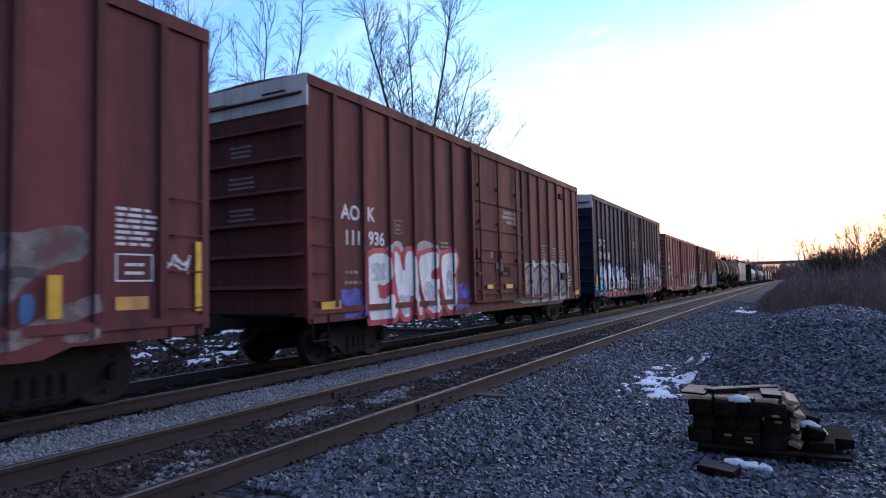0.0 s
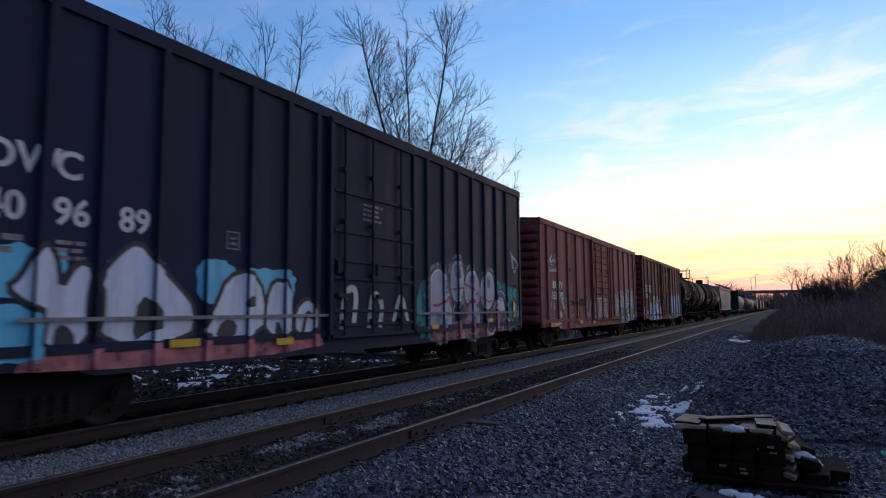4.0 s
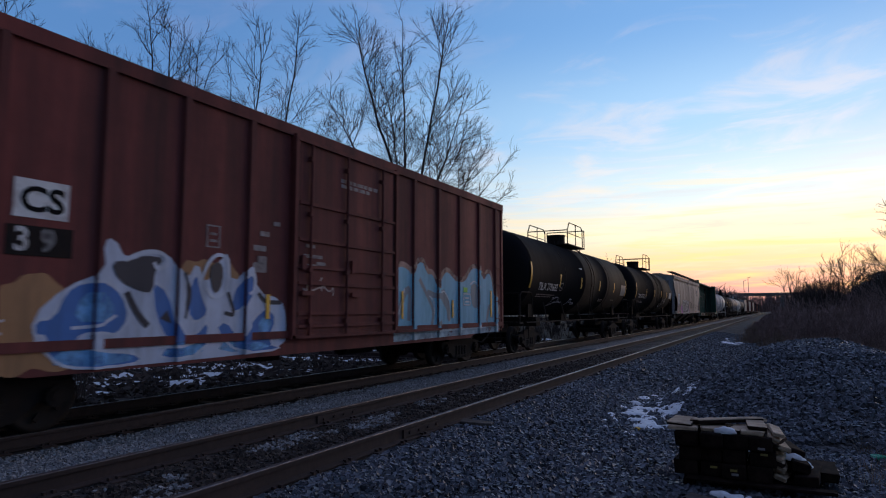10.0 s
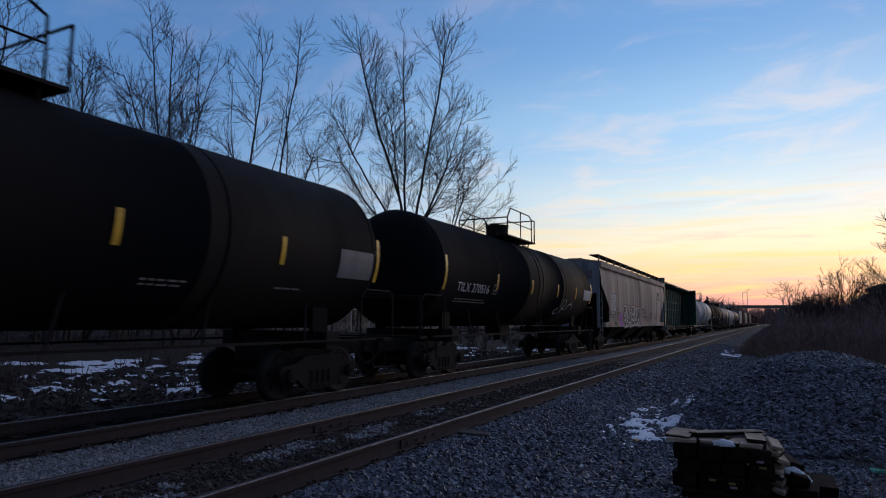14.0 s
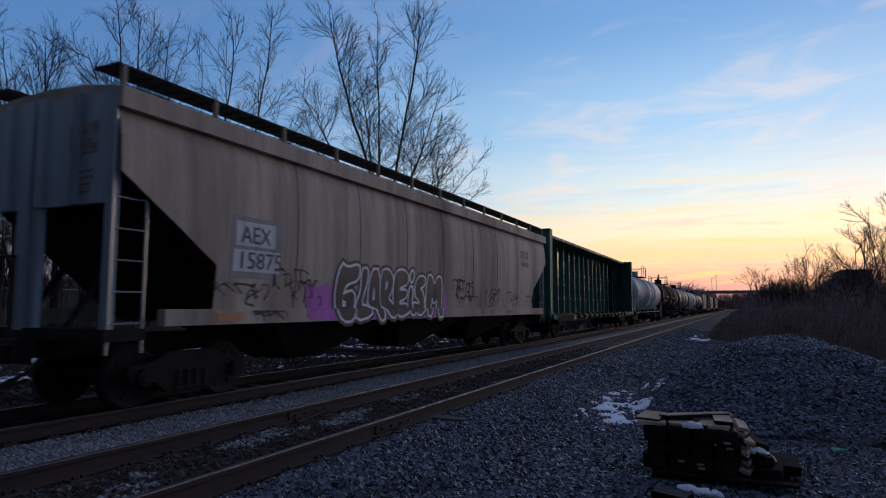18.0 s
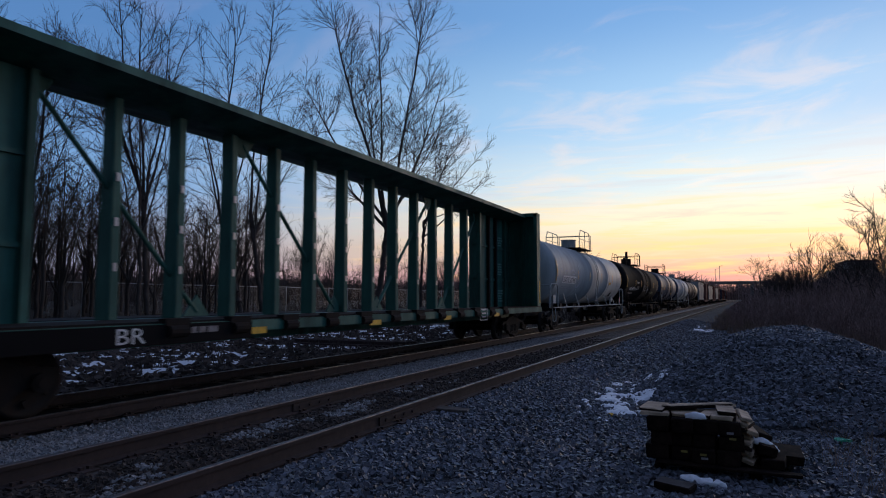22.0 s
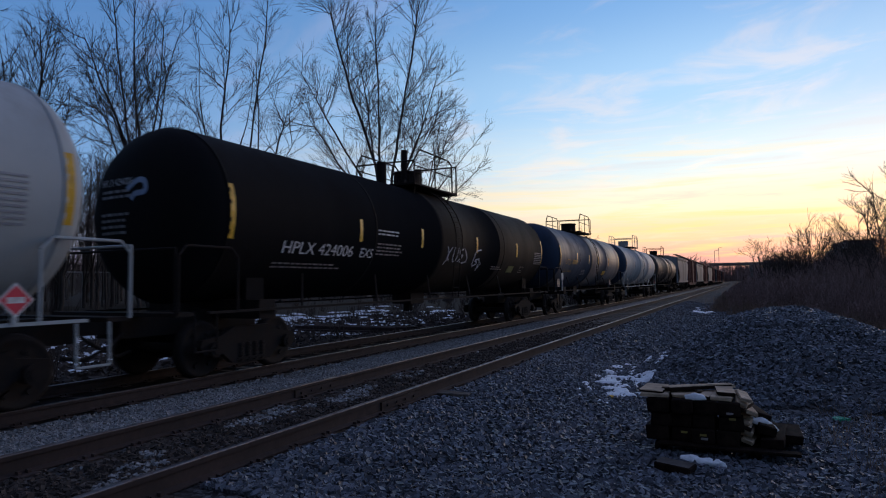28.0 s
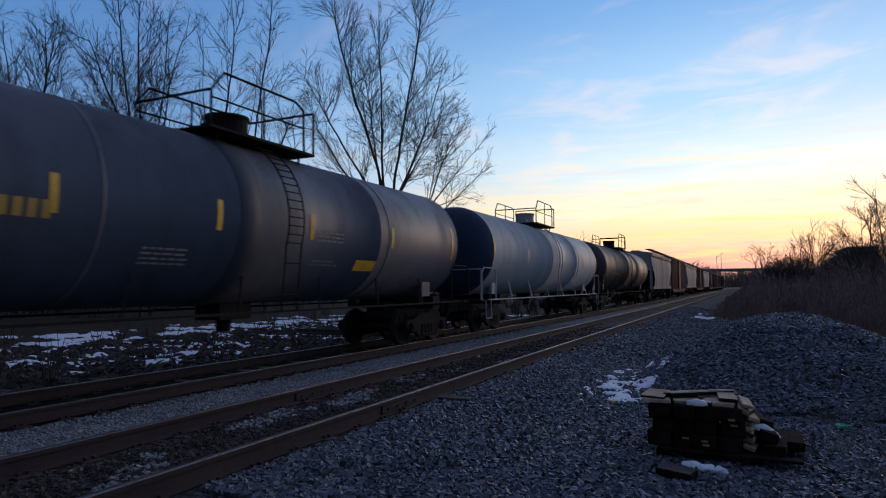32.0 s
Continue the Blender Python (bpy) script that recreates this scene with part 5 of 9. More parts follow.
def woods():
    def tree(seed, x, y, fork, leaders, label, **more):
        return bare_tree(seed, fork, leaders, label, place(x, y, facing(x, y)), **more)
    tree(3, -23.2, 37.6, 7.4, [(-5.2, 0.6, 17.2, 1.3, 420), (-3.3, -1.2, 21.8, 1.4, 620), (-1.2, 1.6, 19.4, 1.2, 340), (0.5, -0.6, 22.4, 1.3, 560), (3.3, 0.0, 22.6, 1.5, 700), (4.9, -1.0, 17.2, 1.4, 440), (-4.6, -1.5, 13.0, 1.5, 360), (4.6, 1.5, 14.0, 1.4, 280)],
         "tall leafless tree with a wide crown of upright stems", lean=1.0, twigs=1.15, thin=0.0095, stout=0.20)
    tree(8, -22.6, 43.3, 7.6, [(5.6, 0.4, 11.4, 0.9, 240), (5.0, -0.8, 13.6, 1.0, 260), (3.2, 0.8, 15.0, 1.1, 280), (1.4, -0.6, 14.2, 1.2, 220), (4.2, 1.0, 9.4, 0.8, 140)], "smaller leafless tree with arching limbs beside a taller one", lean=0.3, curve=0.9, twigs=1.2, thin=0.0095, stout=0.12)
    tree(5, -25.0, 27.0, 6.0, [(-1.2, 0.3, 18.6, 1.15, 560), (-2.8, -0.5, 15.6, 1.0, 220), (-2.6, 0.8, 11.8, 1.0, 170), (0.0, 0.6, 14.4, 0.8, 130)], "tall slender leafless tree with one long stem", lean=-1.4, step=0.28, thin=0.0085, stout=0.14)
    tree(6, -24.5, 28.0, 6.4, [(0.1, 0.0, 19.0, 0.95, 560), (1.6, 0.6, 13.2, 1.0, 220), (-0.6, -0.7, 16.0, 0.8, 180), (1.9, -0.6, 11.4, 0.9, 160)], "slender leafless tree at the edge of the wood", lean=-0.9, step=0.28, thin=0.0085, stout=0.14)
    tree(12, -27.3, 22.6, 7.0, [(-3.3, 0.4, 15.2, 1.3, 330), (-1.9, -0.8, 16.2, 1.2, 360), (-0.6, 0.5, 16.9, 1.2, 380), (0.7, -0.4, 16.4, 1.1, 260), (1.6, 0.6, 15.4, 1.1, 300), (-2.6, 1.0, 12.4, 1.3, 200)], "leafless tree with a broad crown of fine twigs", lean=-0.5, step=0.28, thin=0.0085, stout=0.14)
    tree(13, -26.0, 20.9, 4.4, [(-1.6, 0.3, 10.6, 0.9, 330), (-0.2, -0.5, 11.4, 0.9, 360), (1.2, 0.4, 10.6, 0.9, 320)], "bushy leafless tree in front of a taller one", step=0.28, thin=0.0085, twigs=1.3, stout=0.10)
    tree(14, -29.9, 18.0, 5.6, [(-1.2, 0.4, 13.2, 0.95, 420), (0.0, -0.4, 14.4, 0.95, 460), (1.1, 0.3, 13.4, 0.95, 420)], "round bushy leafless tree behind the train", step=0.28, thin=0.0085, twigs=1.3, stout=0.10)
    tree(15, -30.5, 14.6, 5.0, [(-0.9, 0.0, 16.4, 1.2, 420), (0.6, 0.4, 15.6, 1.1, 380), (1.6, -0.3, 13.2, 1.0, 260)], "tall leafless tree with a dark trunk", step=0.28, thin=0.0085, stout=0.14)
    tree(21, -29.0, 124.0, 3.2, [(-1.6, 0.4, 9.6, 1.3, 200), (0.2, -0.4, 10.6, 1.3, 220), (1.9, 0.3, 9.4, 1.3, 200)], "round leafless tree far behind the train", step=0.5, thin=0.017, twigs=1.0)
    # the wood behind, seen under and through the cars
    rng = random.Random(77)
    kinds = []
    for i in range(6):
        h = (12.0, 10.4, 13.0, 9.6, 11.4, 12.6)[i]
        leaders = [(rng.uniform(-0.5, 0.5), rng.uniform(-0.5, 0.5), h, 0.9, 130)] + [(rng.uniform(-2.2, 2.2), rng.uniform(-2.0, 2.0), h * rng.uniform(0.55, 0.92), 1.0, 100) for _ in range(3)]
        kinds.append(bare_tree(30 + i, h * (0.22, 0.34, 0.28, 0.2, 0.36, 0.3)[i], leaders, "leafless tree in the wood behind the fence", place(-33.0 - 2 * i, 20.0 + 6 * i, 40 * i), step=0.5, thin=0.012, twigs=1.0, stout=0.14))
    for i in range(215):
        y = 4 + 84 * rng.random() ** 1.25 if i < 105 else rng.uniform(3, 34)
        x = -29.0 - 26 * rng.random() ** 1.3 - 0.06 * y
        copy_thing(kinds[i % 6], place(x, y, rng.uniform(0, 360), rng.uniform(0.65, 1.0) * lerp(y, [(0, 1.05), (10, 1.0), (18, 0.95), (30, 0.85), (50, 0.75), (90, 0.65)])))
    # bare poles between them
    poles = [bare_tree(50 + i, 3.0, [(0.4 * (-1) ** i, 0.1, (9.5, 8.2)[i], 0.45, 70), (-0.5, 0.3, (7.0, 6.6)[i], 0.5, 40)], "slim young leafless tree at the edge of the wood", place(-31.0 - i, 19.5 - 5 * i), step=0.5, thin=0.012, twigs=1.2, stout=0.09) for i in range(2)]
    for i in range(60):
        y = rng.uniform(5, 60)
        copy_thing(poles[i % 2], place(-28.5 - rng.random() * 14 - 0.06 * y, y, rng.uniform(0, 360), rng.uniform(0.7, 1.1) * lerp(y, [(7, 1.0), (24, 0.85), (60, 0.7)])))


woods()


def scrub_patch(name, spots, label, seed, stems=(9, 15), height=2.6, depth=1, mat=None, radius=0.016):
    """Thickets of dry stems: each spot (x, y, size) bears a clump."""
    rng = random.Random(seed)
    kinds = []
    for i in range(5):
        segs = []
        for _ in range(rng.randint(*stems)):
            a = rng.uniform(0, 6.28)
            r = rng.uniform(0, 0.5)
            branch(rng, (r * math.cos(a), r * math.sin(a), -0.1), (rng.gauss(0, 0.32), rng.gauss(0, 0.32), 1), height * rng.uniform(0.55, 1.0), radius, depth, segs, 0.05, 8, 0.13, radius * 0.375, (20, 55), 0.15)
        kinds.append(np.array([(*s[0], *s[1], s[2], s[3]) for s in segs]))
    rows = []
    for x, y, k in spots:
        s = kinds[rng.randrange(5)].copy()
        t = rng.uniform(0, 6.28)
        c, n = math.cos(t) * k, math.sin(t) * k
        z = ground_z(x, y)
        for o in (0, 3):
            u, w = s[:, o].copy(), s[:, o + 1].copy()
            s[:, o], s[:, o + 1], s[:, o + 2] = u * c - w * n + x, u * n + w * c + y, s[:, o + 2] * k + z
        s[:, 6:] *= max(1.0, y / 32.0)
        rows.append(s)
    s = np.concatenate(rows)
    segs = [(r[0:3], r[3:6], r[6], r[7]) for r in s]
    return tagged(link_mesh(name, twig_mesh(name, segs, mat or M_SCRUB)), label, "scrub", "", "stuff")


def thickets():
    rng = random.Random(5)
    spots = []
    for i in range(520):         # the bank beside the line, from the heap onwards
        y = 22.0 + 130.0 * rng.random() ** 1.5
        edge = lerp(y, [(22, 4.2), (27, 1.8), (36, -1.2), (60, -1.5), (140, -1.8)])
        x = edge + abs(rng.gauss(0, 1)) * (3.0 + y * 0.06)
        spots.append((x, y, rng.uniform(0.6, 1.15) * lerp(x - edge, [(0, 0.2), (2.0, 0.55), (4.5, 0.85), (8, 1.05), (14, 1.2)])))
    scrub_patch("scrub", spots, "dense leafless scrub of brown stems beside the line", 6)
    spots = []
    for i in range(620):         # dry grass at the foot of the bank
        y = 16.0 + 60.0 * rng.random() ** 1.4
        edge = lerp(y, [(16, 5.0), (22, 3.0), (27, 1.0), (36, -1.5), (60, -1.9)])
        spots.append((edge + abs(rng.gauss(0, 1)) * (1.6 + y * 0.05), y, rng.uniform(0.35, 1.0)))
    scrub_patch("dry_grass", spots, "tufts of dry brown grass along the bank", 17, (16, 24), 0.95, 0, M_GRASS, 0.009)
    spots = [(rng.uniform(0.2, 6.0), rng.uniform(20, 34), rng.uniform(0.2, 0.45)) for _ in range(120)]
    scrub_patch("dry_weeds", spots, "low dry weeds behind the ballast heap", 7, (8, 14), 2.0, 0)
    spots = [(rng.uniform(0.75, 3.4), rng.uniform(5.6, 9.6), rng.uniform(0.14, 0.34)) for _ in range(150)]
    scrub_patch("dry_weeds", spots, "short dry weeds and grass at the foot of the heap", 8, (8, 14), 1.1, 0, M_GRASS, 0.0035)
    spots = [(-11.8 - rng.random() ** 1.2 * 26, rng.uniform(3, 80), rng.uniform(0.18, 0.6)) for _ in range(560)]
    scrub_patch("undergrowth", spots, "low brown undergrowth between the track and the wood", 9, (7, 12), 2.2, 0, M_TWIG)
    spots = []
    for i in range(560):         # the wood's dark lower storey
        y = 150 * rng.random() ** 1.5
        spots.append((-37 - rng.random() * 30 - 0.15 * y, y, rng.uniform(0.8, 1.5)))
    scrub_patch("undergrowth", spots, "thick dark brush along the fence", 10, (10, 16), 2.4, 1, M_TWIG)


thickets()


def saplings():
    rng = random.Random(9)
    kinds = []
    for i in range(3):
        h = (4.4, 5.0, 3.8)[i]
        kinds.append(bare_tree(60 + i, 0.6, [(rng.uniform(-1.5, 1.5), rng.uniform(-1.0, 1.0), h * rng.uniform(0.7, 1.0), 0.55, 75) for _ in range(5)], "leafless sapling in the scrub beside the line", place(*((3.0, 62.0), (6.4, 45.0), (9.6, 52.0))[i]), group="saplings beside the line", step=0.26, thin=0.011, twigs=1.2, limit=0.02, stout=0.035))
    for seed, x, y, h, w in ((71, 2.3, 92.0, 6.9, 1.7), (72, 5.4, 60.0, 6.0, 1.5), (73, 8.3, 56.0, 6.6, 1.7), (74, 7.6, 44.0, 7.0, 1.6), (75, 9.4, 48.0, 7.6, 1.8), (76, 4.6, 78.0, 5.6, 1.6), (77, 10.8, 42.0, 8.0, 1.8)):
        bare_tree(seed, h * 0.25, [(w * u, w * v, h * s, 0.8, 90) for u, v, s in ((-0.9, 0.1, 0.82), (-0.35, -0.4, 0.97), (0.2, 0.4, 1.0), (0.6, -0.3, 0.9), (1.0, 0.2, 0.74))], "leafless tree that stands over the scrub", place(x, y, facing(x, y)), group="saplings beside the line", thin=0.011, twigs=1.5, step=0.3, limit=0.03, stout=0.06)
    for x, y, k in ((3.6, 64, 0.95), (8.2, 60, 1.0), (5.4, 52, 0.8), (7.7, 44, 0.85), (11.6, 57, 1.1), (14.0, 60, 1.1), (13.5, 48, 1.0), (6.0, 36, 0.72), (8.4, 33, 0.9), (10.0, 38, 1.0), (4.4, 75, 1.0), (6.6, 90, 1.2), (10, 85, 1.3), (12.6, 40, 1.15), (16, 44, 1.2), (2.9, 95, 1.3), (3.2, 70, 1.2), (2.6, 84, 1.1), (4.0, 58, 0.9), (9.2, 68, 1.15), (11.0, 72, 1.3), (7.6, 55, 1.0), (12.4, 66, 1.3), (5.2, 62, 1.0), (14.6, 70, 1.4), (16.5, 62, 1.4), (9.6, 46, 0.95), (11.6, 45, 1.05)):
        copy_thing(kinds[rng.randrange(3)], place(x, y, rng.uniform(0, 360), 1.0 * k))


saplings()


def far_woods(name, spots, label, seed, mat=None):
    """Woods in the distance: a crowd of thin upright stems with twigs."""
    rng = random.Random(seed)
    segs = []
    for x, y, h in spots:
        z = ground_z(x, y)
        w = 0.06 + math.hypot(x, y) * 0.0006
        for _ in range(3):
            dx, dy = rng.gauss(0, 1.5), rng.gauss(0, 1.5)
            top = (x + dx + rng.gauss(0, 0.8), y + dy, z + h * rng.uniform(0.6, 1.0))
            segs.append(((x + dx, y + dy, z - 0.5), top, w, w * 0.25))
            for _ in range(5):
                k = rng.uniform(0.2, 0.95)
                p = (x + dx + (top[0] - x - dx) * k, y + dy, z + (top[2] - z) * k)
                segs.append((p, (p[0] + rng.gauss(0, 1.6), p[1] + rng.gauss(0, 1.6), p[2] + rng.uniform(0.3, 0.25 * h)), w * 0.5, w * 0.15))
    return tagged(link_mesh(name, twig_mesh(name, segs, mat or M_SCRUB, 9.0)), label, "woods", "", "stuff")


def distance():
    rng = random.Random(31)
    spots = [(-70 - rng.random() * 90 - 0.1 * y, y, rng.uniform(4.5, 8.5)) for y in [rng.uniform(-40, 160) if i % 3 else rng.uniform(160, 420) for i in range(1500)]]
    far_woods("far_woods", spots, "dark woods in the distance behind the train", 32, M_TWIG)
    spots = [(-13.5 - 96 * rng.random() ** 1.9, rng.uniform(165, 262), rng.uniform(5.5, 8.8)) for _ in range(1100)]
    spots += [(rng.uniform(-24, -11.6), rng.uniform(225, 262), rng.uniform(7.0, 9.2)) for _ in range(160)]
    spots += [(rng.uniform(4, 120), rng.uniform(140, 420), rng.uniform(5, 9)) for _ in range(700)]
    spots += [(rng.uniform(-60, 70), rng.uniform(630, 700), rng.uniform(13, 19)) for _ in range(420)]
    far_woods("far_woods", spots, "hazy leafless woods at the end of the line", 33)
    # road bridge across the line
    b = thing("bridge", "low concrete road bridge across the railway", "bridge", at=pose(0, 268, 0))
    part("deck", one_box(-12, 9, -5, 5, 6.75, 7.25), M_CONCRETE, b)
    for y in (-5.0, 5.0):
        part("parapet", one_box(-12, 9, y - 0.15, y + 0.15, 7.25, 7.75), M_CONCRETE, b)
    for x in (-11.4, 2.8):
        part("pier", one_box(x - 0.6, x + 0.6, -4.5, 4.5, -0.6, 6.75), M_CONCRETE, b)
    for x0, x1 in ((-60, -12), (9, 40)):
        bm = bmesh.new()
        far_end = x0 if x0 < -30 else x1
        near_end = x1 if x0 < -30 else x0
        extrude(bm, [(far_end, -0.8), (near_end + (1 if x0 < -30 else -1), -0.8), (near_end, 6.88), (far_end, 6.88)], -7, 7)
        part("embankment", bm, M_GROUND, b, "earth ramp of the bridge")
    for x, top in ((-8.6, 14.2), (-10.2, 13.0)):
        p = thing("street_lamp", "tall thin street lamp on the road by the bridge", "street lamp", "street lamps by the bridge", pose(x, 276.0, 6.6))
        bm = bmesh.new()
        rod(bm, (0, 0, 0), (0, 0, top - 6.6), 0.10, 8)
        part("pole", bm, M_GALV, p)
        bm = bmesh.new()
        rod(bm, (0, 0, top - 6.7), (1.3, 0, top - 6.45), 0.07, 6)
        part("arm", bm, M_GALV, p)
    # a flat-roofed building behind the scrub
    h = thing("building", "dark flat-roofed building behind the scrub", "building", at=pose(16.2, 118, 0.4))
    part("wall", one_box(-2.0, 1.6, -6, 6, 0, 6.4), M_CONCRETE, h)
    part("roof", one_box(-2.2, 1.8, -6.3, 6.3, 6.4, 6.65), M_STEEL, h)
    part("annex", one_box(-3.6, -2.0, -5, 5, 0, 5.4), M_CONCRETE, h)
    for x in (-1.2, 1.2):
        part("window", one_box(x - 0.7, x + 0.7, -6.05, -5.99, 3.6, 5.4), M_BLACK, h)
    # chain-link fence along the wood
    f = tagged(thing("fence", "galvanised chain-link fence along the wood", "fence", at=pose(-34.5, 0, 0)))
    post = bmesh.new()
    rod(post, (0, 0, -0.2), (0, 0, 2.05), 0.038, 8)
    pm = to_mesh(post, "post")
    pm.materials.append(M_GALV)
    for i in range(40):
        y = -6 + i * 3.0
        link_mesh("post", pm, None, f, "", pose(0, y, ground_z(-34.5, y)))
    bm = bmesh.new()
    wires = bmesh.new()
    for i in range(39):
        y = -6 + i * 3.0
        z0, z1 = ground_z(-34.5, y), ground_z(-34.5, y + 3)
        rod(bm, (0, y, z0 + 2.0), (0, y + 3, z1 + 2.0), 0.024, 6)
        for k in range(30):
            for s in (1, -1):
                u = y + k * 0.1
                v0, v1 = (0.05, 1.95) if s > 0 else (1.95, 0.05)
                e = min(u + 1.9 * 0.55, y + 3.0)
                w = (e - u) / (1.9 * 0.55)
                a, b2 = Vector((0.01, u, z0 + v0)), Vector((0.01, e, z0 + v0 + (v1 - v0) * w))
                vs = [wires.verts.new(p) for p in (a, b2, b2 + Vector((0, 0.006, 0)), a + Vector((0, 0.006, 0)))]
                wires.faces.new(vs)
    part("top_rail", bm, M_GALV, f)
    tagged(part("wire_mesh", wires, M_GALV, f), kind="stuff")


distance()


# ---- things beside the track ----
def block_mesh(w, d, h, seed, end_mat, top_mat):
    """A length of old tie, cut square: shaded sides and lit sawn or split top, as colours."""
    r = random.Random(seed)
    bm = bmesh.new()
    box(bm, -w / 2, w / 2, -d / 2, d / 2, 0, h)
    bmesh.ops.bevel(bm, geom=bm.edges[:], offset=0.008, segments=1, affect="EDGES")
    for v in bm.verts:
        v.co += Vector((r.uniform(-1, 1), r.uniform(-1, 1), r.uniform(-1, 1))) * 0.006
    me = to_mesh(bm, "timber")
    me.materials.append(end_mat)
    me.materials.append(top_mat)
    me.update()
    # upward faces get the paler material, as if lit from above
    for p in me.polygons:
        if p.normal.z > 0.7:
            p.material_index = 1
    return me


def tie_stack():
    z = ground_z(-0.4, 6.9)
    st = thing("timber_stack", "stack of short dark tie ends on a pallet with snow", "timber stack", at=pose(-0.50, 6.95, z))
    for i, x in enumerate((-0.30, 0.12, 0.55)):
        link_mesh("runner", block_mesh(0.10, 1.15, 0.09, 40 + i, M_DARKWOOD, M_DARKWOOD), None, st, "pallet runner", pose(x, 0.25, 0))
    for i in range(5):
        link_mesh("pallet_board", block_mesh(1.18 if i else 1.24, 0.14, 0.025, 50 + i, M_DARKWOOD, M_DARKWOOD), None, st, "", pose(0.20 if i else 0.30, -0.34 + i * 0.24, 0.09))
    r = random.Random(4)
    k = 0
    for row in range(3):        # sawn tie ends, their dark faces towards the tracks
        for col in range(4):
            w = (0.215, 0.195, 0.205, 0.20)[(row + col) % 4]
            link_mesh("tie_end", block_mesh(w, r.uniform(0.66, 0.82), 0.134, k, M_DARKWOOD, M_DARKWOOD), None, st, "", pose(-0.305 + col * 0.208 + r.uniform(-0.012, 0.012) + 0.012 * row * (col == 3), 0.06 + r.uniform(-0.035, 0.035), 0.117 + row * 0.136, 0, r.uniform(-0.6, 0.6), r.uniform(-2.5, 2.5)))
            k += 1
    top = 0.117 + 3 * 0.136
    for x, y, w, d, h, turn, tilt, lift in ((-0.36, -0.03, 0.27, 0.50, 0.040, 3, 0, 0), (-0.37, -0.02, 0.235, 0.46, 0.028, -3, 0, 0.041), (-0.10, 0.05, 0.25, 0.52, 0.036, 8, 2, 0), (0.03, 0.10, 0.15, 0.72, 0.040, -52, -5, 0.052), (0.10, 0.30, 0.13, 0.6, 0.035, -60, -3, 0.03), (0.13, -0.04, 0.12, 0.42, 0.034, -10, -2, 0.0), (0.28, -0.02, 0.19, 0.50, 0.045, -4, 0, 0), (0.29, 0.0, 0.165, 0.46, 0.032, 5, 1, 0.046)):
        k += 1
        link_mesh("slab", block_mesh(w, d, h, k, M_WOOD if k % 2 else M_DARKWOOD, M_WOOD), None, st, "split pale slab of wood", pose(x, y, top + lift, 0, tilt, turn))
    for i in range(10):         # split boards that lean on the end of the stack
        zz = 0.53 - i * 0.043
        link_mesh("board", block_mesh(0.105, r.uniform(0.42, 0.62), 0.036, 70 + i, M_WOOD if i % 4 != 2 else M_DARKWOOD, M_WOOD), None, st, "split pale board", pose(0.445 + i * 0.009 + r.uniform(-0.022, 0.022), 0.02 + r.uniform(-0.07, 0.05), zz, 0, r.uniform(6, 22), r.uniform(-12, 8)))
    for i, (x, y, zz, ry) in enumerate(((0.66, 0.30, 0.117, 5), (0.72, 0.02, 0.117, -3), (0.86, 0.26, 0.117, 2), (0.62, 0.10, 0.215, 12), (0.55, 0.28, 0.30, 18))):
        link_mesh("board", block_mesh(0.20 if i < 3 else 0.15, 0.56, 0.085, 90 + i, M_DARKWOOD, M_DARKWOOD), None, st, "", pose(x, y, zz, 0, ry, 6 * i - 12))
    for x, zz, mat in ((-0.10, 0.215, M_YELLOW), (0.07, 0.20, M_YELLOW), (0.08, 0.165, M_WHITE), (0.33, 0.37, M_YELLOW), (0.31, 0.42, M_WHITE)):
        part("tag", one_box(x, x + 0.06, -0.362, -0.356, zz, zz + 0.02), spray((0.20, 0.15, 0.03)) if mat is M_YELLOW else M_DIMWHITE, st, "small printed tag")
    for x, y, zz, s in ((0.03, -0.24, top + 0.01, 0.10), (0.58, 0.0, 0.30, 0.11), (0.66, 0.04, 0.235, 0.10), (0.00, -0.62, 0.03, 0.10), (0.12, -0.66, 0.025, 0.11), (0.24, -0.68, 0.02, 0.07)):
        bm = bmesh.new()
        bmesh.ops.create_icosphere(bm, subdivisions=3, radius=1)
        for v in bm.verts:
            n = 1 + 0.35 * noise.noise(v.co * 1.7 + Vector((x * 9, y * 9, 0)))
            v.co = Vector((x + v.co.x * s * n, y + v.co.y * s * 0.55 * n, zz + max(-0.2, v.co.z) * 0.05 * n))
        for f in bm.faces:
            f.smooth = True
        part("snow_cap", bm, M_SNOW, st, "small cap of old snow")
    # lit top and shaded sides are put into the plank's two materials
    p = new("plank", block_mesh(0.31, 0.20, 0.07, 90, M_DARKWOOD, M_TIE))
    p.matrix_basis = pose(-0.60, 5.95, ground_z(-0.60, 5.95) + 0.02, 0, 3, -14)
    tagged(p, "short loose plank lying on the ballast", "plank")


tie_stack()


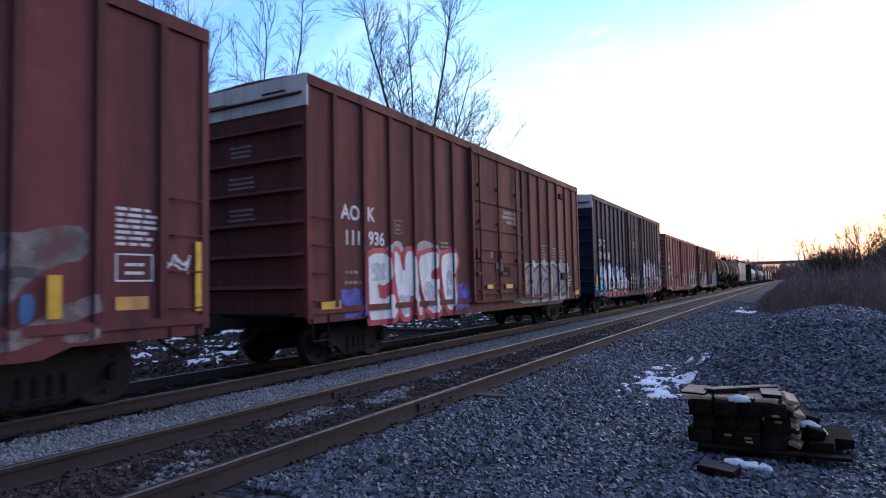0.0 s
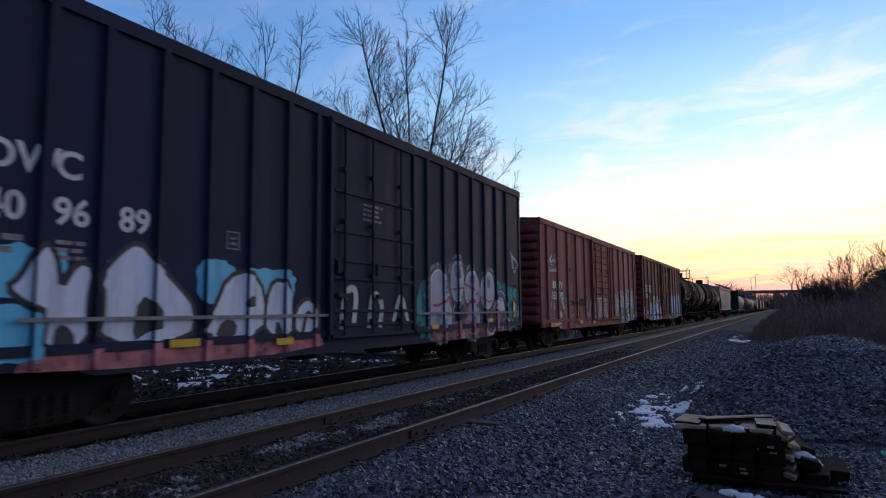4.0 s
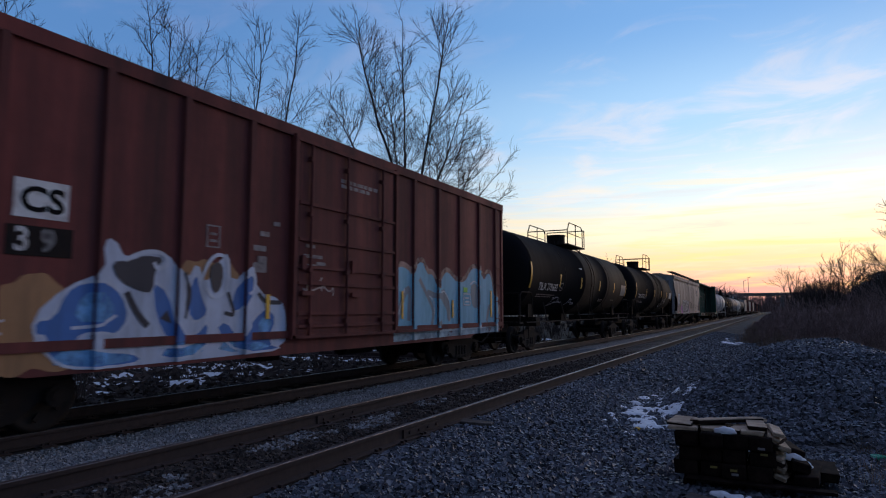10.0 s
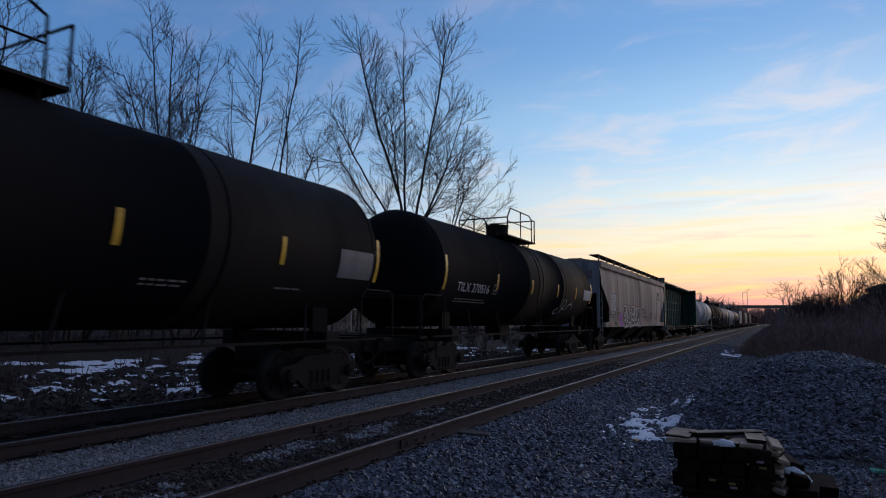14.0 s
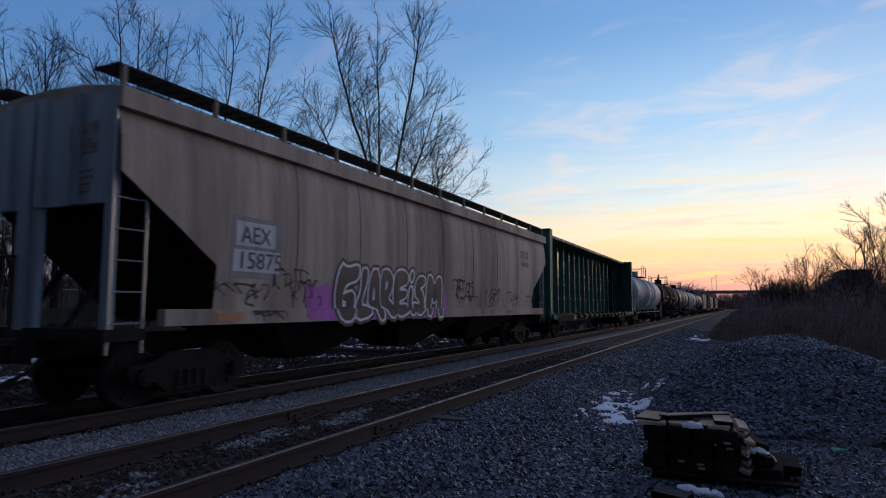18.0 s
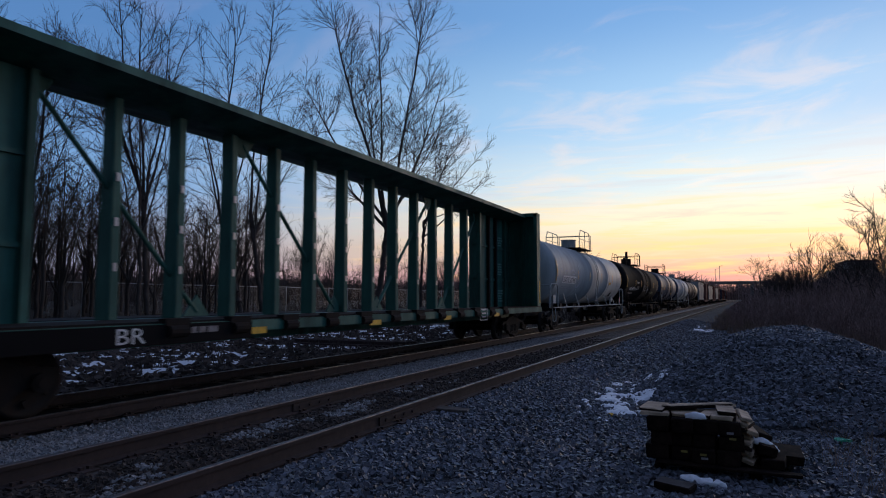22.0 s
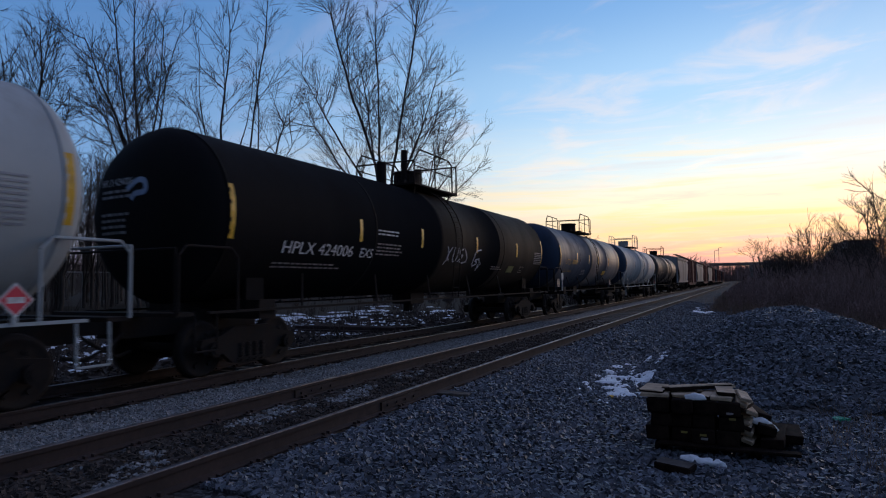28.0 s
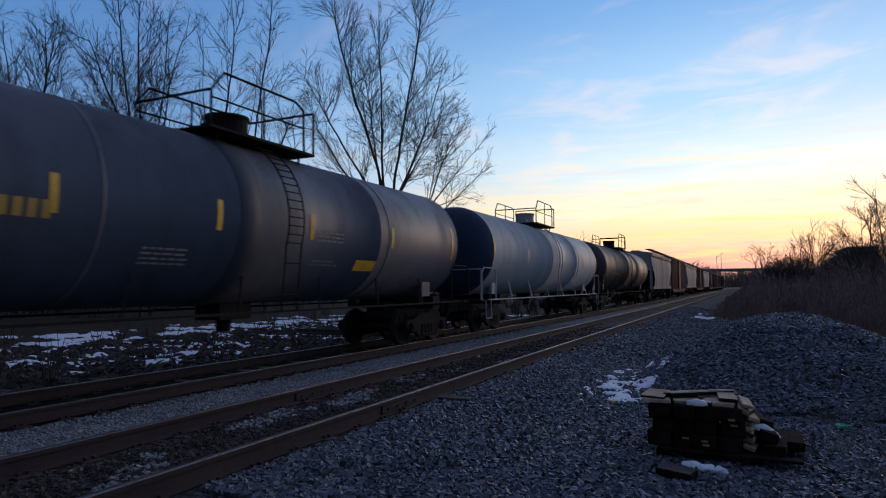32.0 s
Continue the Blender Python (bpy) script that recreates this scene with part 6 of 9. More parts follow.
def litter():
    def lump(name, x, y, sx, sy, sz, mat, label, category, seed):
        bm = bmesh.new()
        bmesh.ops.create_icosphere(bm, subdivisions=3, radius=1)
        for v in bm.verts:
            n = 1 + 0.5 * noise.noise(v.co * 1.9 + Vector((seed, 0, 0))) + 0.2 * noise.noise(v.co * 5 + Vector((seed, 3, 0)))
            v.co = Vector((v.co.x * sx * n, v.co.y * sy * n, v.co.z * sz * n))
        ob = link_mesh(name, to_mesh(bm, name), mat, None, "", pose(x, y, surface_z(x, y) + sz * 0.5))
        tagged(ob, label, category)
    lump("plastic_bag", 0.98, 8.8, 0.11, 0.07, 0.045, M_PLASTIC, "crumpled green plastic bag at the foot of the heap", "bag", 2)
    lump("paper_scrap", -2.02, 7.35, 0.03, 0.03, 0.03, M_WHITE, "small pale scrap of paper on the ballast", "litter", 4)
    lump("paper_scrap", -1.35, 6.1, 0.07, 0.035, 0.02, M_WHITE, "flat pale scrap on the ballast", "litter", 5)
    lump("wrapper", -1.78, 9.3, 0.05, 0.05, 0.035, M_YELLOW, "dull yellow wrapper beside the snow", "litter", 6)
    lump("stone", -1.1, 12.2, 0.12, 0.10, 0.09, M_STONE, "large blue-grey stone beside the heap", "stone", 8)
    lump("stone", -0.95, 11.2, 0.09, 0.08, 0.06, M_STONE, "large blue-grey stone beside the heap", "stone", 9)
    lump("stone", -0.2, 13.0, 0.10, 0.08, 0.07, M_STONE, "large stone on the slope of the heap", "stone", 10)
    p = new("tie_plank", block_mesh(0.42, 0.20, 0.07, 95, M_TIE, M_TIE))
    p.matrix_basis = pose(-3.55, 7.75, ground_z(-3.55, 7.75), 0, 3, 14)
    tagged(p, "dark slab of old tie lying beside the rail", "plank")
    s = thing("steel_pile", "low pile of dark scrap rails on snowy ground", "scrap rails", at=pose(-14.0, 20.6, ground_z(-14, 20.6)))
    for i in range(7):
        part("scrap_rail", one_box(-2.3 + 0.1 * i, 2.2 + 0.15 * i, i * 0.16 - 0.5, i * 0.16 - 0.38, 0.0 + 0.13 * (i % 2), 0.16 + 0.13 * (i % 2), bevel=0.02), M_RAIL, s)
    part("white_pole", one_box(-2.4, 2.6, -0.72, -0.66, 0.02, 0.09, bevel=0.015), M_WHITE, s, "pale pole lying along the pile")


litter()


# ---- painted art on the cars ----
def rounded(pts, n=2, closed=True):
    """Cuts the corners of an outline again and again."""
    for _ in range(n):
        out = []
        m = len(pts)
        for i in range(m if closed else m - 1):
            (a, b), (c, d) = pts[i], pts[(i + 1) % m]
            out += [(0.75 * a + 0.25 * c, 0.75 * b + 0.25 * d), (0.25 * a + 0.75 * c, 0.25 * b + 0.75 * d)]
        pts = out if closed else [pts[0]] + out + [pts[-1]]
    return pts


def fill(bm, pts):
    bm.faces.new([bm.verts.new((u, v, 0)) for u, v in pts])


def stroke(bm, pts, width, closed=False):
    """A band of paint along a line, one strip with mitred joints."""
    pts = [p for i, p in enumerate(pts) if i == 0 or math.dist(p, pts[i - 1]) > 1e-4]
    if closed and math.dist(pts[0], pts[-1]) < 1e-4:
        pts = pts[:-1]
    n = len(pts)
    if n < 2:
        return
    rows = []
    for i, (a, b) in enumerate(pts):
        p, q = (pts[i - 1] if i or closed else pts[0]), (pts[(i + 1) % n] if i < n - 1 or closed else pts[-1])
        d = Vector((a - p[0], b - p[1])), Vector((q[0] - a, q[1] - b))
        u, w = [v.normalized() if v.length > 1e-6 else Vector((0, 0)) for v in d]
        t = u + w if (u + w).length > 1e-3 else w if w.length else u
        t.normalize()
        k = width / 2 / max(0.55, abs(t.dot(w if w.length else u)))
        end = 0.0 if closed or 0 < i < n - 1 else width * 0.3 * (1 if i else -1)
        rows.append((bm.verts.new((a + t.x * end - t.y * k, b + t.y * end + t.x * k, 0)), bm.verts.new((a + t.x * end + t.y * k, b + t.y * end - t.x * k, 0))))
    for i in range(n if closed else n - 1):
        (a, b), (c, d) = rows[i], rows[(i + 1) % n]
        bm.faces.new((a, b, d, c))


def cloud(u0, u1, v0, v1, seed, n=26, rough=0.16):
    """An uneven rounded outline that fills a box."""
    r = random.Random(seed)
    pts = []
    for i in range(n):
        a = 2 * math.pi * i / n
        k = 1 - rough + 2 * rough * r.random()
        c, s = math.cos(a), math.sin(a)
        q = 1 / max(abs(c), abs(s)) ** 0.75
        pts.append(((u0 + u1) / 2 + (u1 - u0) / 2 * c * q * k * 0.92, (v0 + v1) / 2 + (v1 - v0) / 2 * s * q * k * 0.92))
    return rounded(pts)


def scribble(bm, u, v, w, h, seed, turns=14, width=0.035):
    """A quick tag that cannot be read: a wandering line."""
    r = random.Random(seed)
    pts = [(u, v + h * 0.4)]
    for i in range(turns):
        pts.append((u + w * (i + 1) / turns + r.uniform(-0.12, 0.12) * w, v + h * (r.uniform(0.55, 1.0) if i % 2 else r.uniform(0.0, 0.4))))
    stroke(bm, rounded(pts, 2, False), width)
    for _ in range(3):
        a = (u + r.uniform(0, w), v + r.uniform(0, h))
        stroke(bm, [a, (a[0] + r.uniform(-0.3, 0.3) * w, a[1] + r.uniform(-0.3, 0.3) * h)], width)


def paint_side(car, x, ribs, colour, draw, layer, label, z_off=0.0):
    """One coat of spray paint on the ribbed side; draw puts flat shapes in y, z into a bmesh."""
    bm = bmesh.new()
    draw(bm)
    bmesh.ops.triangulate(bm, faces=bm.faces[:])
    on_side(bm, 0, 0, x)
    drape(bm, ribs, x + 0.004 + 0.003 * layer)
    bmesh.ops.recalc_face_normals(bm, faces=bm.faces[:])
    part_each("graffiti", bm, spray(colour) if isinstance(colour, tuple) else colour, car, label)


def paint_text(car, x, ribs, body, y, z, size, width, colour, layer, fat, label):
    bm = text_bmesh(body, size, fat)
    bmesh.ops.triangulate(bm, faces=bm.faces[:])
    on_side(bm, y, z, x, width)
    drape(bm, ribs, x + 0.004 + 0.003 * layer)
    part_each("graffiti", bm, spray(colour), car, label)


def many(*fs):
    def draw(bm):
        for f in fs:
            f(bm)
    return draw


def shape(pts, n=2):
    return lambda bm: fill(bm, rounded(pts, n))


def line(pts, width, closed=False, n=2):
    return lambda bm: stroke(bm, rounded(pts, n, closed), width, closed)


def wild(u0, u1, v0, v1, seed, n, width):
    """A thicket of hooked strokes, as in letters drawn to be unreadable."""
    def draw(bm):
        r = random.Random(seed)
        for i in range(n):
            u = u0 + (u1 - u0) * (i + r.uniform(0.1, 0.9)) / n
            v = r.uniform(v0, v1)
            a = r.choice((0.5, 1.2, 1.6, 2.2, 2.8)) + r.uniform(-0.25, 0.25)
            pts = [(u, v)]
            for _ in range(3):
                u, v = u + r.uniform(0.15, 0.34) * math.cos(a), v + r.uniform(0.18, 0.42) * math.sin(a)
                pts.append((min(u1, max(u0, u)), min(v1, max(v0, v))))
                a += r.choice((-1.7, -1.1, 1.2, 1.8))
            stroke(bm, rounded(pts, 2, False), width * r.uniform(0.7, 1.3))
    return draw


def end_print(car, h, x, z, w, rows, mat, seed=3):
    r = random.Random(seed)
    bm = bmesh.new()
    for i in range(rows):
        k = r.uniform(0.6, 1.0)
        box(bm, x - w * k / 2, x + w * k / 2, -h - 0.008, -h - 0.002, z - i * 0.09, z - i * 0.09 + 0.04)
    part("small_print", bm, mat, car, "rows of small stencilling on the end")


def frame_mark(car, y, z, w, h, x, mat, name="inspection_stencil", label="outlined square stencil", bars=2):
    bm = bmesh.new()
    t = 0.022
    for a in ((0, w, 0, t), (0, w, h - t, h), (0, t, 0, h), (w - t, w, 0, h)):
        box(bm, x + 0.002, x + 0.007, y + a[0], y + a[1], z + a[2], z + a[3])
    for i in range(bars):
        box(bm, x + 0.002, x + 0.006, y + w * 0.25, y + w * 0.75, z + h * (0.25 + 0.3 * i), z + h * (0.25 + 0.3 * i) + 0.04)
    part_each(name, bm, mat, car, label)


P_AOK = [-7.41, -6.48, -5.53, -4.55, -3.58, -2.65, 2.75, 3.65, 4.6, 5.55, 6.5, 7.4]
P_DWC = [-7.42, -6.66, -5.95, -5.12, -4.28, -3.45, -2.61, -1.85, 2.2, 3.05, 3.85, 4.7, 5.5, 6.3, 7.1]
P_PS = [-7.42, -6.24, -4.98, -3.78, -2.5, 2.71, 3.93, 5.11, 6.36, 7.55]
RED, PALE, VIOLET, CYAN, DARK = (0.42, 0.03, 0.05), (0.66, 0.64, 0.58), (0.10, 0.09, 0.36), (0.10, 0.42, 0.56), (0.025, 0.022, 0.028)
SILVER, ROSE, TEAL, BLUE, SKYBLUE, GREENISH, PURPLE, TAN = (0.52, 0.55, 0.60), (0.45, 0.15, 0.15), (0.03, 0.30, 0.30), (0.03, 0.13, 0.42), (0.20, 0.45, 0.62), (0.10, 0.30, 0.20), (0.26, 0.06, 0.24), (0.30, 0.15, 0.06)


def arches(spans, z0, z1, bm, lift=0.0):
    for i, (a, b, k) in enumerate(spans):
        top = z0 + (z1 - z0) * k
        fill(bm, rounded([(a, z0), (b, z0), (b, z0 + (top - z0) * 0.6), (b - (b - a) * 0.15, top), (a + (b - a) * 0.2, top), (a, z0 + (top - z0) * 0.65)], 3))


def arch_lines(spans, z0, z1, bm, w):
    for i, (a, b, k) in enumerate(spans):
        top = z0 + (z1 - z0) * k
        stroke(bm, rounded([(a, z0), (b, z0), (b, z0 + (top - z0) * 0.6), (b - (b - a) * 0.15, top), (a + (b - a) * 0.2, top), (a, z0 + (top - z0) * 0.65)], 3), w, True)


def grey_panels(spans, z0, z1, seed):
    r = random.Random(seed)

    def draw(bm):
        for a, b in spans:
            pts = [(a, z0), (b, z0)]
            n = 5
            for i in range(n + 1):
                pts.append((b - (b - a) * i / n, z1 + r.uniform(-0.18, 0.10)))
            fill(bm, pts)
    return draw


def train():
    # leading car: maroon, old painted-over panels
    car, w, ribs = boxcar(-109.6, -93.3, 5.36, M_MAROON, "maroon ribbed boxcar with greyed painted-over graffiti", P_AOK, (-1.6, 1.85), band=M_WHITEBAND)
    paint_side(car, w, ribs, mist((0.17, 0.15, 0.145), 0.2, 0.95), many(shape([(2.4, 1.0), (2.5, 1.9), (3.4, 2.2), (4.4, 2.05), (5.0, 2.25), (5.57, 2.13), (5.98, 2.28), (6.38, 2.29), (6.39, 1.88), (5.98, 1.83), (5.5, 1.45), (5.3, 1.0)], 1)), 0, "grey spray paint")
    paint_side(car, w, ribs, mist((0.24, 0.19, 0.175), 0.1, 0.9), many(line([(4.0, 1.2), (4.6, 1.7), (5.3, 1.6), (5.6, 2.0)], 0.24), line([(5.0, 0.95), (5.7, 1.0), (6.0, 1.2), (6.45, 1.35)], 0.22), line([(3.0, 1.1), (3.5, 1.8), (4.2, 1.9)], 0.2), shape([(6.06, 1.08), (6.5, 1.1), (6.52, 0.9), (6.1, 0.9)], 1)), 1, "pale grey spray paint")
    paint_side(car, w, ribs, (0.03, 0.11, 0.24), shape([(5.58, 1.16), (5.6, 1.48), (5.78, 1.5), (5.76, 1.16)], 1), 2, "blue spray paint")
    paint_side(car, w, ribs, (0.045, 0.038, 0.042), many(line([(5.2, 1.45), (5.5, 1.75), (5.75, 1.72)], 0.12), line([(4.4, 1.3), (4.9, 1.4)], 0.1)), 2, "dark spray shading")
    lines(car, 6.74, 2.53, 0.55, 7, w, M_WHITE, 0.075, 0.04, 3)
    frame_mark(car, 6.74, 1.62, 0.53, 0.36, w, M_WHITE, "data_panel", "white framed data panel", 2)
    plate(car, 6.74, 1.26, 0.46, 0.17, w + 0.004, spray((0.5, 0.24, 0.06)), "patch", "orange paint patch")
    plate(car, 7.93, 1.2, 0.10, 0.98, w + 0.032, M_YELLOW)
    plate(car, 5.88, 1.2, 0.16, 0.50, w + 0.065, M_YELLOW)
    bm = bmesh.new()
    scribble(bm, 7.5, 1.75, 0.35, 0.28, 5, 8, 0.03)
    bmesh.ops.triangulate(bm, faces=bm.faces[:])
    part("tag", drape(on_side(bm, 0, 0, w), ribs, w + 0.006), M_WHITE, car, "small white scrawl")

    # second car: brown, white graffiti with red lines
    car, w, ribs = boxcar(-91.12, -74.78, 5.36, M_BROWN, "brown high boxcar with white graffiti and a white end band", P_AOK, (-1.6, 1.85), band=M_WHITEBAND)
    for body, y, z, s in (("AO", -7.2, 2.80, 0.40), ("K", -6.36, 2.82, 0.40), ("111", -7.12, 2.32, 0.38), ("936", -6.32, 2.34, 0.38)):
        letters(car, body, y, z, s, w)
    paint_side(car, w, ribs, mist(VIOLET, 0.3, 1.0), many(shape(cloud(-7.25, -6.2, 0.88, 1.5, 3)), shape(cloud(-2.75, -1.75, 0.85, 1.55, 8))), 0, "violet spray paint cloud")
    paint_side(car, w, ribs, (0.30, 0.28, 0.29), many(shape([(-5.9, 2.2), (-5.2, 2.55), (-4.9, 2.2)]), shape([(-4.7, 2.2), (-4.2, 2.6), (-3.4, 2.4), (-3.2, 2.15)])), 0, "grey spray shading")
    fat = [[(-6.40, 0.80), (-6.46, 1.9), (-6.3, 2.18), (-5.70, 2.22), (-5.52, 2.03), (-5.51, 1.6), (-5.85, 1.46), (-6.0, 1.54), (-5.92, 1.2), (-5.42, 1.42), (-5.18, 0.80), (-6.0, 0.79)],
           [(-5.50, 2.25), (-5.19, 2.27), (-5.01, 1.72), (-4.98, 2.28), (-4.56, 2.30), (-4.48, 1.54), (-4.12, 0.80), (-4.52, 0.79), (-4.62, 1.24), (-4.78, 1.24), (-4.74, 0.79), (-5.12, 0.79), (-5.36, 1.47)],
           [(-4.43, 2.16), (-4.0, 2.28), (-3.53, 2.32), (-3.46, 1.94), (-3.82, 1.79), (-3.78, 1.64), (-3.41, 1.69), (-3.38, 1.44), (-3.65, 1.34), (-3.2, 0.86), (-3.98, 0.79), (-4.36, 1.55)],
           [(-3.38, 2.2), (-2.95, 2.32), (-2.54, 2.32), (-2.38, 2.05), (-2.70, 1.84), (-2.65, 1.48), (-2.58, 1.11), (-2.80, 0.80), (-3.10, 0.93), (-3.31, 1.53)]]
    paint_side(car, w, ribs, RED, many(*[line(c, 0.17, True, 1) for c in fat]), 1, "red spray outline")
    paint_side(car, w, ribs, PALE, many(*[shape(c, 1) for c in fat]), 2, "white spray fill")
    paint_side(car, w, ribs, mist((0.42, 0.43, 0.43), 0.0, 0.7), many(shape(cloud(-6.3, -5.7, 1.6, 2.0, 3)), shape(cloud(-5.3, -4.7, 0.85, 1.3, 5)), shape(cloud(-4.2, -3.7, 0.95, 1.6, 6)), shape(cloud(-3.1, -2.75, 1.2, 1.9, 7))), 3, "silver shade in the fill")
    paint_side(car, w, ribs, RED, many(line([(-5.98, 1.5), (-5.9, 1.32), (-5.75, 1.42), (-5.42, 1.5)], 0.11), line([(-5.42, 1.5), (-5.3, 1.15), (-5.15, 0.82)], 0.07)), 4, "red spray lines")
    paint_side(car, w, ribs, RED, many(*[line(c, 0.055, True, 1) for c in fat]), 3.6, "red spray edge of a letter")
    crest = [(1.5, 0.95), (1.55, 1.62), (1.75, 1.78), (1.97, 1.85), (2.2, 2.08), (2.33, 2.19), (2.54, 2.13), (2.9, 2.16), (3.01, 2.28), (3.3, 2.15), (3.64, 2.2), (3.74, 2.3), (3.91, 2.22), (4.1, 2.34), (4.3, 2.22), (4.51, 2.19), (4.72, 2.25), (5.18, 2.27), (5.37, 2.15), (5.68, 2.26), (5.94, 2.37), (6.15, 2.19), (6.59, 2.26), (6.86, 2.02), (6.65, 1.72), (6.72, 0.92), (5.5, 0.86), (2.0, 0.86)]
    paint_side(car, w, ribs, mist((0.40, 0.45, 0.38), 0.5, 1.0), many(lambda bm: fill(bm, crest), shape([(1.2, 0.92), (1.25, 1.3), (1.5, 1.6), (1.6, 0.92)], 1)), 0, "pale mint spray edge")
    paint_side(car, w, ribs, (0.150, 0.128, 0.150), many(shape([(1.95, 0.93), (1.92, 1.66), (2.3, 1.98), (2.9, 2.10), (3.1, 1.98), (3.5, 2.11), (3.95, 2.08), (4.4, 2.13), (4.8, 2.05), (5.15, 2.18), (5.6, 2.0), (5.7, 0.93)], 1), shape([(5.7, 0.95), (5.75, 1.9), (6.0, 2.1), (6.5, 2.05), (6.5, 1.0)], 1)), 1, "grey-violet spray fill")
    arcs = [[(1.97, 1.72), (2.21, 1.93), (2.61, 2.09), (2.94, 2.08)], [(3.03, 1.88), (3.38, 2.06), (3.73, 2.1), (4.23, 1.85)], [(4.73, 2.12), (5.07, 2.15), (5.43, 1.97), (5.72, 1.78)], [(4.31, 2.1), (4.54, 2.02), (4.57, 1.86)],
            [(2.3, 1.4), (2.63, 1.63), (2.93, 1.39), (3.17, 1.02)], [(3.18, 1.1), (3.45, 1.53), (3.74, 1.76)], [(3.76, 1.22), (4.12, 1.68), (4.43, 1.61)], [(4.87, 1.01), (5.2, 1.43), (5.57, 1.48)], [(5.83, 1.24), (6.24, 1.42), (6.45, 1.81)]]
    paint_side(car, w, ribs, mist((0.06, 0.05, 0.06), 0.5, 1.0), many(*[line(a, 0.085) for a in arcs]), 2, "dark spray strokes")
    paint_side(car, w, ribs, mist((0.30, 0.26, 0.30), 0.2, 0.9), many(*[line([(u + 0.10, v - 0.13) for u, v in a], 0.05) for a in arcs]), 3, "pale violet spray strokes")
    for body, y, z, wd in (("CLOSE AND LOCK", 0.45, 3.56, 1.0), ("BOTH DOORS BEFORE", 0.33, 3.42, 1.15), ("MOVING CAR", 0.62, 3.28, 0.7)):
        letters(car, body, y, z, 0.14, w + 0.075, M_WHITE, wd)
    part("placard_board", one_box(w + 0.075, w + 0.10, -0.27, 0.24, 1.84, 2.45, bevel=0.008), M_BROWN, car, "brown placard board on the door")
    plate(car, -0.24, 1.93, 0.22, 0.20, w + 0.102, M_DIMWHITE, "sticker", "torn white label")
    plate(car, 0.39, 1.71, 0.47, 0.28, w + 0.077, M_STEEL, "patch", "dark paint-out patch")
    plate(car, 0.12, 1.9, 0.06, 0.28, w + 0.104, spray((0.05, 0.25, 0.10)), "sticker", "green label")
    bm = bmesh.new()
    rod(bm, (w + 0.075, -0.48, 2.32), (w + 0.080, -0.48, 2.32), 0.10, 14)
    part("sticker", bm, M_DIMWHITE, car, "round pale label on the door")
    for y in (2.24, 4.75):
        plate(car, y, 1.25, 0.09, 0.48, w + 0.02, M_YELLOW)
    part("vent", one_box(w, w + 0.06, 5.85, 6.25, 4.62, 4.80), M_STEEL, car, "small dark roof vent on the side")
    part("bracket", one_box(w, w + 0.09, 5.75, 6.3, 1.62, 1.86), M_STEEL, car, "dark tie-down bracket on the side")
    frame_mark(car, 6.56, 1.36, 0.46, 0.36, w + 0.004, M_WHITE, "data_panel", "white framed data panel")
    plate(car, 7.45, 1.02, 0.45, 0.16, w + 0.045, M_YELLOW)
    lines(car, 3.9, 2.75, 0.3, 6, w, M_DIMWHITE, 0.1, 0.05, 31)
    lines(car, 5.0, 2.7, 0.3, 6, w, M_DIMWHITE, 0.1, 0.05, 32)
    lines(car, 5.75, 2.62, 0.6, 6, w, M_DIMWHITE, 0.1, 0.05, 33)
    plate(car, -7.85, 1.10, 0.55, 0.15, w + 0.045, M_YELLOW)
    frame_mark(car, -5.35, 2.62, 0.30, 0.30, w, M_DIMWHITE)
    lines(car, -7.1, 1.75, 0.5, 2, w, M_DIMWHITE, 0.2, 0.06, 7)
    lines(car, -3.3, 2.5, 0.5, 5, w, M_DIMWHITE, 0.1, 0.05, 9)
    for y, ww in ((-0.9, 0.38), (0.4, 0.5)):
        plate(car, y, 1.36, ww, 0.12, w + 0.115, M_YELLOW)
    for z in (4.15, 3.55, 2.95):
        end_print(car, 8.17, -0.1, z, 0.75, 3, M_DIMWHITE, int(z * 10))
    end_print(car, 8.20, 0.75, 5.05, 0.6, 1, M_STEEL, 2)
    end_print(car, 8.20, -0.75, 5.0, 0.9, 1, M_STEEL, 4)

    # third car: dark blue
    car, w, ribs = boxcar(-72.6, -56.1, 5.36, M_NAVY, "dark blue high boxcar with blue and white graffiti", P_DWC, (-1.46, 1.4), band=M_WHITEBAND)
    for body, y, z, s in (("DW", -7.33, 3.09, 0.47), ("C", -6.55, 3.09, 0.47), ("40", -7.31, 2.54, 0.45), ("96", -6.55, 2.54, 0.45), ("89", -5.72, 2.54, 0.45)):
        letters(car, body, y, z, s, w)
    paint_side(car, w, ribs, CYAN, many(shape(cloud(-7.35, -6.3, 1.65, 2.3, 3)), shape(cloud(-7.4, -6.5, 0.92, 1.6, 4)), shape(cloud(-5.9, -5.0, 1.5, 2.2, 5)), shape(cloud(-4.5, -3.7, 1.6, 2.3, 6)), shape(cloud(-3.8, -2.3, 1.5, 2.25, 7)), shape(cloud(-7.95, -7.6, 1.0, 1.5, 8))), 0, "light blue spray paint")
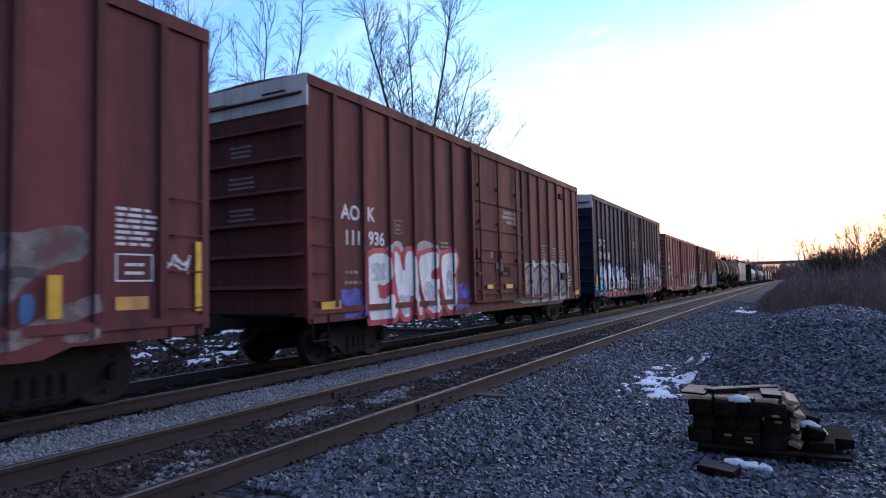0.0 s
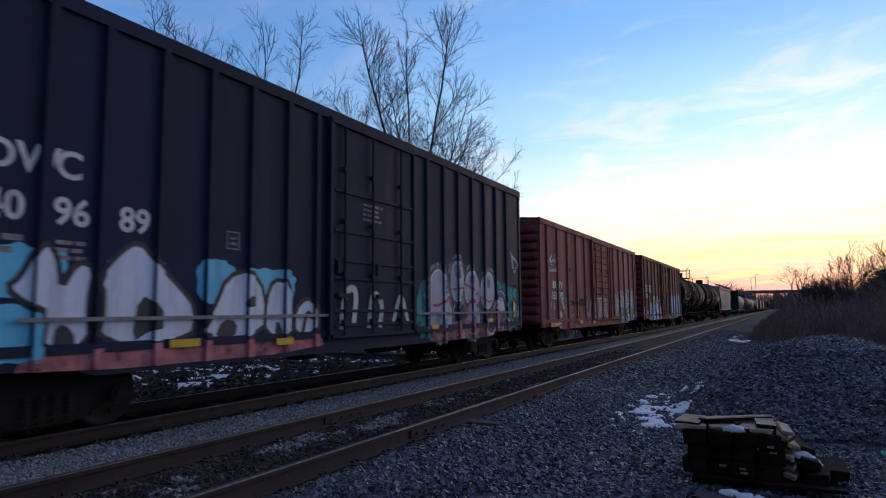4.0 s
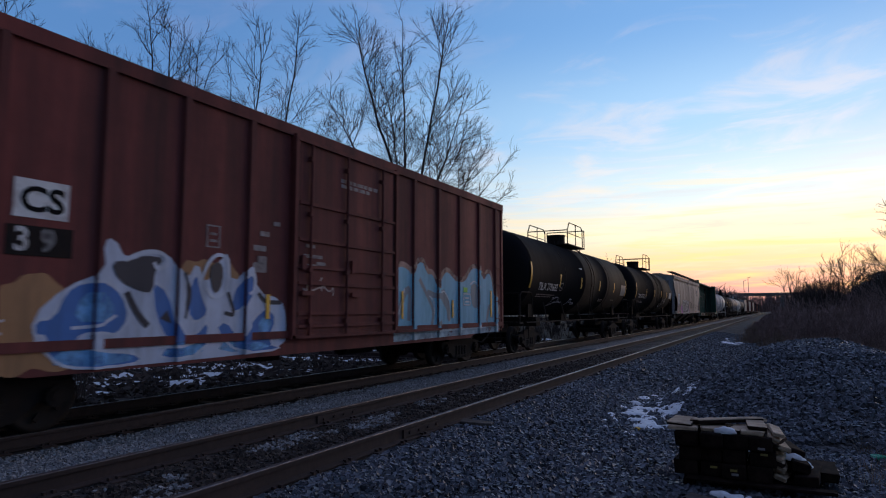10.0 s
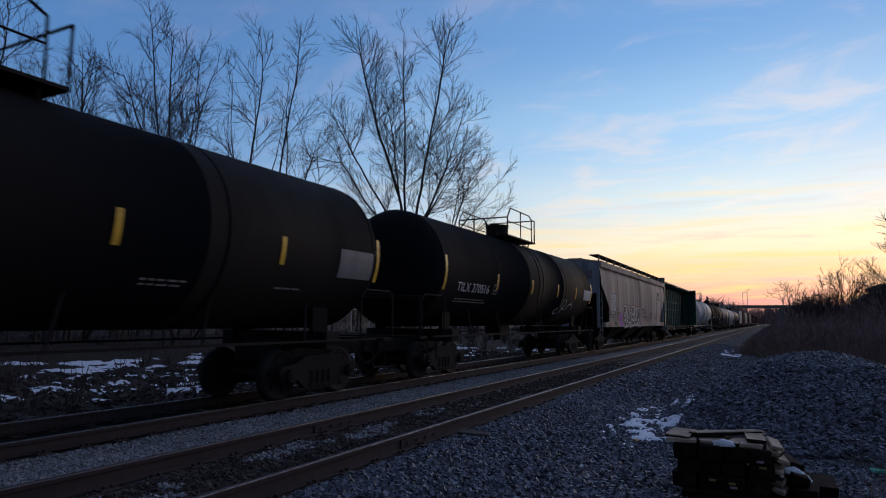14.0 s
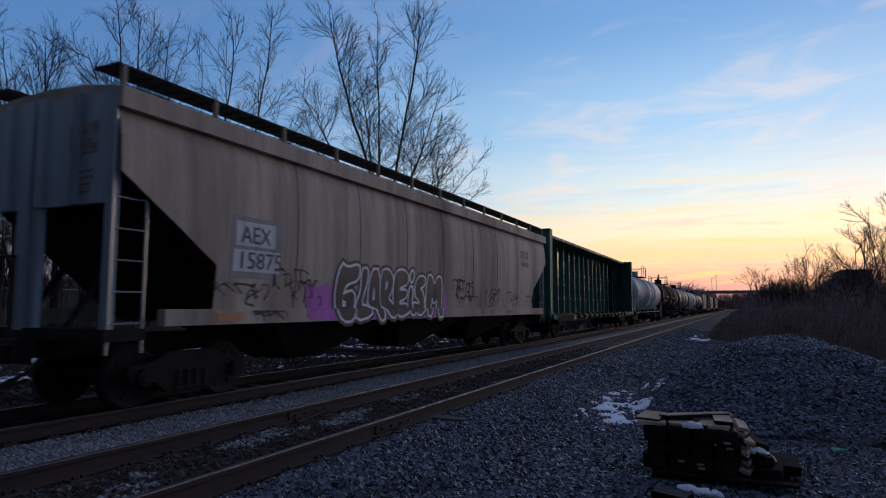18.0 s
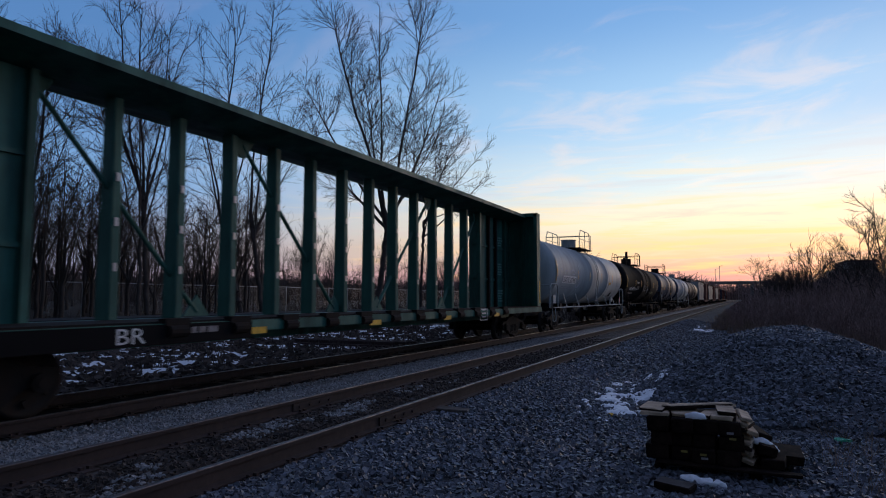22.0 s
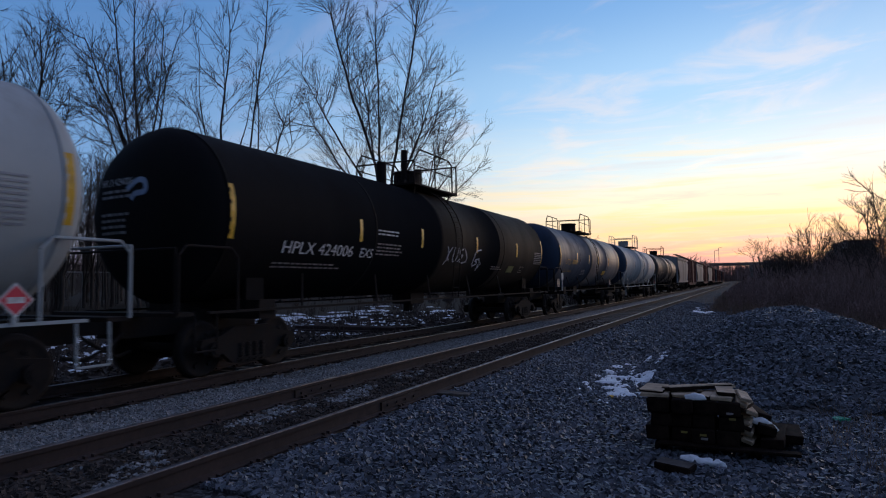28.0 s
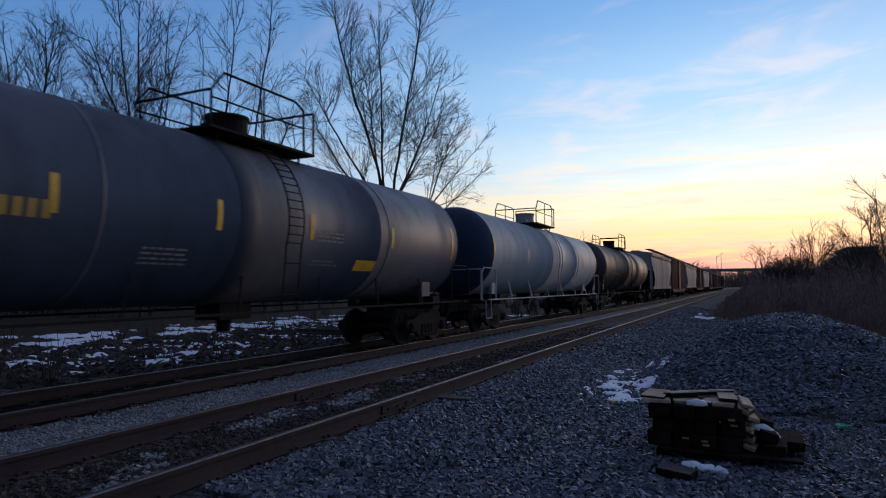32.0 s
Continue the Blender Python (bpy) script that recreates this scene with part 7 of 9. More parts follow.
    big = [[(-7.0, 1.78), (-6.86, 1.9), (-6.72, 2.2), (-6.62, 2.3), (-6.48, 2.17), (-6.42, 1.75), (-6.22, 2.12), (-6.02, 2.04), (-6.1, 1.65), (-6.05, 1.1), (-6.6, 1.05), (-6.55, 1.5), (-6.8, 1.62)],
           [(-5.98, 1.1), (-5.88, 1.7), (-5.99, 1.9), (-5.66, 2.29), (-5.42, 2.42), (-5.2, 2.2), (-4.77, 1.83), (-4.5, 1.57), (-4.55, 1.1)],
           [(-4.45, 1.1), (-4.14, 1.57), (-3.92, 2.03), (-3.44, 2.16), (-3.11, 1.80), (-3.15, 1.1)], [(-3.1, 1.1), (-3.1, 1.67), (-2.93, 2.03), (-2.57, 1.98), (-2.46, 1.4), (-2.5, 1.1)], [(-2.4, 1.1), (-2.4, 1.5), (-2.1, 1.75), (-1.85, 1.6), (-1.85, 1.1)]]
    paint_side(car, w, ribs, DARK, many(*[line(c, 0.09, True, 1) for c in big]), 1, "dark spray outline")
    paint_side(car, w, ribs, SILVER, many(*[shape(c, 1) for c in big]), 2, "silver spray fill")
    paint_side(car, w, ribs, DARK, many(*[line(c, 0.05, True, 1) for c in big]), 2.6, "dark spray edge of a letter")
    paint_side(car, w, ribs, mist(ROSE, 0.4, 1.0), many(shape([(-6.9, 0.80), (-6.8, 1.02), (-5, 1.12), (-3, 1.05), (-1.7, 1.15), (-1.6, 0.8)], 1)), 3, "pinkish spray along the sill")
    paint_side(car, w, ribs, DARK, many(shape([(-6.5, 1.05), (-6.45, 1.4), (-6.25, 1.3), (-6.2, 1.05)], 1), shape([(-5.5, 1.1), (-5.4, 1.75), (-5.1, 1.6), (-5.0, 1.3), (-5.25, 1.25)], 1), shape([(-4.15, 1.1), (-4.0, 1.4), (-3.7, 1.35), (-3.75, 1.1)], 1), shape([(-3.6, 1.55), (-3.45, 1.8), (-3.3, 1.6)], 1), shape([(-2.9, 1.1), (-2.85, 1.4), (-2.65, 1.1)], 1), line([(-2.2, 1.15), (-2.1, 1.5), (-1.95, 1.4)], 0.09)), 4, "dark spray shading")
    caps = [[(2.27, 1.6), (2.33, 2.25), (2.72, 2.5), (2.98, 2.4), (3.3, 1.9), (3.45, 1.33), (3.3, 0.9), (2.5, 0.82)],
            [(3.45, 2.14), (3.48, 2.55), (3.74, 2.78), (4.06, 2.6), (4.14, 2.19), (4.0, 1.82), (3.74, 1.72), (3.52, 1.85)],
            [(4.2, 2.1), (4.34, 2.4), (4.64, 2.56), (5.02, 2.36), (5.12, 1.98), (5.04, 1.7), (4.7, 1.66), (4.3, 1.7)],
            [(4.3, 1.6), (4.75, 1.68), (5.08, 1.5), (5.1, 1.02), (4.81, 0.82), (4.32, 0.95)],
            [(5.18, 2.05), (5.42, 2.43), (5.76, 2.56), (6.03, 2.46), (6.14, 2.16), (6.11, 1.85), (5.97, 1.68), (5.65, 1.52), (5.35, 1.62)]]
    paint_side(car, w, ribs, mist((0.03, 0.27, 0.27), 0.25, 0.95), many(shape([(6.1, 2.35), (6.8, 2.35), (7.3, 2.2), (8.1, 2.12), (8.1, 1.0), (6.9, 0.85), (6.1, 1.0)], 1), shape([(1.7, 0.9), (1.75, 2.1), (2.3, 2.3), (2.5, 0.8)], 1)), 0, "teal spray paint")
    paint_side(car, w, ribs, mist((0.36, 0.38, 0.42), 0.0, 0.55), many(*[line(c, 0.42, True) for c in caps]), 0, "pale overspray")
    paint_side(car, w, ribs, DARK, many(*[line(c, 0.24, True) for c in caps]), 1, "black spray shading")
    paint_side(car, w, ribs, (0.50, 0.52, 0.56), many(*[line(c, 0.075, True) for c in caps]), 2, "white spray outline")
    paint_side(car, w, ribs, (0.30, 0.32, 0.37), many(*[shape(c) for c in caps]), 2.5, "grey-white spray fill")
    paint_side(car, w, ribs, mist((0.17, 0.19, 0.24), 0.0, 0.8), many(shape(cloud(3.0, 3.35, 1.9, 2.3, 4)), shape(cloud(3.6, 3.95, 2.3, 2.65, 5)), shape(cloud(4.5, 4.85, 2.2, 2.45, 6)), shape(cloud(5.5, 5.9, 2.1, 2.45, 7)), shape(cloud(2.6, 3.2, 1.0, 1.5, 8))), 3, "dark spray blots")
    paint_side(car, w, ribs, mist((0.42, 0.17, 0.17), 0.15, 0.9), many(shape([(2.3, 0.80), (2.6, 1.05), (3.4, 1.15), (4.2, 1.3), (5.0, 1.1), (6.1, 0.95), (6.1, 0.72), (2.3, 0.78)], 1), shape([(6.06, 1.2), (6.1, 1.5), (6.5, 1.45), (6.92, 1.3), (7.1, 1.1), (7.3, 1.07), (7.2, 0.89), (6.2, 0.86)], 1)), 3.5, "pinkish spray fill")
    paint_side(car, w, ribs, DARK, many(line([(6.04, 1.63), (6.23, 1.86), (6.6, 1.97), (6.86, 1.86), (7.03, 1.46), (7.16, 1.17), (7.26, 1.3), (7.43, 1.12), (7.3, 0.88)], 0.15), shape([(6.04, 1.66), (5.80, 1.4), (5.82, 1.12), (6.02, 0.93), (6.16, 0.92), (6.0, 1.2)], 1), line([(5.66, 1.3), (5.64, 1.0), (5.9, 0.85), (6.1, 0.9)], 0.09)), 4, "black spray outline")
    paint_side(car, w, ribs, (0.48, 0.48, 0.52), many(shape([(6.1, 1.54), (6.22, 1.72), (6.49, 1.80), (6.78, 1.70), (6.9, 1.46), (6.5, 1.47)], 1), line([(6.06, 1.5), (6.22, 1.76), (6.5, 1.86), (6.8, 1.76), (6.95, 1.4), (7.08, 1.14), (7.22, 1.22)], 0.05), line([(5.6, 1.28), (5.53, 1.16), (5.63, 0.9), (5.92, 0.78), (6.16, 0.93)], 0.05), line([(6.3, 1.98), (6.62, 2.06), (6.92, 1.95), (7.1, 1.5)], 0.03)), 4.5, "white spray outline")
    paint_side(car, w, ribs, (0.30, 0.02, 0.04), many(line([(2.5, 1.62), (2.75, 1.60), (3.1, 1.75), (3.3, 1.86), (3.36, 1.6)], 0.06), line([(3.5, 2.02), (3.78, 2.05), (4.1, 2.08)], 0.05), line([(4.24, 2.18), (4.6, 2.1), (4.9, 1.92), (5.05, 1.95)], 0.06), line([(4.3, 1.3), (4.45, 1.72), (4.75, 1.75), (4.85, 1.6)], 0.10), line([(4.6, 0.95), (4.85, 1.1), (4.7, 1.3)], 0.12), line([(5.25, 1.86), (5.62, 1.70), (5.97, 1.76)], 0.05), line([(6.11, 1.53), (6.47, 1.43), (6.9, 1.29)], 0.045), line([(6.11, 1.5), (6.24, 1.64)], 0.04)), 5, "red spray lines")
    paint_side(car, w, ribs, (0.34, 0.36, 0.38), many(line([(7.5, 3.29), (7.58, 2.95), (7.67, 2.66), (7.84, 2.72)], 0.045, False, 1), line([(7.75, 2.66), (7.63, 3.16), (8.08, 2.95), (7.80, 2.66)], 0.045, False, 0)), 1, "pale scrawl")
    paint_side(car, w + 0.08, [], (0.40, 0.44, 0.42), many(line([(-1.2, 1.2), (-1.1, 1.9), (-0.7, 1.95), (-0.8, 1.3)], 0.14), line([(-0.3, 1.2), (-0.2, 1.9), (0.2, 1.7), (0.1, 1.2)], 0.14), line([(0.6, 1.25), (0.9, 1.95), (1.2, 1.25)], 0.12)), 0, "faded spray strokes on the door")
    bm = one_box(w + 0.062, w + 0.085, -6.9, -1.5, 1.40, 1.45)
    part("side_rail", bm, M_DIMWHITE, car, "pale steel rail along the side")
    part("side_rail", one_box(w + 0.062, w + 0.085, 1.6, 7.9, 1.40, 1.45), M_DIMWHITE, car, "pale steel rail along the side")
    plate(car, -7.95, 1.35, 0.17, 0.47, w + 0.032, M_YELLOW)
    for y, z, ww in ((-4.95, 1.02, 0.5), (-2.9, 0.95, 0.4), (2.3, 1.05, 0.35), (5.6, 1.15, 0.3)):
        plate(car, y, z, ww, 0.11, w + 0.066, M_YELLOW)
    plate(car, 7.55, 1.25, 0.16, 0.52, w + 0.032, M_YELLOW)
    frame_mark(car, 6.55, 1.62, 0.5, 0.33, w, M_WHITE, "data_panel", "white framed data panel")
    lines(car, -7.3, 2.3, 0.3, 2, w, M_DIMWHITE, 0.14, 0.07, 5)
    lines(car, -6.5, 2.3, 0.35, 3, w, M_DIMWHITE, 0.09, 0.05, 6)
    lines(car, 5.6, 2.6, 0.4, 5, w, M_DIMWHITE, 0.1, 0.05, 8)
    lines(car, -0.5, 3.6, 0.7, 4, w + 0.075, M_DIMWHITE, 0.1, 0.05, 9)
    frame_mark(car, -3.95, 2.45, 0.26, 0.28, w, M_DIMWHITE)
    end_print(car, 8.25, 0.85, 5.0, 0.9, 1, M_STEEL, 4)

    # fourth car: faded red
    car, w, ribs = boxcar(-54.15, -37.85, 4.78, M_ROSE, "faded red boxcar with ribbed ends and scrawled graffiti", P_PS, (-1.4, 1.74), ends="ribbed", door_ribs=12, chamfer=0.10)
    for body, y, z, s in (("BK", -6.82, 2.28, 0.37), ("TY", -6.08, 2.28, 0.37), ("153", -6.92, 1.88, 0.37), ("705", -6.08, 1.88, 0.37)):
        letters(car, body, y, z, s, w)
    bm = text_bmesh("BKTY 153705", 0.26)
    for v in bm.verts:
        v.co = (0.05 + v.co.x * 0.75, -8.19, 4.50 + v.co.y)
    part("lettering", bm, M_DIMWHITE, car, "stencilled letters on the end")
    paint_side(car, w, ribs, SILVER, many(lambda bm: scribble(bm, -7.2, 3.12, 0.85, 0.36, 3, 12, 0.035), lambda bm: scribble(bm, -7.25, 2.8, 1.0, 0.30, 8, 12, 0.035)), 1, "white scrawled tag")
    for y, z, ww in ((-6.86, 2.23, 0.60), (-6.10, 2.23, 0.50), (-6.95, 1.83, 0.74), (-6.10, 1.83, 0.70)):
        plate(car, y, z, ww, 0.36, w - 0.0055, spray((0.035, 0.028, 0.035)), "stencil_ground", "dark paint-out patch under the number")
    paint_side(car, w, ribs, mist((0.30, 0.24, 0.24), 0.1, 0.9), many(line([(-7.25, 1.25), (-7.15, 1.9), (-6.95, 1.95), (-7.0, 1.3)], 0.10), line([(-6.8, 1.3), (-6.7, 1.8), (-6.6, 1.35)], 0.07), line([(-7.3, 1.2), (-6.9, 1.12), (-6.5, 1.25)], 0.06)), 0, "faint pale scrawl")
    paint_side(car, w, ribs, mist((0.45, 0.42, 0.41), 0.45, 1.0), many(shape([(-6.13, 1.4), (-5.93, 1.47), (-5.73, 1.28), (-5.84, 1.15), (-6.07, 1.17)]), shape([(-6.16, 0.95), (-5.91, 0.97), (-5.86, 0.78), (-6.13, 0.78)]), shape([(-5.95, 1.86), (-5.59, 1.88), (-5.42, 1.54), (-5.61, 1.46), (-5.75, 1.72)], 1)), 3, "pale grey spray blot")
    paint_side(car, w, ribs, mist((0.040, 0.065, 0.075), 0.45, 1.0), many(line([(-5.9, 1.15), (-5.62, 1.45), (-5.3, 1.72), (-5.36, 2.02), (-5.1, 1.98)], 0.13), shape([(-5.5, 1.3), (-5.3, 1.45), (-5.12, 1.35), (-5.15, 1.08), (-5.4, 1.05)]), line([(-4.98, 1.3), (-4.92, 1.85), (-4.5, 1.78), (-4.0, 1.75)], 0.10), shape([(-4.45, 1.2), (-4.15, 1.25), (-4.1, 1.05), (-4.4, 0.95)]), line([(-4.1, 1.62), (-3.95, 2.05), (-3.6, 2.0), (-3.62, 1.6)], 0.10), shape([(-3.7, 1.3), (-3.45, 1.5), (-3.25, 1.25), (-3.5, 1.15)]), line([(-2.8, 1.2), (-2.62, 2.05), (-2.2, 2.05), (-1.95, 1.4)], 0.10)), 0.5, "dark green-grey spray outline")
    salmon = [[(-5.83, 0.86), (-5.69, 1.28), (-5.41, 1.54), (-5.24, 1.73), (-5.29, 1.96), (-5.15, 1.88), (-5.13, 1.42), (-5.03, 1.03), (-5.2, 0.81)], [(-4.9, 1.42), (-4.86, 1.73), (-4.56, 1.7), (-4.14, 1.66), (-4.13, 1.53), (-4.66, 1.49), (-4.55, 1.25), (-4.13, 1.32), (-4.07, 1.15), (-4.63, 0.79), (-4.83, 0.79)], [(-4.02, 1.58), (-3.86, 1.93), (-3.68, 1.93), (-3.79, 1.4), (-3.16, 1.39), (-3.02, 1.11), (-3.53, 0.95), (-3.83, 1.01)], [(-2.75, 1.19), (-2.55, 1.97), (-2.25, 1.98), (-2.01, 1.37), (-2.0, 0.87), (-2.46, 0.99)]]
    paint_side(car, w, ribs, mist((0.33, 0.10, 0.085), 0.35, 1.0), many(*[shape(c, 2) for c in salmon]), 1, "salmon red spray fill")
    paint_side(car, w, ribs, mist((0.38, 0.29, 0.26), 0.2, 0.95), many(*[line(c[:5], 0.035, False, 2) for c in salmon], line([(-4.85, 1.1), (-4.6, 1.25), (-4.3, 1.3)], 0.03), line([(-3.6, 1.05), (-3.3, 1.1), (-3.1, 1.3)], 0.03)), 2, "pale spray highlight")
    paint_side(car, w, ribs, mist((0.34, 0.035, 0.04), 0.5, 1.0), many(shape([(-5.91, 0.94), (-5.55, 1.02), (-5.12, 1.04), (-4.6, 0.92), (-4.6, 0.76), (-5.9, 0.76)], 1), line([(-4.8, 1.3), (-4.3, 1.4), (-3.9, 1.3)], 0.05), line([(-3.6, 1.3), (-3.2, 1.42), (-2.9, 1.25)], 0.05)), 1.6, "red spray along the sill")
    plate(car, -7.25, 0.86, 0.56, 0.16, w + 0.045, spray((0.42, 0.17, 0.03)), "patch", "orange paint patch on the sill")
    plate(car, -4.50, 1.66, 0.28, 0.15, w + 0.004, M_STEEL, "patch", "small dark steel plate")
    paint_side(car, w, ribs, mist((0.42, 0.41, 0.38), 0.3, 1.0), shape([(-1.95, 1.3), (-1.85, 1.75), (-1.6, 1.95), (-1.45, 1.8), (-1.7, 1.5), (-1.65, 1.0), (-1.85, 0.85)], 2), 2.4, "pale spray blot beside the door")
    plate(car, -3.62, 1.63, 0.78, 0.30, w + 0.066, M_STEEL, "patch", "dark steel patch plate")
    paint_side(car, w, ribs, mist((0.36, 0.33, 0.34), 0.1, 0.9), many(shape([(2.85, 1.3), (2.9, 2.1), (3.45, 2.42), (3.8, 2.2), (4.05, 2.52), (5.0, 2.4), (5.37, 2.64), (6.0, 2.5), (6.75, 2.56), (7.5, 2.38), (7.95, 2.05), (7.95, 1.0), (3.1, 1.0)], 1)), 0, "pale overspray")
    body = [[(4.02, 1.1), (4.05, 2.3), (4.17, 2.36), (4.48, 2.19), (4.74, 2.25), (4.99, 2.08), (5.16, 1.85), (5.2, 1.1)], [(5.18, 1.1), (5.18, 2.17), (5.38, 2.42), (5.57, 2.33), (5.5, 1.8), (5.52, 1.1)],
            [(5.6, 1.1), (5.69, 1.77), (5.83, 2.04), (6.02, 2.16), (6.14, 2.08), (6.09, 1.88), (6.18, 1.74), (6.18, 1.1)], [(6.47, 2.23), (6.64, 2.19), (6.86, 2.26), (7.2, 2.1), (7.21, 1.99), (7.07, 1.9), (7.05, 1.2), (6.8, 1.12), (6.6, 1.25), (6.49, 1.7)],
            [(7.13, 1.15), (7.12, 1.64), (7.28, 1.86), (7.36, 1.72), (7.39, 1.42), (7.69, 1.38), (7.87, 1.05), (7.76, 0.9), (7.36, 1.0)]]
    paint_side(car, w, ribs, DARK, many(*[line(c, 0.10, True, 1) for c in body]), 1, "black spray outline")
    paint_side(car, w, ribs, (0.23, 0.25, 0.26), many(*[shape(c, 1) for c in body], shape([(3.05, 1.2), (3.1, 1.95), (3.5, 2.2), (3.75, 2.0), (3.7, 1.3)])), 2, "grey spray fill")
    paint_side(car, w, ribs, mist((0.07, 0.24, 0.19), 0.1, 0.95), many(*[shape([(min(u for u, v in c) + 0.03, 1.08), (max(u for u, v in c) - 0.03, 1.08), (max(u for u, v in c) - 0.05, 1.5), (min(u for u, v in c) + 0.05, 1.62)], 1) for c in body], shape([(3.6, 1.15), (3.7, 1.6), (3.92, 1.65), (3.95, 1.1)])), 2.5, "green spray fade")
    paint_side(car, w, ribs, DARK, many(line([(3.22, 1.1), (3.44, 1.3), (3.69, 1.21), (3.74, 1.56), (3.89, 1.66)], 0.06), line([(4.5, 2.1), (4.46, 1.98), (4.66, 1.99), (4.52, 1.67), (4.50, 1.1)], 0.05), line([(4.02, 1.74), (4.27, 1.11)], 0.06), line([(4.83, 1.2), (4.88, 1.72), (5.03, 1.48)], 0.06), shape([(4.44, 2.1), (4.62, 2.0), (4.5, 1.92)], 1), shape([(6.66, 1.5), (6.75, 1.8), (6.83, 1.5)], 1), shape([(6.59, 1.38), (7.04, 1.33), (6.82, 1.10)], 1), shape([(7.05, 1.92), (7.22, 2.06), (7.2, 1.88)], 1), shape([(5.87, 1.5), (5.88, 1.72), (6.16, 1.74), (6.15, 1.55)], 1), shape([(7.4, 1.1), (7.7, 1.2), (7.84, 1.0), (7.5, 0.95)], 1), line([(5.66, 1.8), (5.95, 1.84)], 0.05)), 3, "black spray lines")
    paint_side(car, w, ribs, mist((0.14, 0.30, 0.44), 0.4, 1.0), shape([(3.1, 0.80), (3.3, 1.08), (5.4, 1.12), (7.3, 1.1), (7.6, 0.85)], 1), 2.2, "blue spray along the sill")
    paint_side(car, w, ribs, DARK, many(shape([(3.2, 0.82), (3.32, 1.06), (3.73, 1.0), (3.95, 0.78)], 1), shape([(6.35, 0.98), (6.85, 0.96), (6.84, 0.84), (6.4, 0.84)], 1)), 3, "black spray patch")
    plate(car, 5.56, 1.30, 0.26, 0.14, w + 0.02, spray((0.16, 0.40, 0.06)), "patch", "green sticker")
    plate(car, 5.56, 0.86, 0.42, 0.34, w + 0.052, M_WHITE, "patch", "white painted panel with red mark")
    plate(car, 5.68, 0.98, 0.18, 0.10, w + 0.057, spray((0.5, 0.05, 0.05)), "patch", "red paint mark")
    paint_side(car, w + 0.115, [], (0.040, 0.032, 0.058), shape([(-1.45, 1.05), (-1.5, 1.98), (0.95, 2.0), (1.1, 1.1)], 1), 0, "dark purple spray ground on the door")
    paint_side(car, w + 0.115, [], (0.40, 0.38, 0.42), many(line([(-1.35, 1.15), (-1.32, 1.88), (-0.95, 1.85), (-0.92, 1.62), (-1.15, 1.5), (-0.85, 1.4), (-0.88, 1.15), (-1.35, 1.13)], 0.055), line([(-0.7, 1.88), (-0.66, 1.15), (-0.45, 1.13), (-0.48, 1.86), (-0.7, 1.9)], 0.055), line([(0.15, 1.75), (-0.15, 1.88), (-0.32, 1.5), (-0.15, 1.13), (0.2, 1.2), (0.18, 1.5), (-0.02, 1.48)], 0.055), line([(0.4, 1.88), (0.36, 1.2), (0.85, 1.12), (0.86, 1.3), (0.58, 1.34), (0.6, 1.88), (0.4, 1.9)], 0.055), line([(-1.2, 1.95), (-0.6, 1.98), (0.3, 1.97), (1.0, 1.9)], 0.03)), 1, "white letter outlines")
    paint_side(car, w, ribs, SILVER, many(lambda bm: scribble(bm, -7.15, 0.9, 0.5, 0.14, 4, 6, 0.03), lambda bm: scribble(bm, 2.0, 1.42, 0.5, 0.12, 6, 7, 0.025), shape(cloud(-6.2, -5.9, 0.85, 1.1, 4))), 2, "white scrawls")
    for y, z in ((-6.75, 0.87), (-3.55, 0.90), (-1.5, 0.88), (4.2, 0.98)):
        plate(car, y, z, 0.42, 0.13, w + 0.045, M_YELLOW)
    plate(car, 6.95, 1.0, 0.36, 0.20, w + 0.045, M_YELLOW)
    frame_mark(car, 5.55, 1.55, 0.42, 0.26, w + 0.003, M_WHITE, "data_panel", "white framed data panel")
    frame_mark(car, -4.6, 2.1, 0.24, 0.34, w, M_DIMWHITE)
    part("vent", one_box(w, w + 0.05, -4.9, -4.72, 2.95, 3.12), M_STEEL, car, "small dark vent on the side")

    # fifth car: brown with blue graffiti
    car, w, ribs = boxcar(-35.8, -19.6, 4.78, M_BROWN, "brown boxcar with ribbed ends and blue graffiti", P_PS, (-1.43, 1.74), ends="ribbed", chamfer=0.10)
    for body, y, yw, z in (("K", -7.0, 0.40, 2.53), ("CS", -6.04, 0.62, 2.53)):
        plate(car, y, z, yw, 0.44, w + 0.002, M_WHITE, "stencil_ground", "white stencil ground")
        letters(car, body, y + 0.06, z + 0.08, 0.40, w + 0.010, M_BLACK, yw - 0.12)
    plate(car, -6.1, 2.10, 0.75, 0.34, w + 0.002, M_STEEL, "stencil_ground", "dark paint-out patch")
    for body, y, z in (("138", -7.06, 2.16), ("3 9", -6.02, 2.16)):
        letters(car, body, y, z, 0.37, w + 0.006)
    bm = text_bmesh("KCS", 0.26)
    plate_bm = one_box(0.2, 0.75, -8.155, -8.15, 4.46, 4.66)
    part("stencil_ground", plate_bm, M_WHITE, car, "white stencil ground on the end")
    for v in bm.verts:
        v.co = (0.24 + v.co.x * 0.85, -8.16, 4.48 + v.co.y * 0.85)
    part("lettering", bm, M_BLACK, car, "stencilled letters on the end")
    paint_side(car, w, ribs, TAN, many(shape(cloud(-6.2, -5.2, 0.75, 1.9, 4)), shape(cloud(-7.4, -7.1, 1.1, 1.9, 6)), shape(cloud(-4.0, -2.6, 1.2, 2.3, 7))), 0, "tan spray ground")
    paint_side(car, w, ribs, PURPLE, many(shape(cloud(-8.0, -7.3, 0.95, 1.6, 8)), shape(cloud(-7.1, -6.2, 0.95, 1.4, 9))), 0, "dull purple spray ground")
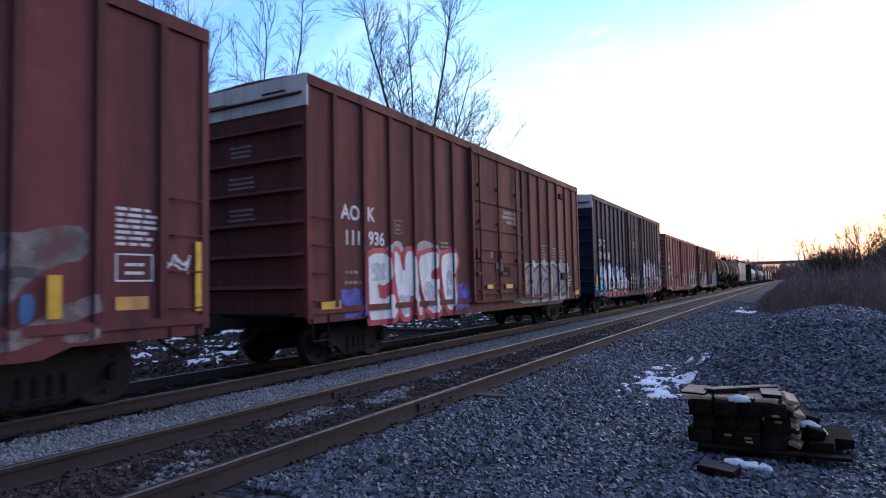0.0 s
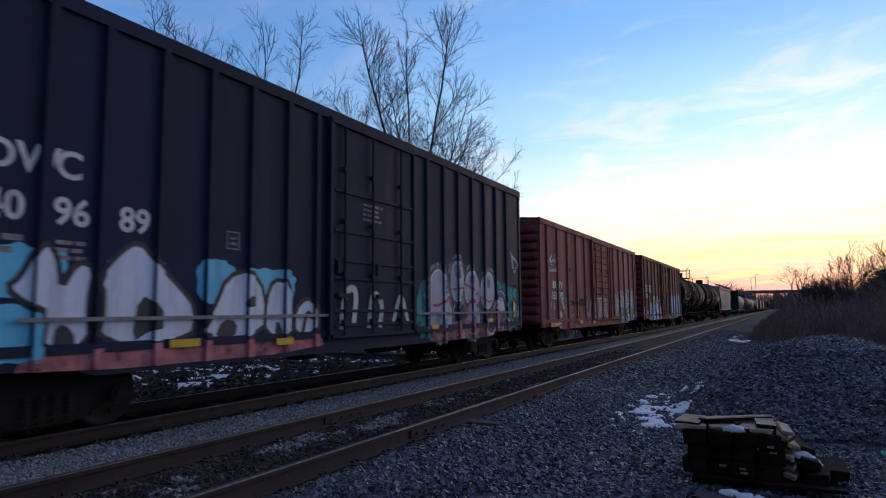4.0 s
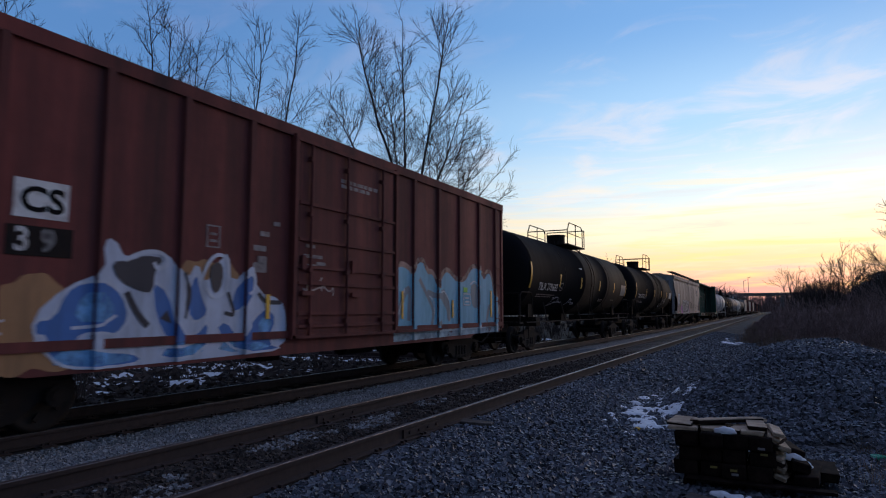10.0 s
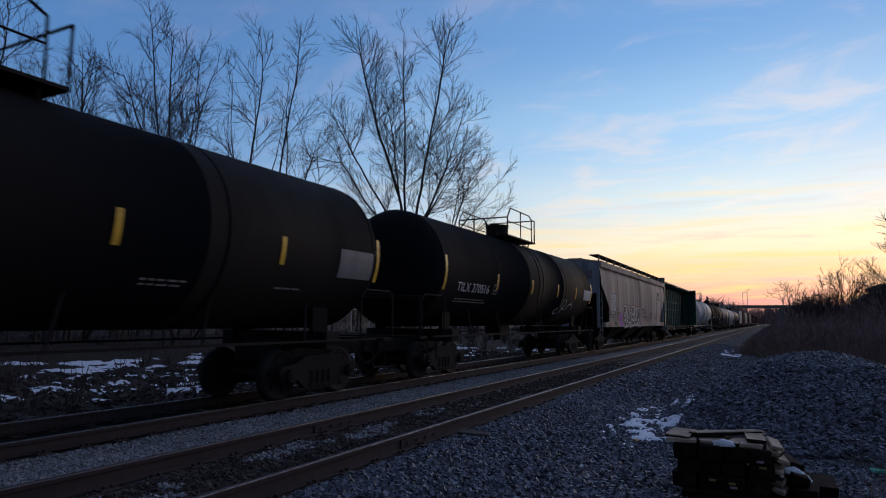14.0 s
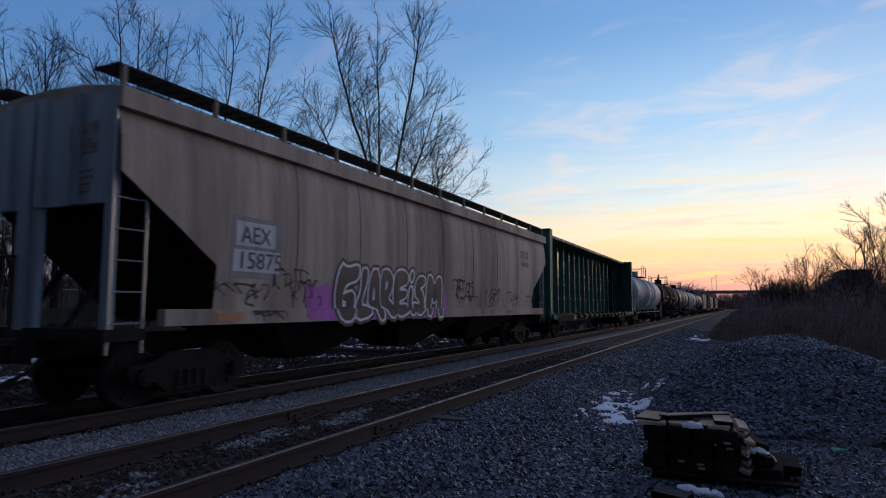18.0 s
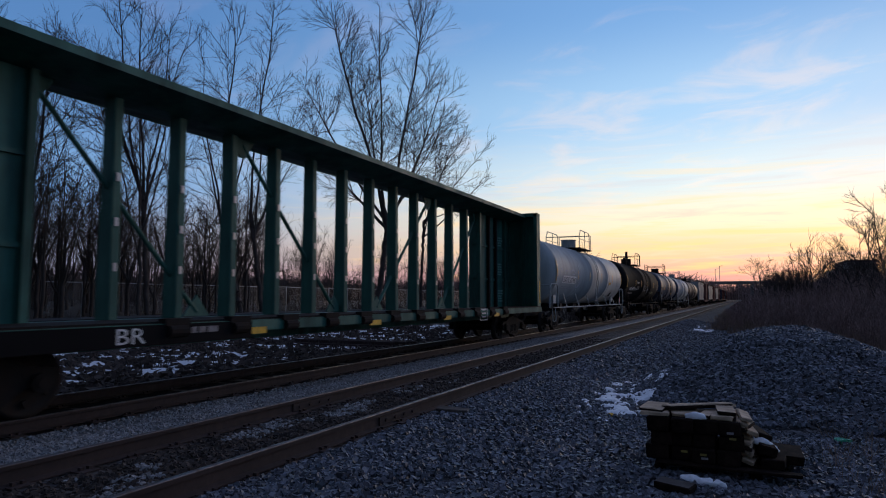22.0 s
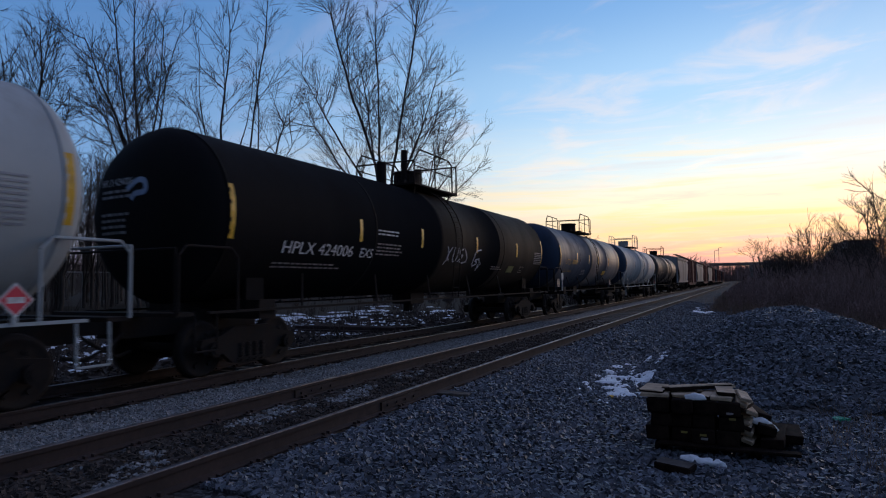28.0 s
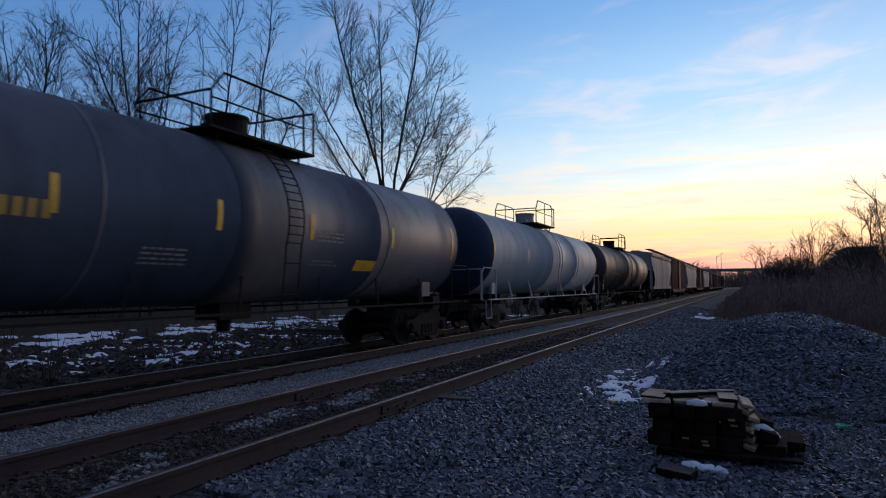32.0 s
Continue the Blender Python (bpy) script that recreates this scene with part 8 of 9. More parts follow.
    paint_side(car, w, ribs, (0.42, 0.40, 0.42), many(lambda bm: scribble(bm, -7.95, 1.25, 0.6, 0.3, 11, 9, 0.035), lambda bm: scribble(bm, -7.95, 0.98, 0.6, 0.25, 12, 8, 0.035), lambda bm: scribble(bm, -7.0, 1.15, 0.85, 0.25, 13, 11, 0.03), lambda bm: scribble(bm, -6.8, 0.92, 0.6, 0.2, 14, 8, 0.03)), 2, "white scrawls")
    base = [(-5.78, 1.41), (-5.39, 1.78), (-4.94, 1.96), (-5.0, 2.35), (-4.81, 2.41), (-4.64, 2.14), (-4.33, 2.28), (-3.99, 2.26), (-3.86, 2.1), (-3.67, 1.92), (-3.49, 2.21), (-3.35, 1.84), (-3.1, 2.23), (-2.9, 2.39), (-2.84, 1.86), (-2.38, 2.28), (-2.28, 1.78), (-1.72, 1.68), (-1.58, 1.37), (-1.61, 0.84), (-2.63, 0.80), (-4.15, 0.78), (-5.25, 0.78), (-5.7, 1.04)]
    paint_side(car, w, ribs, (0.40, 0.44, 0.52), shape(base, 1), 1, "white spray ground of a large piece")
    blues = [[(-5.74, 1.38), (-5.53, 1.4), (-5.41, 1.71), (-5.22, 1.83), (-4.88, 1.85), (-4.65, 1.68), (-4.55, 1.39), (-4.72, 1.17), (-4.9, 1.22), (-5.2, 1.2), (-5.24, 1.07), (-4.89, 0.98), (-4.49, 0.95), (-4.34, 0.86), (-4.47, 0.79), (-5.16, 0.79), (-5.45, 0.86), (-5.62, 1.04), (-5.6, 1.2), (-5.74, 1.2)], [(-4.26, 1.9), (-3.96, 1.74), (-3.8, 1.21), (-3.52, 1.11), (-3.24, 1.38), (-3.31, 0.85), (-4.12, 0.82), (-3.94, 1.04), (-4.18, 1.39)], [(-3.62, 1.86), (-3.5, 2.05), (-3.4, 1.7), (-3.25, 1.45), (-3.5, 1.3), (-3.66, 1.45)], [(-3.16, 1.2), (-2.93, 1.36), (-2.63, 1.02), (-2.35, 1.37), (-2.06, 1.55), (-1.82, 1.37), (-2.02, 0.96), (-1.66, 0.84), (-2.63, 0.82)], [(-2.8, 1.8), (-2.62, 1.95), (-2.45, 2.1), (-2.4, 1.75), (-2.6, 1.5), (-2.85, 1.45)]]
    paint_side(car, w, ribs, (0.035, 0.12, 0.33), many(*[shape(c, 1) for c in blues]), 2, "blue spray letter")
    paint_side(car, w, ribs, mist((0.14, 0.33, 0.55), 0.1, 1.0), many(shape([(-5.5, 0.82), (-5.5, 1.0), (-5.1, 1.05), (-4.5, 0.93), (-4.5, 0.82)], 1), shape([(-4.05, 0.84), (-3.9, 1.05), (-3.6, 1.08), (-3.35, 1.0), (-3.35, 0.87)], 1), shape([(-5.3, 1.35), (-5.2, 1.7), (-4.9, 1.72), (-4.75, 1.5), (-4.85, 1.35)], 1), shape([(-3.1, 0.85), (-2.9, 1.1), (-2.6, 0.95), (-2.2, 1.0), (-1.9, 0.87)], 1), shape([(-2.3, 1.2), (-2.1, 1.45), (-1.92, 1.32), (-2.05, 1.1)], 1)), 2.6, "light blue spray shade")
    paint_side(car, w, ribs, (0.44, 0.47, 0.53), many(*[line(c, 0.035, True, 1) for c in blues], line([(-5.3, 1.28), (-4.95, 1.30), (-4.75, 1.42)], 0.04), line([(-4.1, 1.0), (-3.7, 0.98), (-3.45, 1.05)], 0.04)), 3, "white spray line")
    paint_side(car, w, ribs, (0.018, 0.018, 0.028), many(shape([(-4.86, 2.10), (-4.54, 2.14), (-4.38, 2.22), (-4.05, 2.2), (-4.21, 2.03), (-4.22, 1.73), (-4.41, 1.73), (-4.73, 1.86)], 1), line([(-4.6, 1.7), (-4.45, 1.45), (-4.3, 1.3)], 0.09), line([(-3.74, 2.0), (-3.6, 1.75), (-3.7, 1.4)], 0.08), shape([(-3.3, 2.1), (-3.12, 2.24), (-3.0, 2.1), (-3.05, 1.8), (-3.2, 1.72)], 1), line([(-2.9, 1.75), (-2.75, 1.4), (-2.95, 1.45)], 0.06), line([(-2.25, 1.75), (-2.1, 1.62), (-1.75, 1.62)], 0.07), shape([(-4.1, 1.38), (-3.98, 1.5), (-3.9, 1.3)], 0)), 3.4, "black spray shade")
    paint_side(car, w, ribs, (0.46, 0.49, 0.55), many(line([(-4.64, 2.14), (-4.38, 2.27), (-4.1, 2.28), (-3.98, 2.13), (-4.16, 2.03), (-4.22, 2.12)], 0.06), line([(-3.42, 1.93), (-3.3, 2.22), (-3.1, 2.35), (-2.89, 2.24), (-2.94, 1.76), (-3.19, 1.66), (-3.32, 1.8)], 0.055), line([(-2.42, 2.2), (-2.3, 1.9), (-2.5, 1.75)], 0.05)), 4, "white curl of spray")
    crest = [(1.82, 2.3), (2.1, 2.48), (2.45, 2.42), (2.62, 2.28), (2.8, 2.52), (3.1, 2.66), (3.28, 2.45), (3.42, 2.34), (3.6, 2.38), (3.8, 2.16), (3.94, 1.98), (4.11, 2.28), (4.36, 2.48), (4.62, 2.4), (4.94, 2.22), (5.5, 2.26), (5.77, 2.55), (6.08, 2.68), (6.48, 2.58), (6.73, 2.33), (6.97, 2.58), (7.25, 2.5), (7.42, 1.9), (7.75, 1.85), (7.8, 1.0)]
    paint_side(car, w, ribs, mist((0.34, 0.22, 0.17), 0.2, 0.95), line(crest, 0.26), 0, "pale brown overspray")
    paint_side(car, w, ribs, (0.10, 0.31, 0.42), many(lambda bm: fill(bm, rounded(crest, 1, False) + [(7.8, 1.0), (1.82, 1.0)])), 1, "light blue spray fill")
    paint_side(car, w, ribs, (0.13, 0.17, 0.19), many(shape([(3.96, 1.91), (4.2, 2.05), (4.46, 1.83), (4.59, 1.55), (4.6, 1.2), (4.4, 1.24), (4.38, 1.51), (4.15, 1.68)]), shape([(5.78, 2.12), (6.08, 2.28), (6.34, 2.08), (6.34, 1.56), (6.03, 1.54), (5.86, 1.7)]), line([(3.4, 1.92), (3.66, 1.86), (3.95, 1.84)], 0.14), line([(2.0, 1.3), (2.3, 1.9), (2.55, 2.0), (2.5, 1.3)], 0.16), line([(3.0, 2.2), (3.3, 1.9), (3.7, 1.5), (3.6, 1.15)], 0.12), line([(6.9, 1.2), (7.1, 1.7), (7.3, 1.3)], 0.14), line([(3.9, 1.15), (4.1, 1.2)], 0.12)), 2, "grey spray shading")
    paint_side(car, w, ribs, (0.36, 0.44, 0.47), many(line([(4.03, 1.9), (4.24, 2.0), (4.48, 1.76)], 0.035), line([(3.45, 1.84), (3.7, 1.72), (3.72, 1.4)], 0.035), line([(5.8, 2.2), (6.1, 2.33), (6.36, 2.12)], 0.035), line([(2.05, 1.4), (2.3, 1.98)], 0.035), line([(1.9, 1.02), (4, 1.0), (6, 1.02), (7.8, 1.06)], 0.08)), 3, "white spray glints")
    paint_side(car, w, ribs, mist((0.30, 0.40, 0.44), 0.3, 0.95), shape([(1.85, 0.80), (1.85, 1.0), (7.7, 1.02), (7.6, 0.86)], 0), 2, "pale spray along the sill")
    for y, z, a, b in ((-5.0, 1.35, 0.09, 0.5), (-2.1, 1.35, 0.09, 0.4), (2.15, 1.3, 0.09, 0.62), (4.65, 1.3, 0.09, 0.45), (7.15, 1.3, 0.09, 0.75)):
        plate(car, y, z, a, b, w + 0.02, M_YELLOW)
    frame_mark(car, 5.35, 1.62, 0.42, 0.32, w + 0.012, M_WHITE, "data_panel", "white framed data panel")
    plate(car, 5.35, 1.97, 0.24, 0.13, w + 0.014, spray((0.16, 0.45, 0.05)), "patch", "green sticker")
    frame_mark(car, -3.35, 2.42, 0.26, 0.34, w, M_DIMWHITE)
    for y, z, ww, hh in ((-2.25, 2.7, 0.2, 0.08), (-2.4, 2.45, 0.28, 0.09), (-2.3, 2.25, 0.2, 0.12), (-2.45, 2.1, 0.35, 0.16), (-1.95, 2.9, 0.15, 0.07)):
        plate(car, y, z, ww, hh, w + 0.004, M_DIMWHITE, "sticker", "torn white label")
    for y, z, ww in ((-1.2, 2.6, 0.25), (-1.25, 2.42, 0.5), (-1.15, 2.25, 0.3), (-0.9, 2.3, 0.25)):
        plate(car, y, z, ww, 0.06, w + 0.076, M_DIMWHITE, "sticker", "torn white label")
    lines(car, -0.2, 3.95, 1.2, 2, w + 0.075, M_DIMWHITE, 0.1, 0.07, 3)
    paint_side(car, w + 0.08, [], (0.36, 0.28, 0.26), many(lambda bm: scribble(bm, -1.25, 1.75, 0.9, 0.3, 9, 9, 0.03)), 0, "white scrawl on the door")
    end_print(car, 8.25, 0.0, 3.4, 0.5, 1, M_DIMWHITE, 2)
    end_print(car, 8.25, 0.0, 3.0, 0.5, 1, M_DIMWHITE, 3)

    # tank cars
    def bars(ys, ends):
        return [(y, 2.40, 2.88) for y in ys] + [(y, 2.25, 3.15) for y in ends]

    car, r, zc = tank_car(-17.6, -0.95, M_BLACK, "black tank car with white lettering and yellow strips", top=4.4, radius=1.55, bars=bars((-4.46, -1.42, 1.82, 4.9), (-7.80, 7.78)))
    head_print(car, 8.325, r, zc, "TILX 270682", 3)
    shell_text(car, "TILX 270682", -6.86, 2.23, 0.39, r, zc, None, 2.2)
    shell_lines(car, -6.75, 2.05, 2.1, 2, r, zc, 3)
    shell_lines(car, 2.4, 2.0, 0.9, 2, r, zc, 4)
    shell_lines(car, 5.0, 2.0, 0.8, 1, r, zc, 5)
    shell_art(car, 6.55, 2.56, r, zc, [((0, -0.28), (1.1, -0.28), (1.1, 0.28), (0, 0.28))], spray((0.12, 0.12, 0.125)), "patch", "grey data patch")
    shell_art(car, -1.6, 3.25, r, zc, [((0, 0), (0.45, 0), (0.45, 0.04), (0, 0.04))], M_WHITE, "stripe", "short white stripe")
    shell_mark(car, -4.3, 2.25, 0.30, 0.32, r, zc)
    shell_strokes(car, r, zc, [[(-4.75, 1.58), (-4.45, 1.6), (-4.5, 1.66)], [(-4.62, 1.6), (-4.5, 1.98), (-4.7, 1.96)], [(-4.5, 1.92), (-4.25, 2.02), (-3.95, 1.98), (-3.98, 1.82), (-4.35, 1.72), (-4.35, 1.62)], [(-4.2, 1.74), (-3.85, 1.76), (-3.8, 1.88)], [(-3.8, 1.72), (-3.6, 1.82), (-3.45, 1.72), (-3.3, 1.8)]], 0.035)
    shell_strokes(car, r, zc, [[(-2.6, 1.66), (-2.45, 1.68), (-2.3, 1.98)], [(-2.35, 1.92), (-2.05, 1.98), (-2.15, 1.82), (-2.3, 1.8)], [(-2.2, 1.76), (-1.95, 1.84), (-1.85, 1.72), (-1.6, 1.8), (-1.45, 1.7)], [(-1.75, 1.68), (-1.3, 1.7)]], 0.03)

    car, r, zc = tank_car(0.95, 16.6, M_BLACK, "black tank car with white lettering and a railed top platform", top=4.4, radius=1.55, bars=bars((-3.66, -0.54, 2.4, 4.9), (-7.1, 7.4)))
    head_print(car, 7.825, r, zc, "TILX 270516", 4)
    shell_text(car, "TILX 270516", -6.3, 2.27, 0.36, r, zc, None, 2.1)
    shell_mark(car, -3.85, 2.27, 0.28, 0.3, r, zc)
    shell_lines(car, -6.2, 2.05, 2.1, 2, r, zc, 7)
    shell_strokes(car, r, zc, [[(3.1, 2.0), (2.8, 1.85), (2.95, 1.68), (3.3, 1.75)], [(3.5, 2.4), (3.35, 2.05)], [(3.75, 2.36), (3.9, 2.3), (3.55, 1.75)], [(3.5, 2.0), (3.95, 1.95)], [(4.1, 1.95), (4.35, 2.2), (4.7, 2.22), (4.95, 2.0)], [(4.6, 2.2), (4.65, 2.4)]], 0.04)
    shell_art(car, 6.2, 2.62, r, zc, [((0, -0.22), (1.15, -0.22), (1.15, 0.22), (0, 0.22))], spray((0.30, 0.32, 0.34)), "patch", "pale data patch")

    # cream hopper
    car = hopper(18.05, 38.1, M_CREAM, "cream covered hopper car streaked with grime and graffiti")
    hopper_art(car)

    # green lumber car
    car = centerbeam(39.3, 62.4, "dark green centre-beam lumber car, empty")
    for body, y in (("BR", -7.72),):
        letters(car, body, y, 0.88, 0.30, 1.532, None, 0.44)
    # black plate behind the letters, lengthened to put the sill's shade into colour
    part("plate", one_box(1.521, 1.532, -10.6, -5.2, 0.84, 1.12), M_BLACK, car, "black lettering plate drawn out to darken the shaded sill")
    lines(car, -6.6, 0.98, 0.7, 1, 1.534, M_DIMWHITE, 0.1, 0.09, 4)
    frame_mark(car, 4.78, 0.80, 0.62, 0.36, 1.53, M_WHITE, "data_panel", "white framed data panel", 3)

    # pale tank car
    car, r, zc = tank_car(64.1, 81.2, M_PALE, "pale grey tank car with black lettering and yellow strips", frame_mat=M_PALE, bars=bars((-4.1, -1.45, 1.62, 4.85), (-7.98, 7.9)))
    shell_art(car, -6.85, 2.34, r, zc, [((0, -0.17), (2.45, -0.17), (2.45, 0.19), (0, 0.19))], M_WHITE, "stencil_ground", "white stencil ground")
    shell_text(car, "GATX 207952", -6.76, 2.22, 0.36, r, zc, M_BLACK, 2.28)
    shell_lines(car, -6.8, 2.0, 2.0, 2, r, zc, 8, spray((0.2, 0.2, 0.22)))
    shell_lines(car, 5.0, 1.95, 1.1, 2, r, zc, 9, spray((0.2, 0.2, 0.22)))
    shell_art(car, 3.9, 2.36, r, zc, [((0, -0.08), (0.6, -0.08), (0.6, 0.08), (0, 0.08))], M_YELLOW, "sticker", "yellow label")
    shell_art(car, 6.3, 2.5, r, zc, [((0, i * 0.07 - 0.3), (1.15, i * 0.07 - 0.3), (1.15, i * 0.07 - 0.27), (0, i * 0.07 - 0.27)) for i in range(9)], spray((0.22, 0.23, 0.25)), "data_panel", "ruled data panel")
    shell_art(car, 5.3, 1.62, r, zc, [((0, 0), (0.5, 0), (0.5, 0.3), (0, 0.3))], M_BLACK, "data_panel", "dark data panel")
    shell_strokes(car, r, zc, [[(-7.4, 2.1), (-7.5, 2.7), (-7.0, 2.95), (-6.9, 2.2), (-6.6, 2.75), (-6.2, 2.8)], [(-5.6, 2.75), (-5.0, 2.9), (-4.6, 2.7), (-5.2, 2.62)], [(-4.4, 2.3), (-4.0, 2.75), (-3.6, 2.7), (-3.5, 2.1), (-4.1, 2.0), (-4.3, 2.2)]], 0.05, (0.22, 0.25, 0.32))
    placard(car, 7.35, 1.36)

    # black tank car with tall valves
    car, r, zc = tank_car(82.6, 101.2, M_BLACK, "black tank car with white lettering and tall top valves", bars=bars((-4.86, -2.0, 1.67, 5.45), (-8.64, 8.55)))
    head_print(car, 9.3, r, zc, "HPLX 424006", 5, True)
    shell_text(car, "HPLX 424006", -7.3, 2.08, 0.34, r, zc, None, 2.25)
    shell_text(car, "EXS", -4.75, 2.08, 0.30, r, zc, None, 0.5)
    shell_lines(car, -7.4, 1.88, 2.4, 2, r, zc, 10)
    shell_lines(car, -4.1, 2.68, 0.9, 2, r, zc, 11, M_WHITE)
    shell_lines(car, -4.1, 2.38, 1.3, 4, r, zc, 12)
    shell_lines(car, 3.3, 2.0, 0.9, 2, r, zc, 13)
    shell_strokes(car, r, zc, [[(-0.37, 2.53), (-0.24, 2.26), (-0.45, 2.02)], [(-0.1, 2.52), (-0.38, 2.25), (-0.19, 2.15)], [(0.1, 2.53), (0.02, 2.12), (0.31, 2.13), (0.36, 2.52)], [(0.69, 2.5), (0.44, 2.44), (0.53, 2.32), (0.75, 2.33), (0.44, 2.12)], [(0.81, 2.51), (1.14, 2.17), (0.73, 2.07), (0.58, 2.13)], [(2.05, 2.54), (1.63, 2.48), (1.56, 1.96), (1.98, 2.12), (1.63, 2.2), (2.12, 2.27), (2.02, 1.78), (2.22, 2.13)]], 0.042)
    shell_art(car, 4.9, 1.85, r, zc, [((0, 0), (0.6, 0), (0.6, 0.25), (0, 0.25))], spray((0.16, 0.16, 0.05)), "sticker", "dull yellow label")
    shell_mark(car, 6.2, 1.85, 0.4, 0.25, r, zc)
    shell_art(car, 7.6, 2.2, r, zc, [((0, i * 0.07), (0.9, i * 0.07), (0.9, i * 0.07 + 0.03), (0, i * 0.07 + 0.03)) for i in range(7)], spray((0.16, 0.16, 0.17)), "data_panel", "ruled data panel")
    bm = bmesh.new()
    rod(bm, (0.1, -0.35, 4.2), (0.1, -0.35, 5.35), 0.10, 10)
    rod(bm, (-0.1, 0.9, 4.2), (-0.1, 0.9, 5.0), 0.12, 10)
    rod(bm, (0.2, -1.8, 4.15), (0.2, -1.8, 4.75), 0.14, 10)
    part_each("valve", bm, M_STEEL, car, "tall steel valve on the tank top")

    # slate grey tank car
    car, r, zc = tank_car(102.9, 118.9, M_SLATE, "slate grey tank car with dark blue ends and yellow lettering", head_mat=M_HEADBLUE, bars=bars((-4.3, -1.67, 0.66, 3.69), (-7.45, 7.0)))
    shell_text(car, "UTLX", -6.5, 2.30, 0.36, r, zc, spray((0.34, 0.20, 0.035)), 1.05)
    for i in range(6):
        shell_art(car, -5.2 + i * 0.165, 2.33, r, zc, [((0, 0), (0.11, 0), (0.11, 0.22), (0, 0.22))], spray((0.34, 0.20, 0.035)), "number_bar", "worn yellow number, too faint to read")
    shell_lines(car, -6.5, 2.02, 1.6, 2, r, zc, 14, spray((0.20, 0.12, 0.03)))
    shell_lines(car, -2.9, 2.05, 0.8, 4, r, zc, 15)
    shell_lines(car, 0.9, 2.55, 1.0, 3, r, zc, 16)
    shell_lines(car, 0.9, 2.0, 0.9, 2, r, zc, 17)
    shell_art(car, 2.4, 1.97, r, zc, [((0, -0.13), (0.8, -0.13), (0.8, 0.13), (0, 0.13))], M_YELLOW, "sticker", "yellow label")
    shell_mark(car, 4.5, 1.85, 0.55, 0.28, r, zc)
    placard(car, -7.1, 1.72, False)
    bm = bmesh.new()
    lathe_y(bm, [(-1.16, r + 0.002), (-1.15, r + 0.016), (-0.63, r + 0.016), (-0.62, r + 0.002)], 56, True, 0, zc)
    part("spill_band", bm, spray((0.026, 0.030, 0.038)), car, "dark spill stain band round the tank")

    car, r, zc = tank_car(120.6, 137.4, M_PALE, "pale grey tank car with blue ends and white railings", head_mat=M_HEADBLUE, frame_mat=M_PALE, bars=bars((-4.2, 4.6), (-7.8, 7.7)))
    shell_lines(car, -6.8, 2.3, 1.9, 1, r, zc, 20, spray((0.22, 0.22, 0.24)))
    shell_lines(car, -6.8, 2.1, 2.1, 3, r, zc, 21, spray((0.25, 0.25, 0.27)))
    shell_lines(car, 0.4, 2.45, 0.7, 3, r, zc, 22, spray((0.2, 0.2, 0.22)))
    placard(car, 7.1, 1.36)
    car, r, zc = tank_car(139.0, 157.6, M_TARRED, "oily dark brown tank car", rolls=False)
    shell_lines(car, -6.4, 2.3, 2.2, 2, r, zc, 23)
    hopper(159.4, 175.0, M_CREAM, "grimy cream covered hopper car", rolls=False)
    boxcar(176.6, 192.9, 4.78, M_MAROON, "dark maroon boxcar behind a cream hopper", P_PS, (-1.4, 1.74), rolls=False, detail=False)
    hopper(194.6, 214.6, M_CREAM, "cream covered hopper car far back in the train", rolls=False)
    boxcar(216.4, 232.7, 4.78, M_BROWN, "brown boxcar far back in the train", P_PS, (-1.4, 1.74), rolls=False, detail=False)
    hopper(234.4, 254.4, M_CREAM, "cream covered hopper car far back in the train", rolls=False)
    for i in range(6):
        a = 256.2 + i * 18.2
        boxcar(a, a + 16.3, 4.78, (M_MAROON, M_NAVY, M_BROWN)[i % 3], ("dark maroon boxcar", "dark blue boxcar", "plain brown boxcar")[i % 3] + " at the far end of the train", P_PS, (-1.4, 1.74), rolls=False, detail=False)


def shell_mark(car, y, z, w, h, r, zc):
    t = 0.022
    shell_art(car, y, z, r, zc, [((a, c), (b, c), (b, d), (a, d)) for a, b, c, d in ((0, w, 0, t), (0, w, h - t, h), (0, t, 0, h), (w - t, w, 0, h), (w * 0.3, w * 0.7, h * 0.3, h * 0.45))], M_DIMWHITE, "inspection_stencil", "outlined square stencil")


def shell_tag(car, y, z, w, h, r, zc, seed, width=0.035):
    bm = bmesh.new()
    scribble(bm, 0, 0, w, h, seed, 13, width)
    part("tag", bend(bm, y, z, r, zc, 0.010), spray((0.42, 0.43, 0.46)), car, "white scrawled tag")


def shell_strokes(car, r, zc, rows, width, colour=(0.36, 0.37, 0.41)):
    """A quick tag on the tank, stroke by stroke."""
    bm = bmesh.new()
    for row in rows:
        stroke(bm, rounded([(u, v - 2.0) for u, v in row], 1, False), width)
    bmesh.ops.triangulate(bm, faces=bm.faces[:])
    part("tag", bend(bm, 0, 2.0, r, zc, 0.010), spray(colour), car, "white scrawled tag" if colour[0] > 0.3 else "faint blue-grey scrawled tag")


